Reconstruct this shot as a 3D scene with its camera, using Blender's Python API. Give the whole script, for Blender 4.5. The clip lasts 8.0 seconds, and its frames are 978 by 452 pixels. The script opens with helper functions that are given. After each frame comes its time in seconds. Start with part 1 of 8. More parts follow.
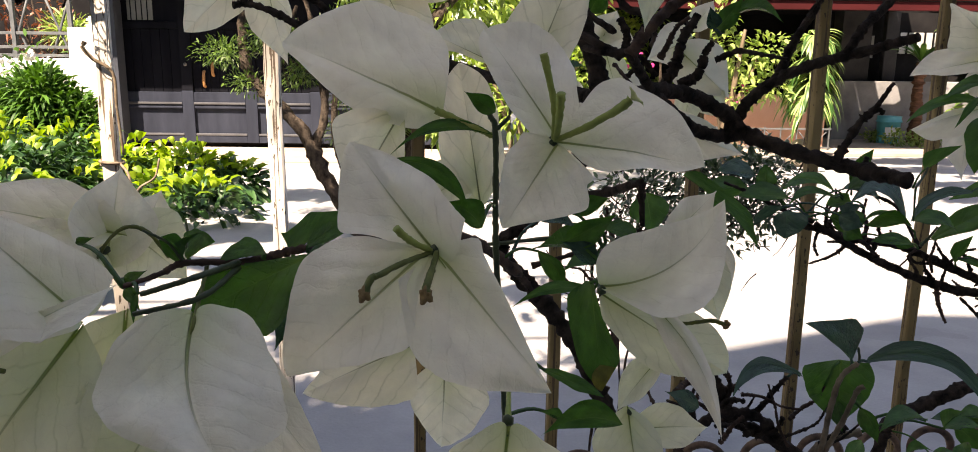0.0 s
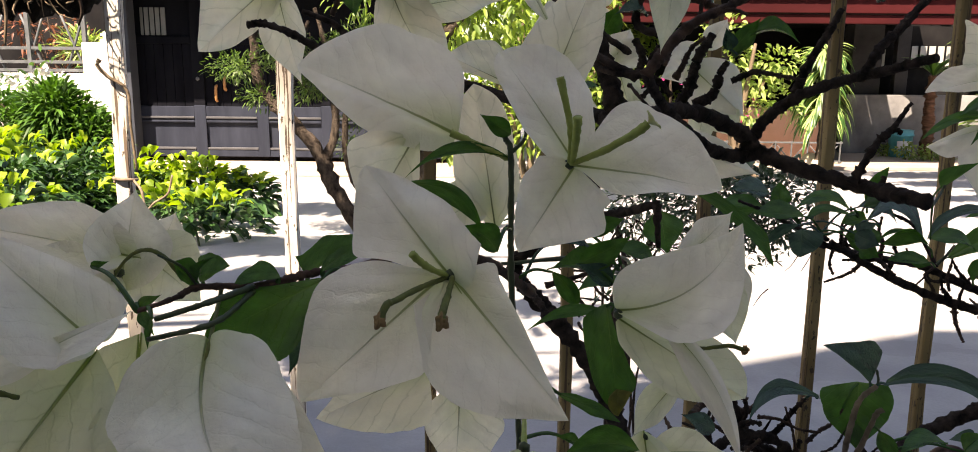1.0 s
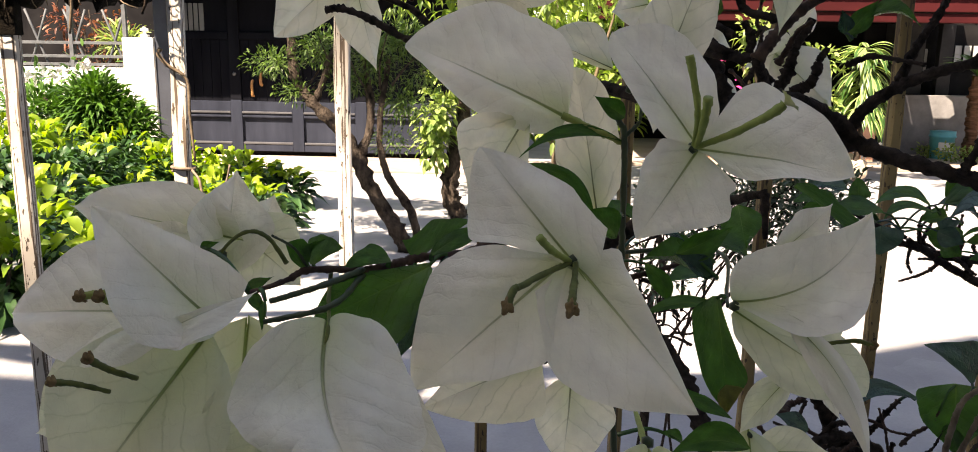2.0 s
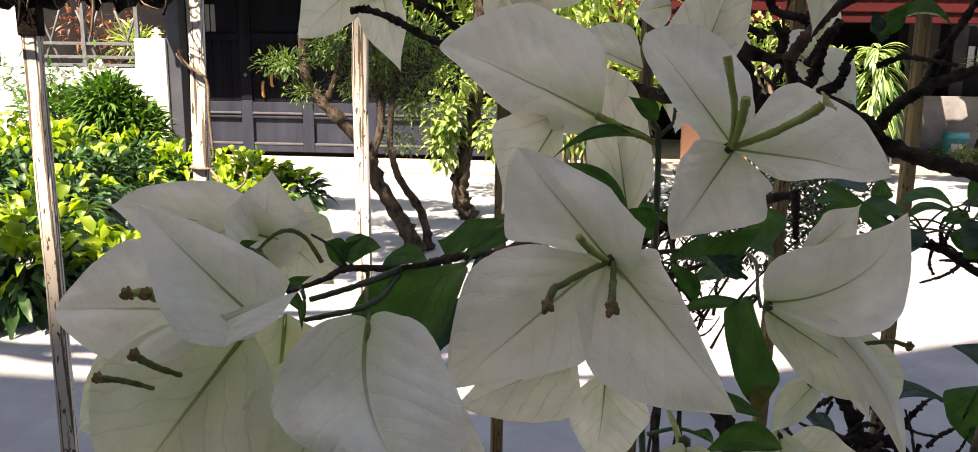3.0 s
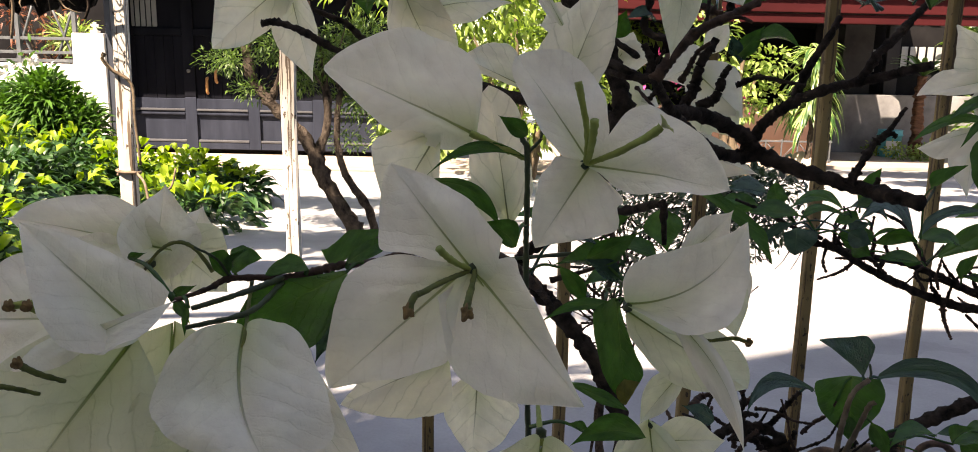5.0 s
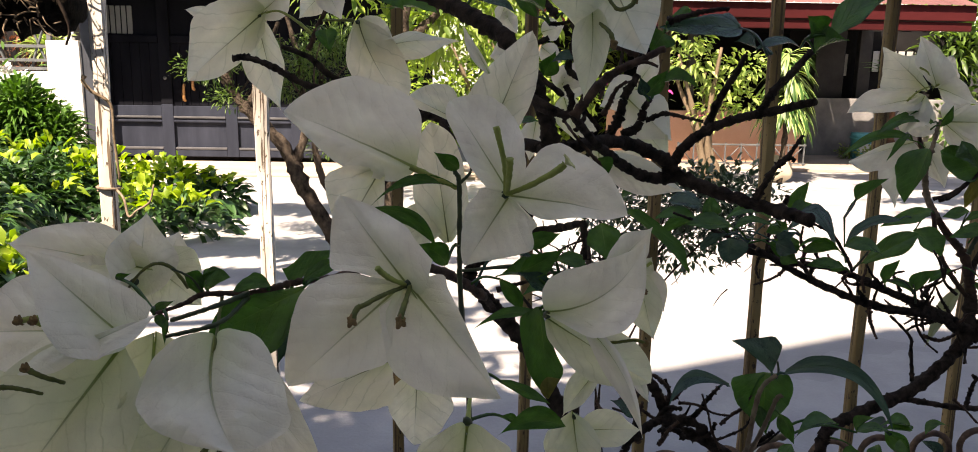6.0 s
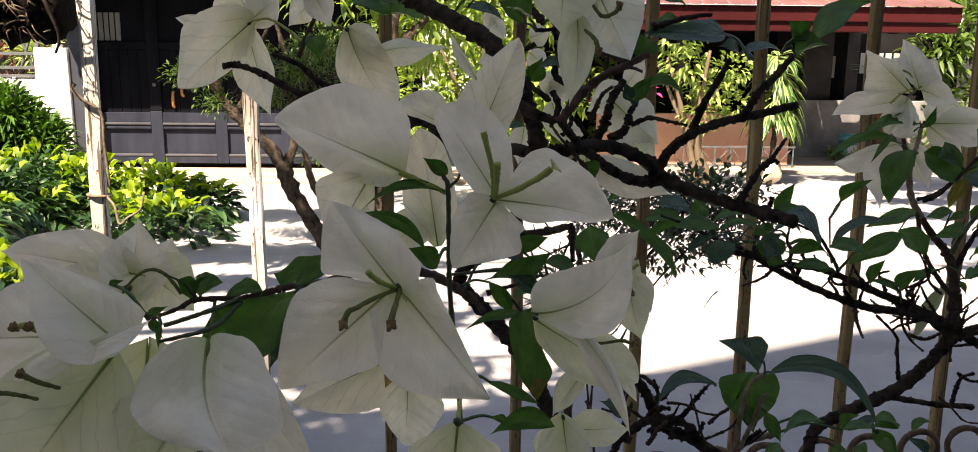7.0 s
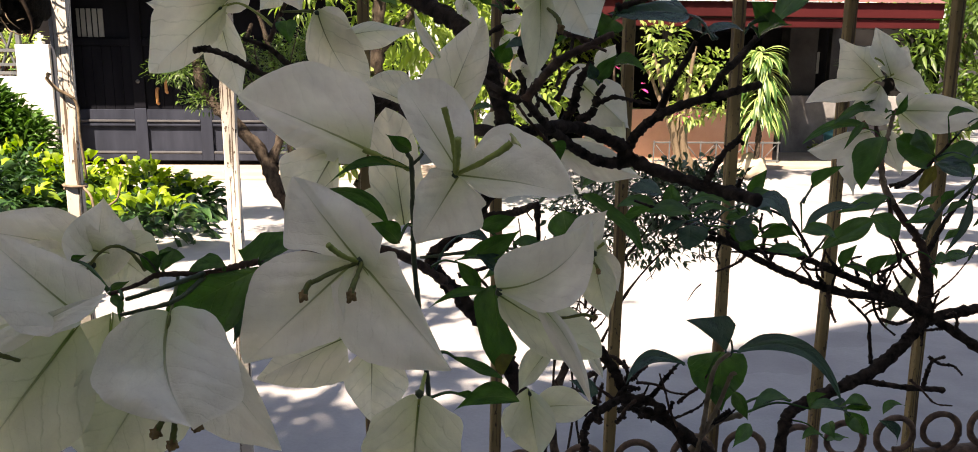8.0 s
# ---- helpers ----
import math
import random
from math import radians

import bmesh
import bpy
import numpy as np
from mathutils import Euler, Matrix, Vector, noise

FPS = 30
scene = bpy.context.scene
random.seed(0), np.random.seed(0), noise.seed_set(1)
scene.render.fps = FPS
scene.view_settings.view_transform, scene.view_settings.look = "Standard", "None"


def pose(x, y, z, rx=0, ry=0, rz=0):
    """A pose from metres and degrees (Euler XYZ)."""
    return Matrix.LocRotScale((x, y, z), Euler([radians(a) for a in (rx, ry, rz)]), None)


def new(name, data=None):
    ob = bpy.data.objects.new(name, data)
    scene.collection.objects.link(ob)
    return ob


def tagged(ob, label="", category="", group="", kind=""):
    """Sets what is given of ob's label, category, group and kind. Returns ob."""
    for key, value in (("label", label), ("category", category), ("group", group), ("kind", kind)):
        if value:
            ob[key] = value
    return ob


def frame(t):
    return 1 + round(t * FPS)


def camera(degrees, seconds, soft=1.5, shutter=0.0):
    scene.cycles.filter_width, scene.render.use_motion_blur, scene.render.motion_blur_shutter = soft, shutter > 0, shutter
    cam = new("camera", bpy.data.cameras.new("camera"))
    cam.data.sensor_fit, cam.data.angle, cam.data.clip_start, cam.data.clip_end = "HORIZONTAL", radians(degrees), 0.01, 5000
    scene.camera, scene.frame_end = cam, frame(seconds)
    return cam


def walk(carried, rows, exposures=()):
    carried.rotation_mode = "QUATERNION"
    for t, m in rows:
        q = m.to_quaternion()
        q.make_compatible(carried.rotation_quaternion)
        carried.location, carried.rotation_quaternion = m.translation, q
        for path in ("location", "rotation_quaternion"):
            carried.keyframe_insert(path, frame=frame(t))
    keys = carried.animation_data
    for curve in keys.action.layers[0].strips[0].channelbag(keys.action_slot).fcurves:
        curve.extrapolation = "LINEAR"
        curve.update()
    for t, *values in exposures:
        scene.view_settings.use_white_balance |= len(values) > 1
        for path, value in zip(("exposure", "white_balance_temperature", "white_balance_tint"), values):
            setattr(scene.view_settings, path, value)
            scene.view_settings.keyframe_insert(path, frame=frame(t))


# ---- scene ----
# ---- camera ----
cam = camera(62.5, 8.0, soft=0.9)
PATH = [
    (0, -0.0017, 0.0119, 1.4770, 0.220, -12.273, -0.584),
    (0.5, -0.0009, 0.0121, 1.4787, 0.204, -11.763, -0.383),
    (1, -0.0033, 0.0142, 1.4794, 0.924, -11.321, -0.498),
    (1.5, -0.0181, 0.0188, 1.4781, 2.416, -11.378, -0.809),
    (2, -0.0264, 0.0206, 1.4742, 3.170, -11.530, -0.851),
    (2.2, -0.0303, 0.0193, 1.4734, 3.978, -11.641, -0.704),
    (3.3, -0.0334, 0.0189, 1.4742, 3.627, -11.456, -1.090),
    (3.5, -0.0289, 0.0216, 1.4733, 2.847, -11.650, -0.941),
    (4, -0.0195, 0.0197, 1.4785, 1.635, -11.239, -0.711),
    (4.5, -0.0147, 0.0183, 1.4737, 1.431, -11.413, -0.924),
    (5, -0.0113, 0.0033, 1.4817, 0.353, -11.632, -1.163),
    (5.2, -0.0086, -0.0089, 1.4890, -0.177, -11.353, -1.158),
    (6.3, 0.0056, -0.0396, 1.4979, -1.453, -11.210, -0.674),
    (6.5, 0.0049, -0.0405, 1.4998, -1.679, -11.106, -0.472),
    (7, 0.0048, -0.0414, 1.4966, -1.816, -10.960, -0.566),
    (7.5, 0.0038, -0.0426, 1.4927, -1.991, -11.058, -0.754),
    (8, 0.0135, -0.0459, 1.4898, -2.740, -11.182, -0.482),
]
walk(cam, [(t, pose(x, y, z, 90 + pitch, roll, yaw)) for t, x, y, z, yaw, pitch, roll in PATH],
     [(0.0, 2.03, 8300, 20.0), (2.0, 2.05, 8300, 20.0), (3.5, 2.12, 8300, 20.0), (5.0, 2.05, 8300, 20.0), (6.5, 1.85, 8300, 20.0), (8.0, 1.85, 8300, 20.0)])

# ---- light ----
SUN_WAY = Vector((0.30, 0.52, -0.80)).normalized()
world = bpy.data.worlds.new("sky")
scene.world = world
world.use_nodes = True
wn = world.node_tree.nodes
sky = wn.new("ShaderNodeTexSky")
sky.sky_type = "NISHITA"
sky.sun_disc = False
sky.sun_elevation = math.asin(-SUN_WAY.z)
sky.sun_rotation = math.atan2(-SUN_WAY.x, -SUN_WAY.y)
wn["Background"].inputs["Strength"].default_value = 0.082
world.node_tree.links.new(sky.outputs["Color"], wn["Background"].inputs["Color"])
sun_data = bpy.data.lights.new("sun", "SUN")
sun_data.energy = 4.6
sun_data.angle = radians(0.6)
sun_data.color = (1.0, 0.95, 0.87)
sun = new("sun", sun_data)
sun.rotation_euler = SUN_WAY.to_track_quat("-Z", "Y").to_euler()


# ---- materials ----
class Mat:
    """A small wrapper round a node material."""

    def __init__(self, name, rough=0.7, spec=0.4, metal=0.0):
        self.m = bpy.data.materials.new(name)
        self.m.use_nodes = True
        self.nt = self.m.node_tree
        self.b = self.nt.nodes["Principled BSDF"]
        self.out = self.nt.nodes["Material Output"]
        self.b.inputs["Roughness"].default_value = rough
        self.b.inputs["Specular IOR Level"].default_value = spec
        self.b.inputs["Metallic"].default_value = metal
        self.co = None

    def n(self, kind, data_type="", blend_type="", operation="", feature=""):
        node = self.nt.nodes.new("ShaderNode" + kind)
        if data_type:
            node.data_type = data_type
        if blend_type:
            node.blend_type = blend_type
        if operation:
            node.operation = operation
        if feature:
            node.feature = feature
        return node

    def link(self, a, b):
        self.nt.links.new(a, b)

    def coords(self, source="Object"):
        if self.co is None:
            self.co = self.n("TexCoord")
        return self.co.outputs[source]

    def noise(self, scale, detail=4.0, rough=0.55, distort=0.0, source="Object", stretch=None):
        node = self.n("TexNoise")
        node.inputs["Scale"].default_value = scale
        node.inputs["Detail"].default_value = detail
        node.inputs["Roughness"].default_value = rough
        node.inputs["Distortion"].default_value = distort
        vec = self.coords(source)
        if stretch:
            mp = self.n("Mapping")
            mp.inputs["Scale"].default_value = stretch
            self.link(vec, mp.inputs["Vector"])
            vec = mp.outputs["Vector"]
        self.link(vec, node.inputs["Vector"])
        return node.outputs["Fac"]

    def ramp(self, fac, stops):
        node = self.n("ValToRGB")
        el = node.color_ramp.elements
        while len(el) < len(stops):
            el.new(0.5)
        for e, (p, c) in zip(el, stops):
            e.position, e.color = p, (*c, 1.0) if len(c) == 3 else c
        self.link(fac, node.inputs["Fac"])
        return node.outputs["Color"]

    def mix(self, fac, a, b, blend="MIX"):
        node = self.n("Mix", data_type="RGBA", blend_type=blend)
        for sock, value in ((node.inputs[0], fac), (node.inputs[6], a), (node.inputs[7], b)):
            if isinstance(value, (int, float)):
                sock.default_value = value
            elif isinstance(value, tuple):
                sock.default_value = (*value, 1.0)
            else:
                self.link(value, sock)
        return node.outputs[2]

    def math(self, op, a, b=0.0, c=0.0):
        node = self.n("Math", operation=op)
        for sock, value in zip(node.inputs, (a, b, c)):
            if isinstance(value, (int, float)):
                sock.default_value = value
            else:
                self.link(value, sock)
        return node.outputs[0]

    def color(self, value):
        if isinstance(value, tuple):
            self.b.inputs["Base Color"].default_value = (*value, 1.0)
        else:
            self.link(value, self.b.inputs["Base Color"])
        return self

    def bump(self, height, strength=0.4, distance=0.002):
        node = self.n("Bump")
        node.inputs["Strength"].default_value = strength
        node.inputs["Distance"].default_value = distance
        self.link(height, node.inputs["Height"])
        self.link(node.outputs["Normal"], self.b.inputs["Normal"])
        self.normal = node.outputs["Normal"]
        return self

    def translucent(self, color, amount):
        tr = self.n("BsdfTranslucent")
        if isinstance(color, tuple):
            tr.inputs["Color"].default_value = (*color, 1.0)
        else:
            self.link(color, tr.inputs["Color"])
        mx = self.n("MixShader")
        mx.inputs[0].default_value = amount
        self.link(self.b.outputs[0], mx.inputs[1])
        self.link(tr.outputs[0], mx.inputs[2])
        self.link(mx.outputs[0], self.out.inputs["Surface"])
        return self


def veined(name, blade, vein, rib, rough, spec, trans, trans_tint, vein_amount, bump, heart_tint=None, pairs=7.0):
    """A leaf blade: UV x runs across (0.5 on the midrib), UV y from the stalk to the tip."""
    m = Mat(name, rough, spec)
    sep = m.n("SeparateXYZ")
    m.link(m.coords("UV"), sep.inputs[0])
    across = m.math("ABSOLUTE", m.math("SUBTRACT", sep.outputs[0], 0.5))
    wob = m.noise(5.0, 3.0, source="UV")
    # side veins leave the midrib aslant and thin out towards the edge
    run = m.math("SUBTRACT", sep.outputs[1], m.math("MULTIPLY", across, 0.75))
    run = m.math("ADD", run, m.math("MULTIPLY", m.math("SUBTRACT", wob, 0.5), 0.16))
    saw = m.math("PINGPONG", m.math("MULTIPLY", run, pairs), 0.5)
    side = m.math("SUBTRACT", 1.0, m.math("MULTIPLY", saw, 14.0))
    side = m.math("MAXIMUM", side, 0.0)
    net = m.n("TexVoronoi", feature="DISTANCE_TO_EDGE")
    net.inputs["Scale"].default_value = 13.0
    m.link(m.coords("UV"), net.inputs["Vector"])
    fine = m.math("MAXIMUM", m.math("SUBTRACT", 1.0, m.math("MULTIPLY", net.outputs["Distance"], 26.0)), 0.0)
    lines = m.math("MAXIMUM", m.math("MULTIPLY", side, 0.8), m.math("MULTIPLY", fine, 0.15))
    patch = m.ramp(m.noise(2.2, 2.0, source="UV"), [(0.35, (0.35, 0.35, 0.35)), (0.6, (1.0, 1.0, 1.0))])
    lines = m.math("MULTIPLY", m.math("MULTIPLY", lines, vein_amount), patch)
    ribw = m.math("MULTIPLY", m.math("SUBTRACT", 1.08, sep.outputs[1]), 0.016)
    ribf = m.math("SUBTRACT", 1.0, m.math("DIVIDE", across, m.math("MAXIMUM", ribw, 0.002)))
    ribf = m.math("MINIMUM", m.math("MULTIPLY", m.math("MAXIMUM", ribf, 0.0), 2.2), 1.0)
    ribf = m.math("MULTIPLY", ribf, m.math("MAXIMUM", m.math("SUBTRACT", 1.0, m.math("MULTIPLY", sep.outputs[1], 1.12)), 0.0))
    tone = m.noise(3.0, 5.0, source="UV")
    info = m.n("ObjectInfo")
    spread = 0.13 if blade[0] > 0.3 else 0.4
    lighter = tuple(min(1.0, c * (1 + spread)) for c in blade)
    darker = tuple(c * (1 - spread) for c in blade)
    col = m.ramp(tone, [(0.3, darker), (0.7, lighter)])
    col = m.mix(m.math("MULTIPLY", info.outputs["Random"], 0.35), col, tuple(c * 0.8 for c in blade))
    col = m.mix(lines, col, vein)
    # the blade greens towards its stalk
    near = m.math("MAXIMUM", m.math("SUBTRACT", 1.0, m.math("MULTIPLY", across, 3.3)), 0.0)
    near = m.math("MULTIPLY", near, m.math("MAXIMUM", m.math("SUBTRACT", 1.0, m.math("MULTIPLY", sep.outputs[1], 1.6)), 0.0))
    near = m.math("MULTIPLY", near, m.math("ADD", 0.35, m.math("MULTIPLY", tone, 0.8)))
    col = m.mix(near, col, heart_tint or rib)
    col = m.mix(ribf, col, rib)
    m.color(col)
    grain = m.noise(26.0, 3.0, source="UV")
    height = m.math("ADD", m.math("ADD", m.math("MULTIPLY", tone, 0.6), m.math("MULTIPLY", m.math("ADD", grain, m.math("MULTIPLY", fine, -0.08)), 0.2)), m.math("ADD", m.math("MULTIPLY", lines, -0.6), m.math("MULTIPLY", ribf, -0.7)))
    m.bump(height, bump, 0.0018)
    tcol = m.mix(1.0, col, trans_tint, "MULTIPLY")
    m.translucent(tcol, trans)
    return m.m


GLOW = (0.50, 0.58, 0.26)
BRACT = veined("white_bract", (0.905, 0.875, 0.77), (0.66, 0.65, 0.52), (0.22, 0.29, 0.09), 0.6, 0.2, 0.42, (1.0, 0.975, 0.88), 0.18, 1.0, GLOW)
BRACT_OLD = veined("greenish_bract", (0.82, 0.82, 0.67), (0.50, 0.55, 0.34), (0.15, 0.22, 0.05), 0.6, 0.2, 0.5, (0.98, 1.0, 0.82), 0.4, 1.0, (0.50, 0.57, 0.28))
BRACT_VEIN = veined("veined_bract", (0.885, 0.865, 0.755), (0.30, 0.33, 0.20), (0.10, 0.13, 0.05), 0.6, 0.2, 0.68, (1.0, 0.985, 0.88), 0.45, 1.0, GLOW, 4.6)
LEAF = veined("dark_green_leaf", (0.038, 0.100, 0.025), (0.066, 0.14, 0.038), (0.09, 0.16, 0.06), 0.27, 0.55, 0.34, (1.5, 2.0, 0.5), 0.7, 0.9)
# bluish base colour carries some of the sky's sheen on glossy leaves
LEAF_BLUE = veined("bluish_green_leaf", (0.030, 0.072, 0.050), (0.046, 0.10, 0.07), (0.07, 0.13, 0.085), 0.23, 0.8, 0.16, (1.3, 1.8, 0.7), 0.6, 0.9)
LEAF_OLD = veined("yellowing_leaf", (0.16, 0.15, 0.03), (0.09, 0.11, 0.03), (0.16, 0.16, 0.05), 0.5, 0.3, 0.25, (1.3, 1.3, 0.6), 0.4, 0.5)
LEAF_DRY = veined("pale_dry_leaf", (0.38, 0.42, 0.26), (0.24, 0.28, 0.14), (0.3, 0.34, 0.16), 0.6, 0.3, 0.3, (1.0, 1.0, 0.8), 0.5, 0.7)


def plain(name, dark, light, scale, rough=0.7, spec=0.35, bump=0.3, dist=0.002, stretch=None, metal=0.0, detail=6.0):
    m = Mat(name, rough, spec, metal)
    a = m.noise(scale, detail, stretch=stretch)
    b = m.noise(scale * 6.5, 4.0, stretch=stretch)
    col = m.ramp(a, [(0.3, dark), (0.7, light)])
    col = m.mix(m.math("MULTIPLY", b, 0.45), col, dark)
    m.color(col)
    m.bump(m.math("ADD", a, m.math("MULTIPLY", b, 0.6)), bump, dist)
    return m.m


BARK = plain("dark_bark", (0.008, 0.006, 0.005), (0.075, 0.056, 0.044), 160.0, 0.9, 0.08, 0.8, 0.002)
BARK_RED = plain("reddish_bark", (0.022, 0.013, 0.009), (0.105, 0.062, 0.042), 180.0, 0.8, 0.2, 0.6, 0.001)
BARK_PALE = plain("pale_twig_bark", (0.09, 0.065, 0.04), (0.27, 0.21, 0.145), 180.0, 0.8, 0.25, 0.6, 0.001)
STEM = plain("green_stem", (0.022, 0.034, 0.012), (0.045, 0.065, 0.022), 120.0, 0.5, 0.4, 0.2, 0.0006)
TUBE = plain("green_flower_tube", (0.20, 0.25, 0.05), (0.35, 0.40, 0.10), 200.0, 0.55, 0.3, 0.3, 0.0005)
TUBE_DARK = plain("olive_flower_tube", (0.06, 0.075, 0.014), (0.15, 0.165, 0.04), 200.0, 0.55, 0.3, 0.3, 0.0005)
ANTHER = plain("brown_withered_tip", (0.12, 0.075, 0.03), (0.30, 0.20, 0.09), 400.0, 0.8, 0.2, 0.5, 0.0005)
PETAL = plain("cream_yellow_corolla", (0.50, 0.52, 0.20), (0.72, 0.70, 0.38), 300.0, 0.6, 0.3, 0.3, 0.0005)
TREE_BARK = plain("rough_tree_bark", (0.010, 0.008, 0.007), (0.17, 0.135, 0.105), 20.0, 0.95, 0.1, 1.0, 0.05, (1, 1, 0.6))


def bar_paint(name, worn, sound, flaked):
    """Old pale paint on weathered wood, flaked in long strips."""
    m = Mat(name, 0.75, 0.3)
    grain = m.noise(300.0, 4.0, stretch=(1.0, 1.0, 0.012))
    spots = m.noise(260.0, 5.0, stretch=(1.0, 1.0, 0.4))
    large = m.noise(9.0, 3.0)
    paint = m.ramp(large, [(0.3, worn), (0.7, sound)])
    bare = m.ramp(grain, [(0.3, (0.022, 0.014, 0.009)), (0.7, (0.11, 0.07, 0.04))])
    crack = m.math("GREATER_THAN", grain, flaked)
    hole = m.math("GREATER_THAN", spots, flaked + 0.075)
    col = m.mix(m.math("MULTIPLY", m.math("MAXIMUM", crack, hole), 0.9), paint, bare)
    m.color(col)
    m.bump(m.math("SUBTRACT", m.math("MULTIPLY", spots, 0.4), m.math("MAXIMUM", crack, hole)), 0.6, 0.0012)
    return m.m


BAR = bar_paint("flaked_ochre_paint", (0.12, 0.080, 0.029), (0.31, 0.225, 0.098), 0.55)
BAR_WHITE = bar_paint("flaked_white_paint", (0.42, 0.37, 0.30), (0.70, 0.67, 0.61), 0.555)
IRON = plain("rusty_iron", (0.04, 0.025, 0.018), (0.22, 0.14, 0.09), 80.0, 0.8, 0.3, 0.5, 0.001)
TEAL = plain("pale_teal_paint", (0.30, 0.40, 0.38), (0.42, 0.52, 0.50), 4.0, 0.7, 0.3, 0.2, 0.002)
MOSS = plain("mossy_rotten_wood", (0.002, 0.0018, 0.0015), (0.026, 0.020, 0.013), 150.0, 0.95, 0.1, 1.0, 0.006)
WIRE = plain("old_wire", (0.10, 0.07, 0.05), (0.35, 0.28, 0.20), 200.0, 0.7, 0.3, 0.3, 0.0005)


def concrete(name, dark, light, scale):
    m = Mat(name, 0.85, 0.3)
    big = m.noise(scale * 0.12, 5.0)
    mid = m.noise(scale, 6.0)
    grit = m.noise(scale * 30.0, 3.0)
    col = m.ramp(mid, [(0.25, dark), (0.75, light)])
    col = m.mix(m.math("MULTIPLY", m.math("GREATER_THAN", big, 0.56), 0.22), col, tuple(c * 0.7 for c in dark))
    col = m.mix(m.math("MULTIPLY", grit, 0.3), col, tuple(c * 0.6 for c in dark))
    m.color(col)
    m.bump(m.math("ADD", grit, mid), 0.35, 0.006)
    return m.m


ROAD = concrete("worn_concrete_road", (0.25, 0.25, 0.26), (0.42, 0.42, 0.42), 2.2)
SILL = concrete("warm_concrete_apron", (0.34, 0.28, 0.23), (0.52, 0.44, 0.37), 2.0)
WHITE_WALL = concrete("whitewashed_wall", (0.62, 0.63, 0.62), (0.82, 0.82, 0.80), 2.5)
# base colour lowered to carry the shade under the eaves
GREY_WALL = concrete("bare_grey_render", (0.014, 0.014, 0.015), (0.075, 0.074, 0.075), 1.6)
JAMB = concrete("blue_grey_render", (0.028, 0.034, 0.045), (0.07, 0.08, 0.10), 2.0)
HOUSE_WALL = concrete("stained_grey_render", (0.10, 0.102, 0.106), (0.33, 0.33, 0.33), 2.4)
PALE_WALL = concrete("pale_grey_render", (0.28, 0.28, 0.275), (0.46, 0.455, 0.44), 1.6)
PEACH_WALL = concrete("peach_painted_wall", (0.50, 0.27, 0.19), (0.64, 0.39, 0.29), 2.0)
PLANTER = concrete("pale_stone", (0.45, 0.38, 0.28), (0.64, 0.56, 0.44), 4.0)
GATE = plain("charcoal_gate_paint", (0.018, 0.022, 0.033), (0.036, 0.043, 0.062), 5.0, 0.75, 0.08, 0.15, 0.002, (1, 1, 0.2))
# paler than the gate: sun caught on the mouldings is put into this colour
GATE_EDGE = plain("sunlit_gate_edge", (0.05, 0.053, 0.06), (0.10, 0.105, 0.115), 9.0, 0.7, 0.2, 0.15, 0.002, (0.4, 1, 1))
# the gate's own paint again, blackened for the porch's shade
GATE_DARK = plain("shade_black_gate_paint", (0.005, 0.0055, 0.008), (0.011, 0.012, 0.016), 5.0, 0.8, 0.03, 0.15, 0.002, (1, 1, 0.2))
BRASS = plain("orange_brass_handle", (0.30, 0.14, 0.05), (0.50, 0.26, 0.10), 30.0, 0.5, 0.5, 0.2, 0.001)
RED = plain("dark_red_paint", (0.034, 0.0045, 0.0055), (0.062, 0.009, 0.010), 3.0, 0.7, 0.12, 0.2, 0.003, (0.3, 1, 1))
ROOF = plain("faded_pink_roof_sheet", (0.115, 0.052, 0.052), (0.20, 0.105, 0.10), 2.0, 0.7, 0.15, 0.2, 0.003)
# near-black base colour stands in for deep shade under roofs and indoors
DARK = plain("shade_black_interior", (0.008, 0.008, 0.009), (0.024, 0.023, 0.023), 2.0, 0.95, 0.04, 0.2, 0.003)
METAL_GREY = plain("grey_painted_rail", (0.06, 0.07, 0.076), (0.13, 0.14, 0.148), 8.0, 0.6, 0.4, 0.2, 0.001)
CYAN = plain("turquoise_plastic", (0.05, 0.30, 0.36), (0.09, 0.42, 0.48), 10.0, 0.45, 0.5, 0.1, 0.001)
PINK = plain("magenta_bract", (0.50, 0.03, 0.16), (0.70, 0.07, 0.26), 30.0, 0.6, 0.3, 0.2, 0.001)
PAPER = plain("pale_window_pane", (0.30, 0.31, 0.30), (0.45, 0.46, 0.44), 3.0, 0.4, 0.5, 0.05, 0.001)
DIM_PANE = plain("dim_window_pane", (0.14, 0.145, 0.145), (0.24, 0.245, 0.24), 3.0, 0.4, 0.4, 0.05, 0.001)
PALM_BARK = plain("reddish_palm_bark", (0.07, 0.035, 0.02), (0.24, 0.13, 0.085), 14.0, 0.9, 0.15, 0.8, 0.02, (0.5, 0.5, 2.5))


def foliage(name, dark, light, trans, rough=0.45, tint=(1.3, 1.5, 0.5)):
    m = Mat(name, rough, 0.45)
    geo = m.n("NewGeometry")
    col = m.ramp(geo.outputs["Random Per Island"], [(0.0, dark), (0.6, light), (1.0, tuple(c * 1.25 for c in light))])
    m.color(col)
    m.translucent(m.mix(1.0, col, tint, "MULTIPLY"), trans)
    return m.m


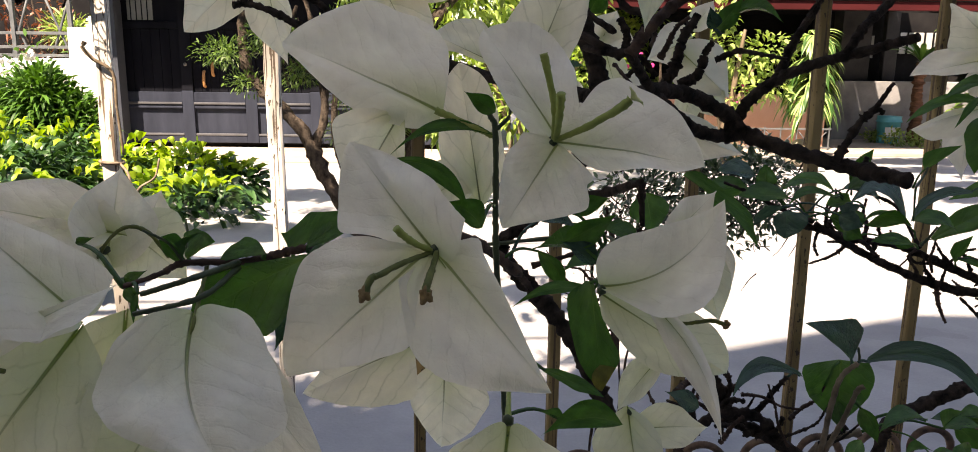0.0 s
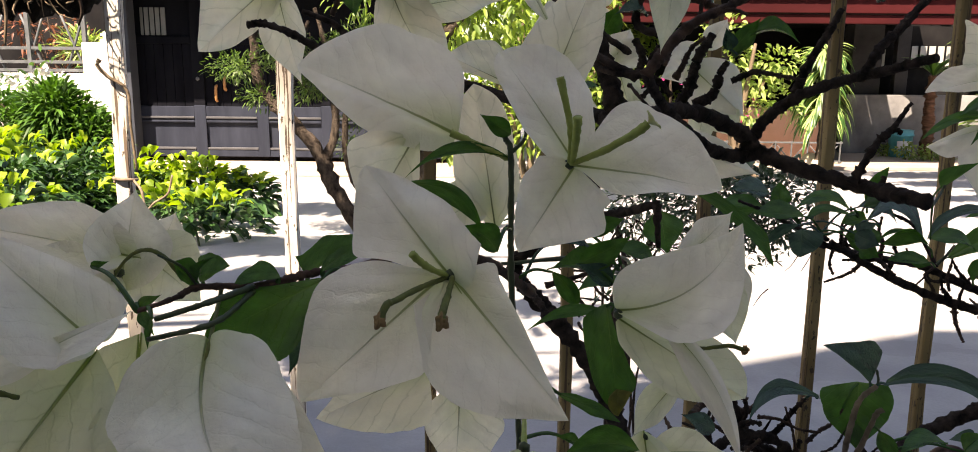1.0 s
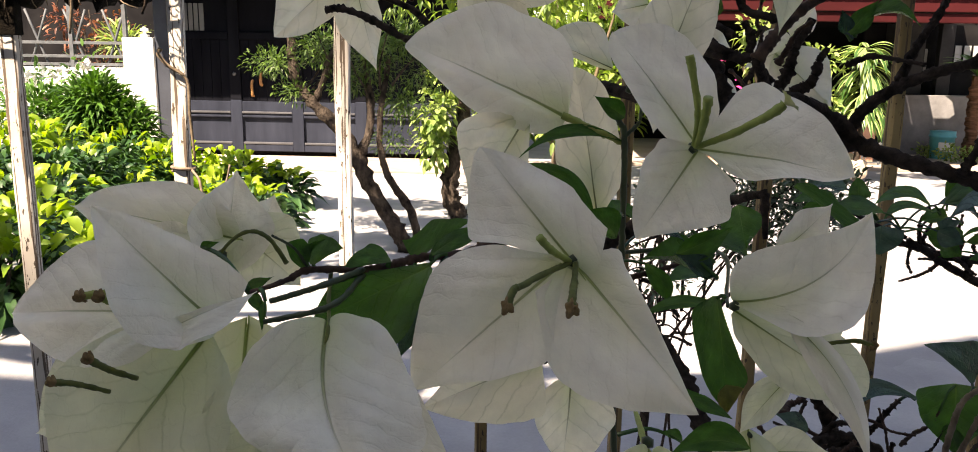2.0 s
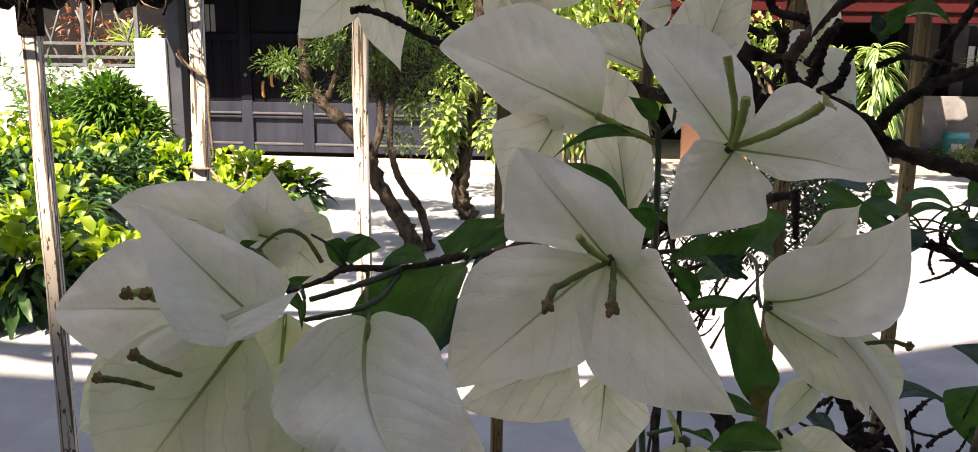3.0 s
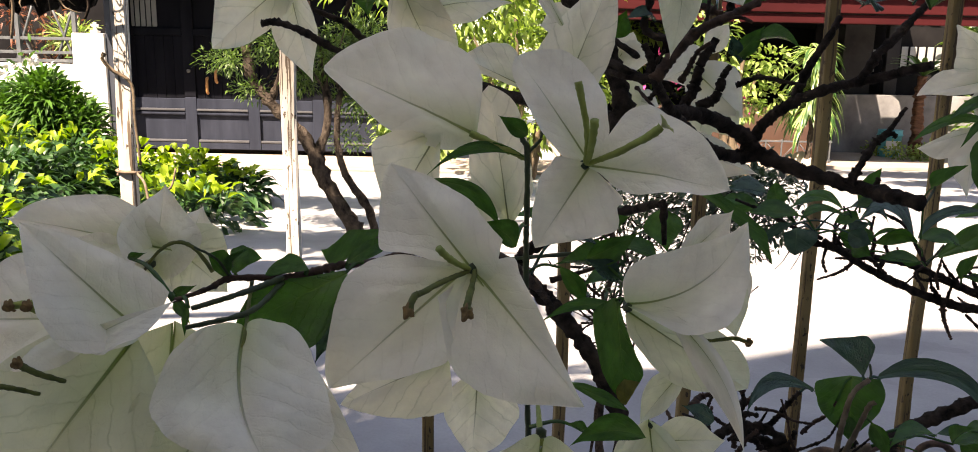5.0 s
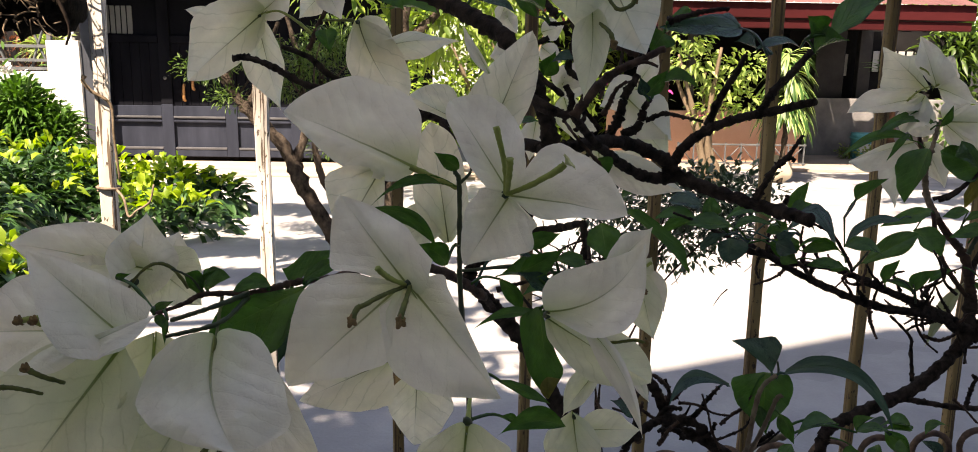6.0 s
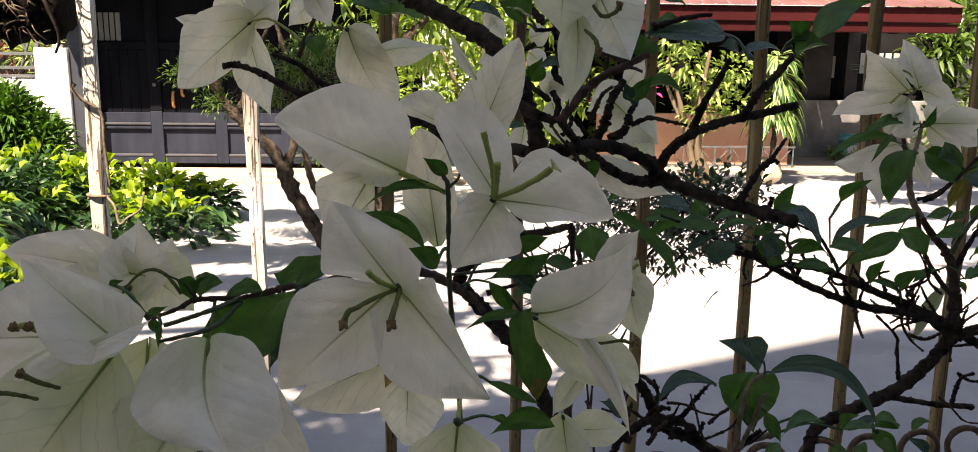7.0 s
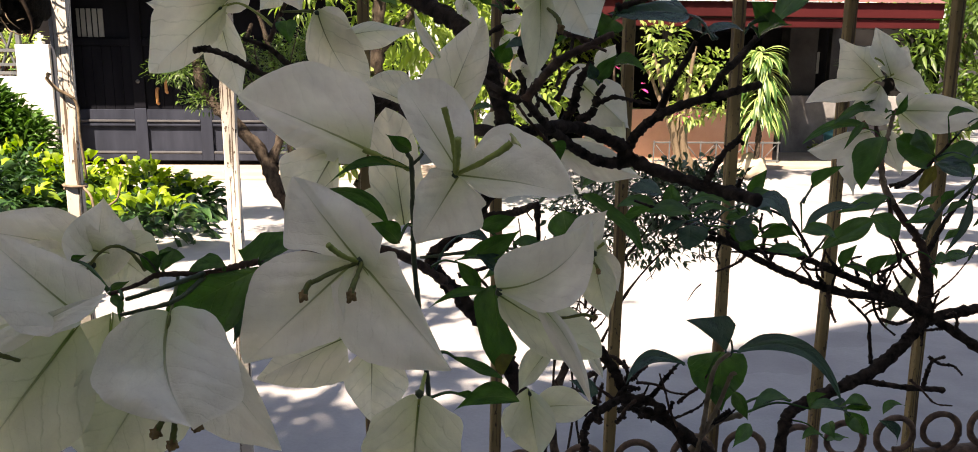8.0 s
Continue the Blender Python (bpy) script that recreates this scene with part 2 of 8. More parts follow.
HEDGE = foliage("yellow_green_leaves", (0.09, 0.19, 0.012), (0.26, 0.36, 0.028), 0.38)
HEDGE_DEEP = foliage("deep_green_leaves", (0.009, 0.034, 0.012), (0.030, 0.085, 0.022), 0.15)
STRAP = foliage("green_strap_leaves", (0.018, 0.06, 0.010), (0.06, 0.15, 0.022), 0.22)
FEATHER = foliage("feathery_green_leaves", (0.024, 0.064, 0.014), (0.09, 0.155, 0.034), 0.32)
POTHOS = foliage("light_vine_leaves", (0.08, 0.16, 0.03), (0.25, 0.33, 0.10), 0.3)


def striped(name, heart, edge):
    """A strap leaf with a dark middle and pale margins."""
    m = Mat(name, 0.4, 0.45)
    sep = m.n("SeparateXYZ")
    m.link(m.coords("UV"), sep.inputs[0])
    across = m.math("ABSOLUTE", m.math("SUBTRACT", sep.outputs[0], 0.5))
    geo = m.n("NewGeometry")
    shift = m.math("ADD", across, m.math("MULTIPLY", m.math("SUBTRACT", geo.outputs["Random Per Island"], 0.5), 0.22))
    col = m.ramp(shift, [(0.17, heart), (0.24, edge)])
    m.color(col)
    m.translucent(m.mix(1.0, col, (1.2, 1.4, 0.5), "MULTIPLY"), 0.25)
    return m.m


LIME = striped("lime_striped_leaves", (0.035, 0.10, 0.02), (0.34, 0.46, 0.16))
BOX_LEAF = foliage("small_dark_leaves", (0.018, 0.040, 0.022), (0.05, 0.09, 0.045), 0.15, 0.35)
FAR_LEAF = foliage("sunlit_far_leaves", (0.062, 0.125, 0.028), (0.24, 0.33, 0.075), 0.42)
CROTON = foliage("reddish_leaves", (0.10, 0.03, 0.02), (0.22, 0.09, 0.05), 0.25, tint=(1.4, 1.0, 0.5))


# ---- mesh helpers ----
def link_mesh(name, bm, material, parent=None, label="", smooth=True):
    me = bpy.data.meshes.new(name)
    bm.normal_update()
    bm.to_mesh(me)
    bm.free()
    me.materials.append(material)
    if smooth:
        me.shade_smooth()
    ob = new(name, me)
    if parent is not None:
        ob.parent = parent
    if label:
        ob["label"] = label
    return ob


part = link_mesh


def thing(name, label, category, group="", kind="", at=(0, 0, 0)):
    ob = new(name)
    ob.location = at
    ob.empty_display_size = 0.05
    return tagged(ob, label, category, group, kind)


def box(bm, lo, hi, bevel=0.0):
    r = bmesh.ops.create_cube(bm, size=1.0)
    c = [(a + b) / 2 for a, b in zip(lo, hi)]
    s = [b - a for a, b in zip(lo, hi)]
    bmesh.ops.scale(bm, vec=s, verts=r["verts"])
    bmesh.ops.translate(bm, vec=c, verts=r["verts"])
    if bevel:
        edges = list({e for v in r["verts"] for e in v.link_edges})
        bmesh.ops.bevel(bm, geom=edges, offset=bevel, segments=2, affect="EDGES", profile=0.6)
    return bm


def box_part(name, lo, hi, material, parent=None, bevel=0.01, label=""):
    return link_mesh(name, box(bmesh.new(), lo, hi, bevel), material, parent, label, smooth=False)


def spline(points, steps):
    """Points of a smooth line through the given ones (Catmull-Rom)."""
    p = [Vector(q) for q in points]
    p = [p[0] * 2 - p[1]] + p + [p[-1] * 2 - p[-2]]
    out = []
    for i in range(1, len(p) - 2):
        for k in range(steps):
            t = k / steps
            a, b, c, d = p[i - 1], p[i], p[i + 1], p[i + 2]
            out.append(0.5 * ((2 * b) + (c - a) * t + (2 * a - 5 * b + 4 * c - d) * t * t + (3 * b - a - 3 * c + d) * t ** 3))
    out.append(p[-2].copy())
    return out


def tube(bm, points, r0, r1, sides=8, steps=6, rough=0.0, knob=0.0, seed=0.0, flare=0.0):
    """A round branch along a smooth line, tapered, knobbly where asked."""
    line = spline(points, steps) if len(points) > 2 or steps > 1 else [Vector(q) for q in points]
    up = Vector((0.31, 0.17, 0.93))
    rings = []
    for i, q in enumerate(line):
        tan = (line[min(i + 1, len(line) - 1)] - line[max(i - 1, 0)]).normalized()
        s = tan.cross(up)
        if s.length < 1e-4:
            s = tan.cross(Vector((1, 0, 0)))
        s.normalize()
        u = s.cross(tan).normalized()
        f = i / (len(line) - 1)
        r = r0 + (r1 - r0) * f
        if knob:
            r *= 1 + knob * max(0.0, noise.noise(Vector((i * 0.55, seed, 3.1)))) * 2
        if flare:
            r *= 1 + flare * max(0.0, f - 0.8) * 5
        ring = []
        for k in range(sides):
            a = 2 * math.pi * k / sides
            rr = r * (1 + rough * (noise.noise(Vector((math.cos(a) * 1.3 + seed, math.sin(a) * 1.3, i * 0.6))) + 0.45 * max(0.0, noise.noise(Vector((math.cos(a) * 2.6, math.sin(a) * 2.6 + seed, i * 1.15))))))
            ring.append(bm.verts.new(q + (s * math.cos(a) + u * math.sin(a)) * rr))
        rings.append(ring)
    for a, b in zip(rings, rings[1:]):
        for k in range(sides):
            bm.faces.new((a[k], a[(k + 1) % sides], b[(k + 1) % sides], b[k]))
    for ring, order in ((rings[0], -1), (rings[-1], 1)):
        bm.faces.new(ring[::order])
    return bm


def blob(bm, at, r, seed=0.0, squash=(1, 1, 1), rough=0.2, level=2):
    r_ = bmesh.ops.create_icosphere(bm, subdivisions=level, radius=1.0)
    for v in r_["verts"]:
        k = r * (1 + rough * noise.noise(v.co * 1.7 + Vector((seed, 0, 0))))
        v.co = Vector((v.co.x * k * squash[0], v.co.y * k * squash[1], v.co.z * k * squash[2])) + Vector(at)
    return bm


STATIONS = (0.0, 0.08, 0.2, 0.36, 0.54, 0.72, 0.88, 1.0)


def profile(values, v):
    """A smooth half-width at v from its values at STATIONS; it closes at the tip."""
    p = list(values) + [0.0]
    k = max(i for i in range(7) if STATIONS[i] <= v + 1e-9)
    x0, x1 = STATIONS[k], STATIONS[k + 1]
    t = (v - x0) / (x1 - x0)

    def slope(i):
        if i == 0:
            return (p[1] - p[0]) / (STATIONS[1] - STATIONS[0])
        if i == 7:
            return (p[7] - p[6]) / (STATIONS[7] - STATIONS[6]) * 1.3
        return (p[i + 1] - p[i - 1]) / (STATIONS[i + 1] - STATIONS[i - 1])

    h = (2 * t ** 3 - 3 * t * t + 1) * p[k] + (t ** 3 - 2 * t * t + t) * (x1 - x0) * slope(k)
    h += (3 * t * t - 2 * t ** 3) * p[k + 1] + (t ** 3 - t * t) * (x1 - x0) * slope(k + 1)
    return max(h, 1e-4)


def blade(bm, base, tip, width, face, bend=0.0, cup=0.0, sway=0.0, wave=0.0, a=0.36, b=1.7, rows=16, cols=10, seed=0.0, curl=0.0, lobe=0.6, heart=0.08, skew=0.0, fold=0.0, quilt=0.0, sides=None, folds=(0.0, 0.0)):
    """A leaf or bract from its stalk end to its tip. face: where its upper side looks. bend lifts the middle of the midrib towards face,
    cup lifts the edges, skew widens one half, fold bends the halves like a roof, sway bows the midrib sideways, wave ripples the edges, curl turns the tip back (all as shares of the length).
    sides: half-widths of the two halves at STATIONS, as shares of the length; folds: how far each half leans towards face."""
    base, tip, face = Vector(base), Vector(tip), Vector(face)
    way = tip - base
    size = way.length
    way.normalize()
    side = way.cross(face).normalized()
    nor = side.cross(way).normalized()
    uv = bm.loops.layers.uv.verify()
    grid = []
    for i in range(rows + 1):
        v = (i / rows) ** 0.85
        v = min(max(v, 0.0), 1.0)
        # widest at a; rounded towards the stalk, drawn out to a point by b
        if v < a:
            half = width / 2 * max(1e-4, 1 - ((a - v) / a) ** 2.0) ** lobe
        else:
            half = width / 2 * max(1e-5, math.cos(math.pi / 2 * (v - a) / (1 - a))) ** b
        mid = base + way * (size * v) + nor * (size * (bend * 4 * v * (1 - v) - curl * max(0.0, v - 0.6) ** 2 * 4)) + side * (size * sway * 4 * v * (1 - v))
        row = []
        halves = (half, half)
        if sides:
            halves = (size * profile(sides[0], v), size * profile(sides[1], v))
        for j in range(cols + 1):
            u = 2 * j / cols - 1
            half = halves[0] if u < 0 else halves[1]
            lift = cup * width * u * u * (half / (width / 2 + 1e-9))
            lift += fold * half * abs(u)
            reach = half * abs(u)
            lift += (folds[0] if u < 0 else folds[1]) * (math.sqrt(reach * reach + 2.5e-6) - 0.00158)
            lift += wave * width * 0.12 * abs(u) ** 1.5 * math.sin(v * 13 + seed * 3 + (2.0 if u > 0 else 0.0))
            ragged = 1 + 0.035 * noise.noise(Vector((v * 7, seed + (9.0 if u > 0 else 0.0), 2.0))) + 0.018 * noise.noise(Vector((v * 21, seed + (9.0 if u > 0 else 0.0), 5.0)))
            if quilt:
                # the blade swells between its side veins and sinks along the midrib
                share = abs(u) * half / (width / 2 + 1e-9)
                swell = abs(math.sin(math.pi * 7 * (v - 0.375 * share))) ** 0.7 * min(1.0, share * 2.5) * min(1.0, (1 - abs(u)) * 3)
                lift += quilt * width * (0.016 * swell * (0.6 + 0.8 * noise.noise(Vector((u * 1.5, v * 3, seed)))) + 0.03 * min(1.0, share * 5))
                lift += quilt * width * 0.085 * noise.noise(Vector((u * 0.9 + seed, v * 2.1, seed * 0.7))) * min(1.0, share * 2 + 0.2)
            q = mid + side * (half * u * ragged * (1 + skew * (1 if u > 0 else -1))) + nor * lift
            lump = noise.noise(q * 95 + Vector((seed, 0, 0))) * 0.5 + noise.noise(q * 230) * 0.25
            q = q + nor * (lump * width * 0.028)
            # a heart-shaped base: the lobes reach a little behind the stalk
            lobes = math.sin(math.pi * abs(u) ** 0.5) if sides else min(1.0, abs(u)) ** 0.55
            q = q - way * (size * heart * (1 - v) ** 6 * lobes)
            row.append((bm.verts.new(q), 0.5 + u * 0.5 * (half / (width / 2 + 1e-9)), v))
        grid.append(row)
    for r0, r1 in zip(grid, grid[1:]):
        for j in range(cols):
            quad = (r0[j], r0[j + 1], r1[j + 1], r1[j])
            f = bm.faces.new([q[0] for q in quad])
            for loop, q in zip(f.loops, quad):
                loop[uv].uv = (q[1], q[2])
    return bm


def scatter(name, places, length, width, material, parent, rng, droop=0.3, up=0.4, fold=0.25, label="", out=None, spread=1.0):
    """One crown mesh: many small folded leaves (6 corners each) at the given places."""
    n = len(places)
    P = np.array(places, float)
    d = rng.normal(size=(n, 3)) * spread
    if out is not None:
        d += np.array(out, float)
    d[:, 2] += up
    d /= np.linalg.norm(d, axis=1)[:, None] + 1e-9
    s = np.cross(d, rng.normal(size=(n, 3)) * 0.35 + np.array([0, 0, 1.0]))
    s /= np.linalg.norm(s, axis=1)[:, None] + 1e-9
    nn = np.cross(s, d)
    L = (length * rng.uniform(0.65, 1.25, n))[:, None]
    Wd = (width * rng.uniform(0.7, 1.2, n))[:, None]
    drop = np.array([0, 0, -1.0]) * L * droop
    t = P + d * L + drop
    m1 = P + d * L * 0.30 + drop * 0.05
    m2 = P + d * L * 0.66 + drop * 0.38
    l1 = m1 - s * Wd * 0.46 + nn * Wd * fold
    r1 = m1 + s * Wd * 0.46 + nn * Wd * fold
    l2 = m2 - s * Wd * 0.42 + nn * Wd * fold * 0.9
    r2 = m2 + s * Wd * 0.42 + nn * Wd * fold * 0.9
    V = np.stack([P, l1, m1, r1, l2, m2, r2, t], 1).reshape(-1, 3)
    F = []
    for k in range(n):
        o = 8 * k
        F += [(o, o + 2, o + 1), (o, o + 3, o + 2), (o + 1, o + 2, o + 5, o + 4), (o + 2, o + 3, o + 6, o + 5), (o + 4, o + 5, o + 7), (o + 5, o + 6, o + 7)]
    me = bpy.data.meshes.new(name)
    me.from_pydata(V.tolist(), [], F)
    me.materials.append(material)
    me.shade_smooth()
    ob = new(name, me)
    ob.parent = parent
    if label:
        ob["label"] = label
    return ob


def clumps(rng, centres, radii, count, shell=0.55):
    """Places in the outer part of several rounded clumps."""
    pts, outs = [], []
    for c, r, k in zip(centres, radii, count):
        d = rng.normal(size=(k, 3))
        d /= np.linalg.norm(d, axis=1)[:, None]
        rr = shell + (1 - shell) * rng.uniform(0, 1, k) ** 0.7
        pts.append(np.array(c) + d * rr[:, None] * np.array(r))
        outs.append(d)
    return np.concatenate(pts), np.concatenate(outs)


# ---- ground ----
def sheet(name, x0, x1, y0, y1, z, nx, ny, bumpy, material, label, category):
    bm = bmesh.new()
    vs = [[bm.verts.new((x0 + (x1 - x0) * i / nx, y0 + (y1 - y0) * j / ny,
                         z + bumpy * noise.noise(Vector((i * 0.7, j * 0.7, 1.3))))) for i in range(nx + 1)] for j in range(ny + 1)]
    for j in range(ny):
        for i in range(nx):
            bm.faces.new((vs[j][i], vs[j][i + 1], vs[j + 1][i + 1], vs[j + 1][i]))
    return tagged(link_mesh(name, bm, material), label, category, kind="structure")


sheet("ground", -300, 300, -300, 300, 0.0, 60, 60, 0.0, ROAD, "pale worn concrete yard between the houses", "ground")
apron = box_part("pavement", (-7.0, 10.6, 0.0), (1.0, 12.0, 0.035), SILL, bevel=0.01)
tagged(apron, "low warm-grey concrete apron before the gate", "pavement", kind="structure")
apron2 = box_part("pavement", (1.0, 11.9, 0.0), (11.0, 16.0, 0.05), SILL, bevel=0.01)
tagged(apron2, "concrete step under the red eaves", "pavement", kind="structure")

# ---- the gate and its pier ----
GY = 12.0
gate = thing("gate", "charcoal-painted panelled double gate, closed, two brass handles", "gate", at=(-3.4, GY, 0))
gate_inv = Matrix.Translation((3.4, -GY, 0))


def gate_part(name, lo, hi, material, parent=None, bevel=0.008, label=""):
    bm = box(bmesh.new(), lo, hi, bevel)
    bmesh.ops.transform(bm, matrix=gate_inv, verts=bm.verts)
    return link_mesh(name, bm, material, gate if parent is None else parent, label, smooth=False)


posts = [-5.46, -4.46, -3.53, -2.58, -1.62, -0.7]
for x in posts:
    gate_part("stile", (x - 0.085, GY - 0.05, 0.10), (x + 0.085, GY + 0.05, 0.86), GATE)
    # above the shade line the stile takes the darker copy of its paint
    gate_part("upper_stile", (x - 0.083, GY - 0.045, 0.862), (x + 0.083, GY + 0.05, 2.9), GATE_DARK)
for x0, x1 in zip(posts, posts[1:]):
    a, b = x0 + 0.087, x1 - 0.087
    gate_part("rail", (a, GY - 0.04, 0.10), (b, GY + 0.04, 0.20), GATE, label="bottom rail of the gate")
    gate_part("rail", (a, GY - 0.04, 0.64), (b, GY + 0.04, 0.84), GATE, label="middle rail of the gate")
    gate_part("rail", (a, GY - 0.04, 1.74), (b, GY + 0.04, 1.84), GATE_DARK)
    gate_part("moulding", (a, GY - 0.05, 0.202), (b, GY - 0.002, 0.238), GATE_EDGE, bevel=0.012)
    gate_part("bead", (a, GY - 0.062, 0.662), (b, GY - 0.0402, 0.694), GATE_EDGE, bevel=0.008, label="pale bead on the middle rail, coloured as if sunlit")
    gate_part("moulding", (a, GY - 0.05, 0.60), (b, GY - 0.002, 0.638), GATE, bevel=0.014)
    low = gate_part("lower_panel", (a, GY + 0.0, 0.2), (b, GY + 0.02, 0.64), GATE, bevel=0.0)
    for k in range(6):
        w = (b - a) / 6
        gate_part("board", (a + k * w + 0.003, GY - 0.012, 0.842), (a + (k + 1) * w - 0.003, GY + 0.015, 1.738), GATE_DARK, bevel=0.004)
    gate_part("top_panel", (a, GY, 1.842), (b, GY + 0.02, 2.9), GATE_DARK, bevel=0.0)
pane = gate_part("window_pane", (-5.27, GY - 0.012, 1.86), (-4.90, GY - 0.002, 2.25), DIM_PANE, label="pale barred window pane")
for k in range(4):
    gate_part("bar", (-5.22 + k * 0.08, GY - 0.024, 1.86), (-5.208 + k * 0.08, GY - 0.013, 2.25), GATE_DARK, pane, 0.002)
for x, z0, z1 in ((-4.205, 0.90, 1.16), (-4.07, 1.06, 1.28)):
    bm = bmesh.new()
    tube(bm, [(x, GY - 0.012, z0 + 0.02), (x, GY - 0.055, z0 + 0.05), (x, GY - 0.055, z1 - 0.05), (x, GY - 0.012, z1 - 0.02)], 0.022, 0.022, 8, 4)
    bmesh.ops.transform(bm, matrix=gate_inv, verts=bm.verts)
    part("handle", bm, BRASS, gate, "orange brass pull handle")
bm = bmesh.new()
blob(bm, (-4.46, GY - 0.07, 1.24), 0.028, 1.0, (1, 0.8, 1), 0.05)
bmesh.ops.transform(bm, matrix=gate_inv, verts=bm.verts)
part("knob", bm, METAL_GREY, gate, "small grey door knob")

pier = thing("gate_pier", "whitewashed square gate pier with a small finial", "pier", at=(-5.76, GY - 0.1, 0))
link_mesh("shaft", box(bmesh.new(), (-0.23, -0.25, 0.0), (0.23, 0.21, 1.74), 0.012), WHITE_WALL, pier, smooth=False)
bm = bmesh.new()
box(bm, (-0.05, -0.05, 1.74), (0.05, 0.05, 1.79), 0.006)
box(bm, (-0.02, -0.02, 1.79), (0.02, 0.02, 1.90), 0.004)
box(bm, (-0.055, -0.018, 1.84), (0.055, 0.018, 1.875), 0.004)
link_mesh("finial", bm, WHITE_WALL, pier, smooth=False)
post = box_part("wall_1", (-5.526, GY - 0.30, 0.0), (-5.33, GY - 0.053, 2.88), JAMB, bevel=0.008)
tagged(post, "narrow grey jamb beside the gate", "wall", kind="structure")

# porch over the gate
porch = thing("porch_roof", "dark sheet roof with deep eaves over the gate", "roof", at=(-3.0, 11.5, 2.9))
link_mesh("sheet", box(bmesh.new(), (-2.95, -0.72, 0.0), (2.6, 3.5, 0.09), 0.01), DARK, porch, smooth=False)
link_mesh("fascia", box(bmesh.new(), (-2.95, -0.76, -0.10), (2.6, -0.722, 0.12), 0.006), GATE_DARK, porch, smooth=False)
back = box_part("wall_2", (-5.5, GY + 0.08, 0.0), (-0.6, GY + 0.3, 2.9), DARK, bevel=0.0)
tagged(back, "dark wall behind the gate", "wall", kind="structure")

# white wall with a lattice railing, left of the pier
wall_left = box_part("wall_3", (-14.0, GY + 0.05, 0.0), (-5.995, GY + 0.25, 1.30), WHITE_WALL, bevel=0.01)
tagged(wall_left, "low whitewashed garden wall", "wall", kind="structure")
rail = thing("lattice_railing", "grey metal lattice railing on the white wall", "railing", at=(-8.0, GY + 0.13, 1.30))
for z in (0.02, 0.14, 0.34):
    link_mesh("rail_bar", box(bmesh.new(), (-2.4, -0.02, z), (1.84, 0.02, z + 0.045), 0.004), METAL_GREY, rail, smooth=False)
for k in range(15):
    x = -2.4 + k * 0.3
    bm = bmesh.new()
    s = 1 if k % 2 else -1
    tube(bm, [(x, 0.03, 0.0), (x + 0.15 * s, 0.03, 0.4), (x + 0.32 * s, 0.03, 0.85)], 0.019, 0.019, 6, 2)
    part("slat", bm, METAL_GREY, rail)
for k in range(6):
    link_mesh("upright", box(bmesh.new(), (-2.4 + k * 0.84, -0.03, 0.0), (-2.34 + k * 0.84, 0.03, 0.95), 0.004), METAL_GREY, rail, smooth=False)

# ---- house with the red eaves ----
house = thing("house", "low house with dark-red fascia, faded pink roof and grey walls", "house", at=(5.5, 13.0, 0))


def house_part(name, lo, hi, material, bevel=0.01, label="", parent=None):
    lo = (lo[0] - 5.5, lo[1] - 13.0, lo[2])
    hi = (hi[0] - 5.5, hi[1] - 13.0, hi[2])
    return link_mesh(name, box(bmesh.new(), lo, hi, bevel), material, house if parent is None else parent, label, smooth=False)


house_part("fascia", (0.8, 11.20, 2.195), (6.88, 11.26, 2.40), RED, label="dark red painted fascia board")
house_part("gutter", (0.8, 11.24, 2.06), (6.86, 11.34, 2.18), RED, label="dark red gutter under the fascia")
# unseen opening added to roof and ceiling; the sun falls on the wall behind
GAP = (5.75, 6.16, -0.48, -0.16)
for k in range(17):
    x0 = 0.78 + 6.12 * k / 17 - 5.5
    w = 6.12 / 17 - 0.004
    bm = bmesh.new()
    prof = [(0, 0), (0.30 * w, 0), (0.36 * w, 0.014), (0.42 * w, 0), (0.80 * w, 0), (0.86 * w, 0.014), (0.92 * w, 0), (w, 0)]
    for y0, y1 in ((-1.86, GAP[2]), (GAP[3], 3.5)) if GAP[0] < x0 + w / 2 + 5.5 < GAP[1] else ((-1.86, 3.5),):
        lines = [[bm.verts.new((x0 + x, y, 2.40 + (y + 1.86) * 0.28 + dz)) for x, dz in prof] for y in (y0, y1)]
        for i in range(len(prof) - 1):
            bm.faces.new((lines[0][i], lines[0][i + 1], lines[1][i + 1], lines[1][i]))
    link_mesh("roof_sheet", bm, ROOF, house, "faded pink ribbed roof sheet", smooth=False)
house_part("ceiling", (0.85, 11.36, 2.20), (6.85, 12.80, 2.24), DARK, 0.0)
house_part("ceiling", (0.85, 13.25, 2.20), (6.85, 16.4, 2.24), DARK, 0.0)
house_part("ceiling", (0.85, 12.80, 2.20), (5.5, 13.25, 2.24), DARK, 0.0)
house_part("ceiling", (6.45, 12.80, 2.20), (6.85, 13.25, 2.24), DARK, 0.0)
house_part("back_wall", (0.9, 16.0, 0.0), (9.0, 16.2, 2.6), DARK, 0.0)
house_part("wall", (5.83, 13.9, 0.0), (9.0, 14.1, 1.035), HOUSE_WALL, label="bare grey rendered wall")
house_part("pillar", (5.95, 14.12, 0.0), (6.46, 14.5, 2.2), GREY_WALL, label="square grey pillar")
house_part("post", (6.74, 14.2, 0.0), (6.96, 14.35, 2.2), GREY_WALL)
house_part("post", (3.35, 12.7, 0.05), (3.47, 12.82, 2.2), GREY_WALL)
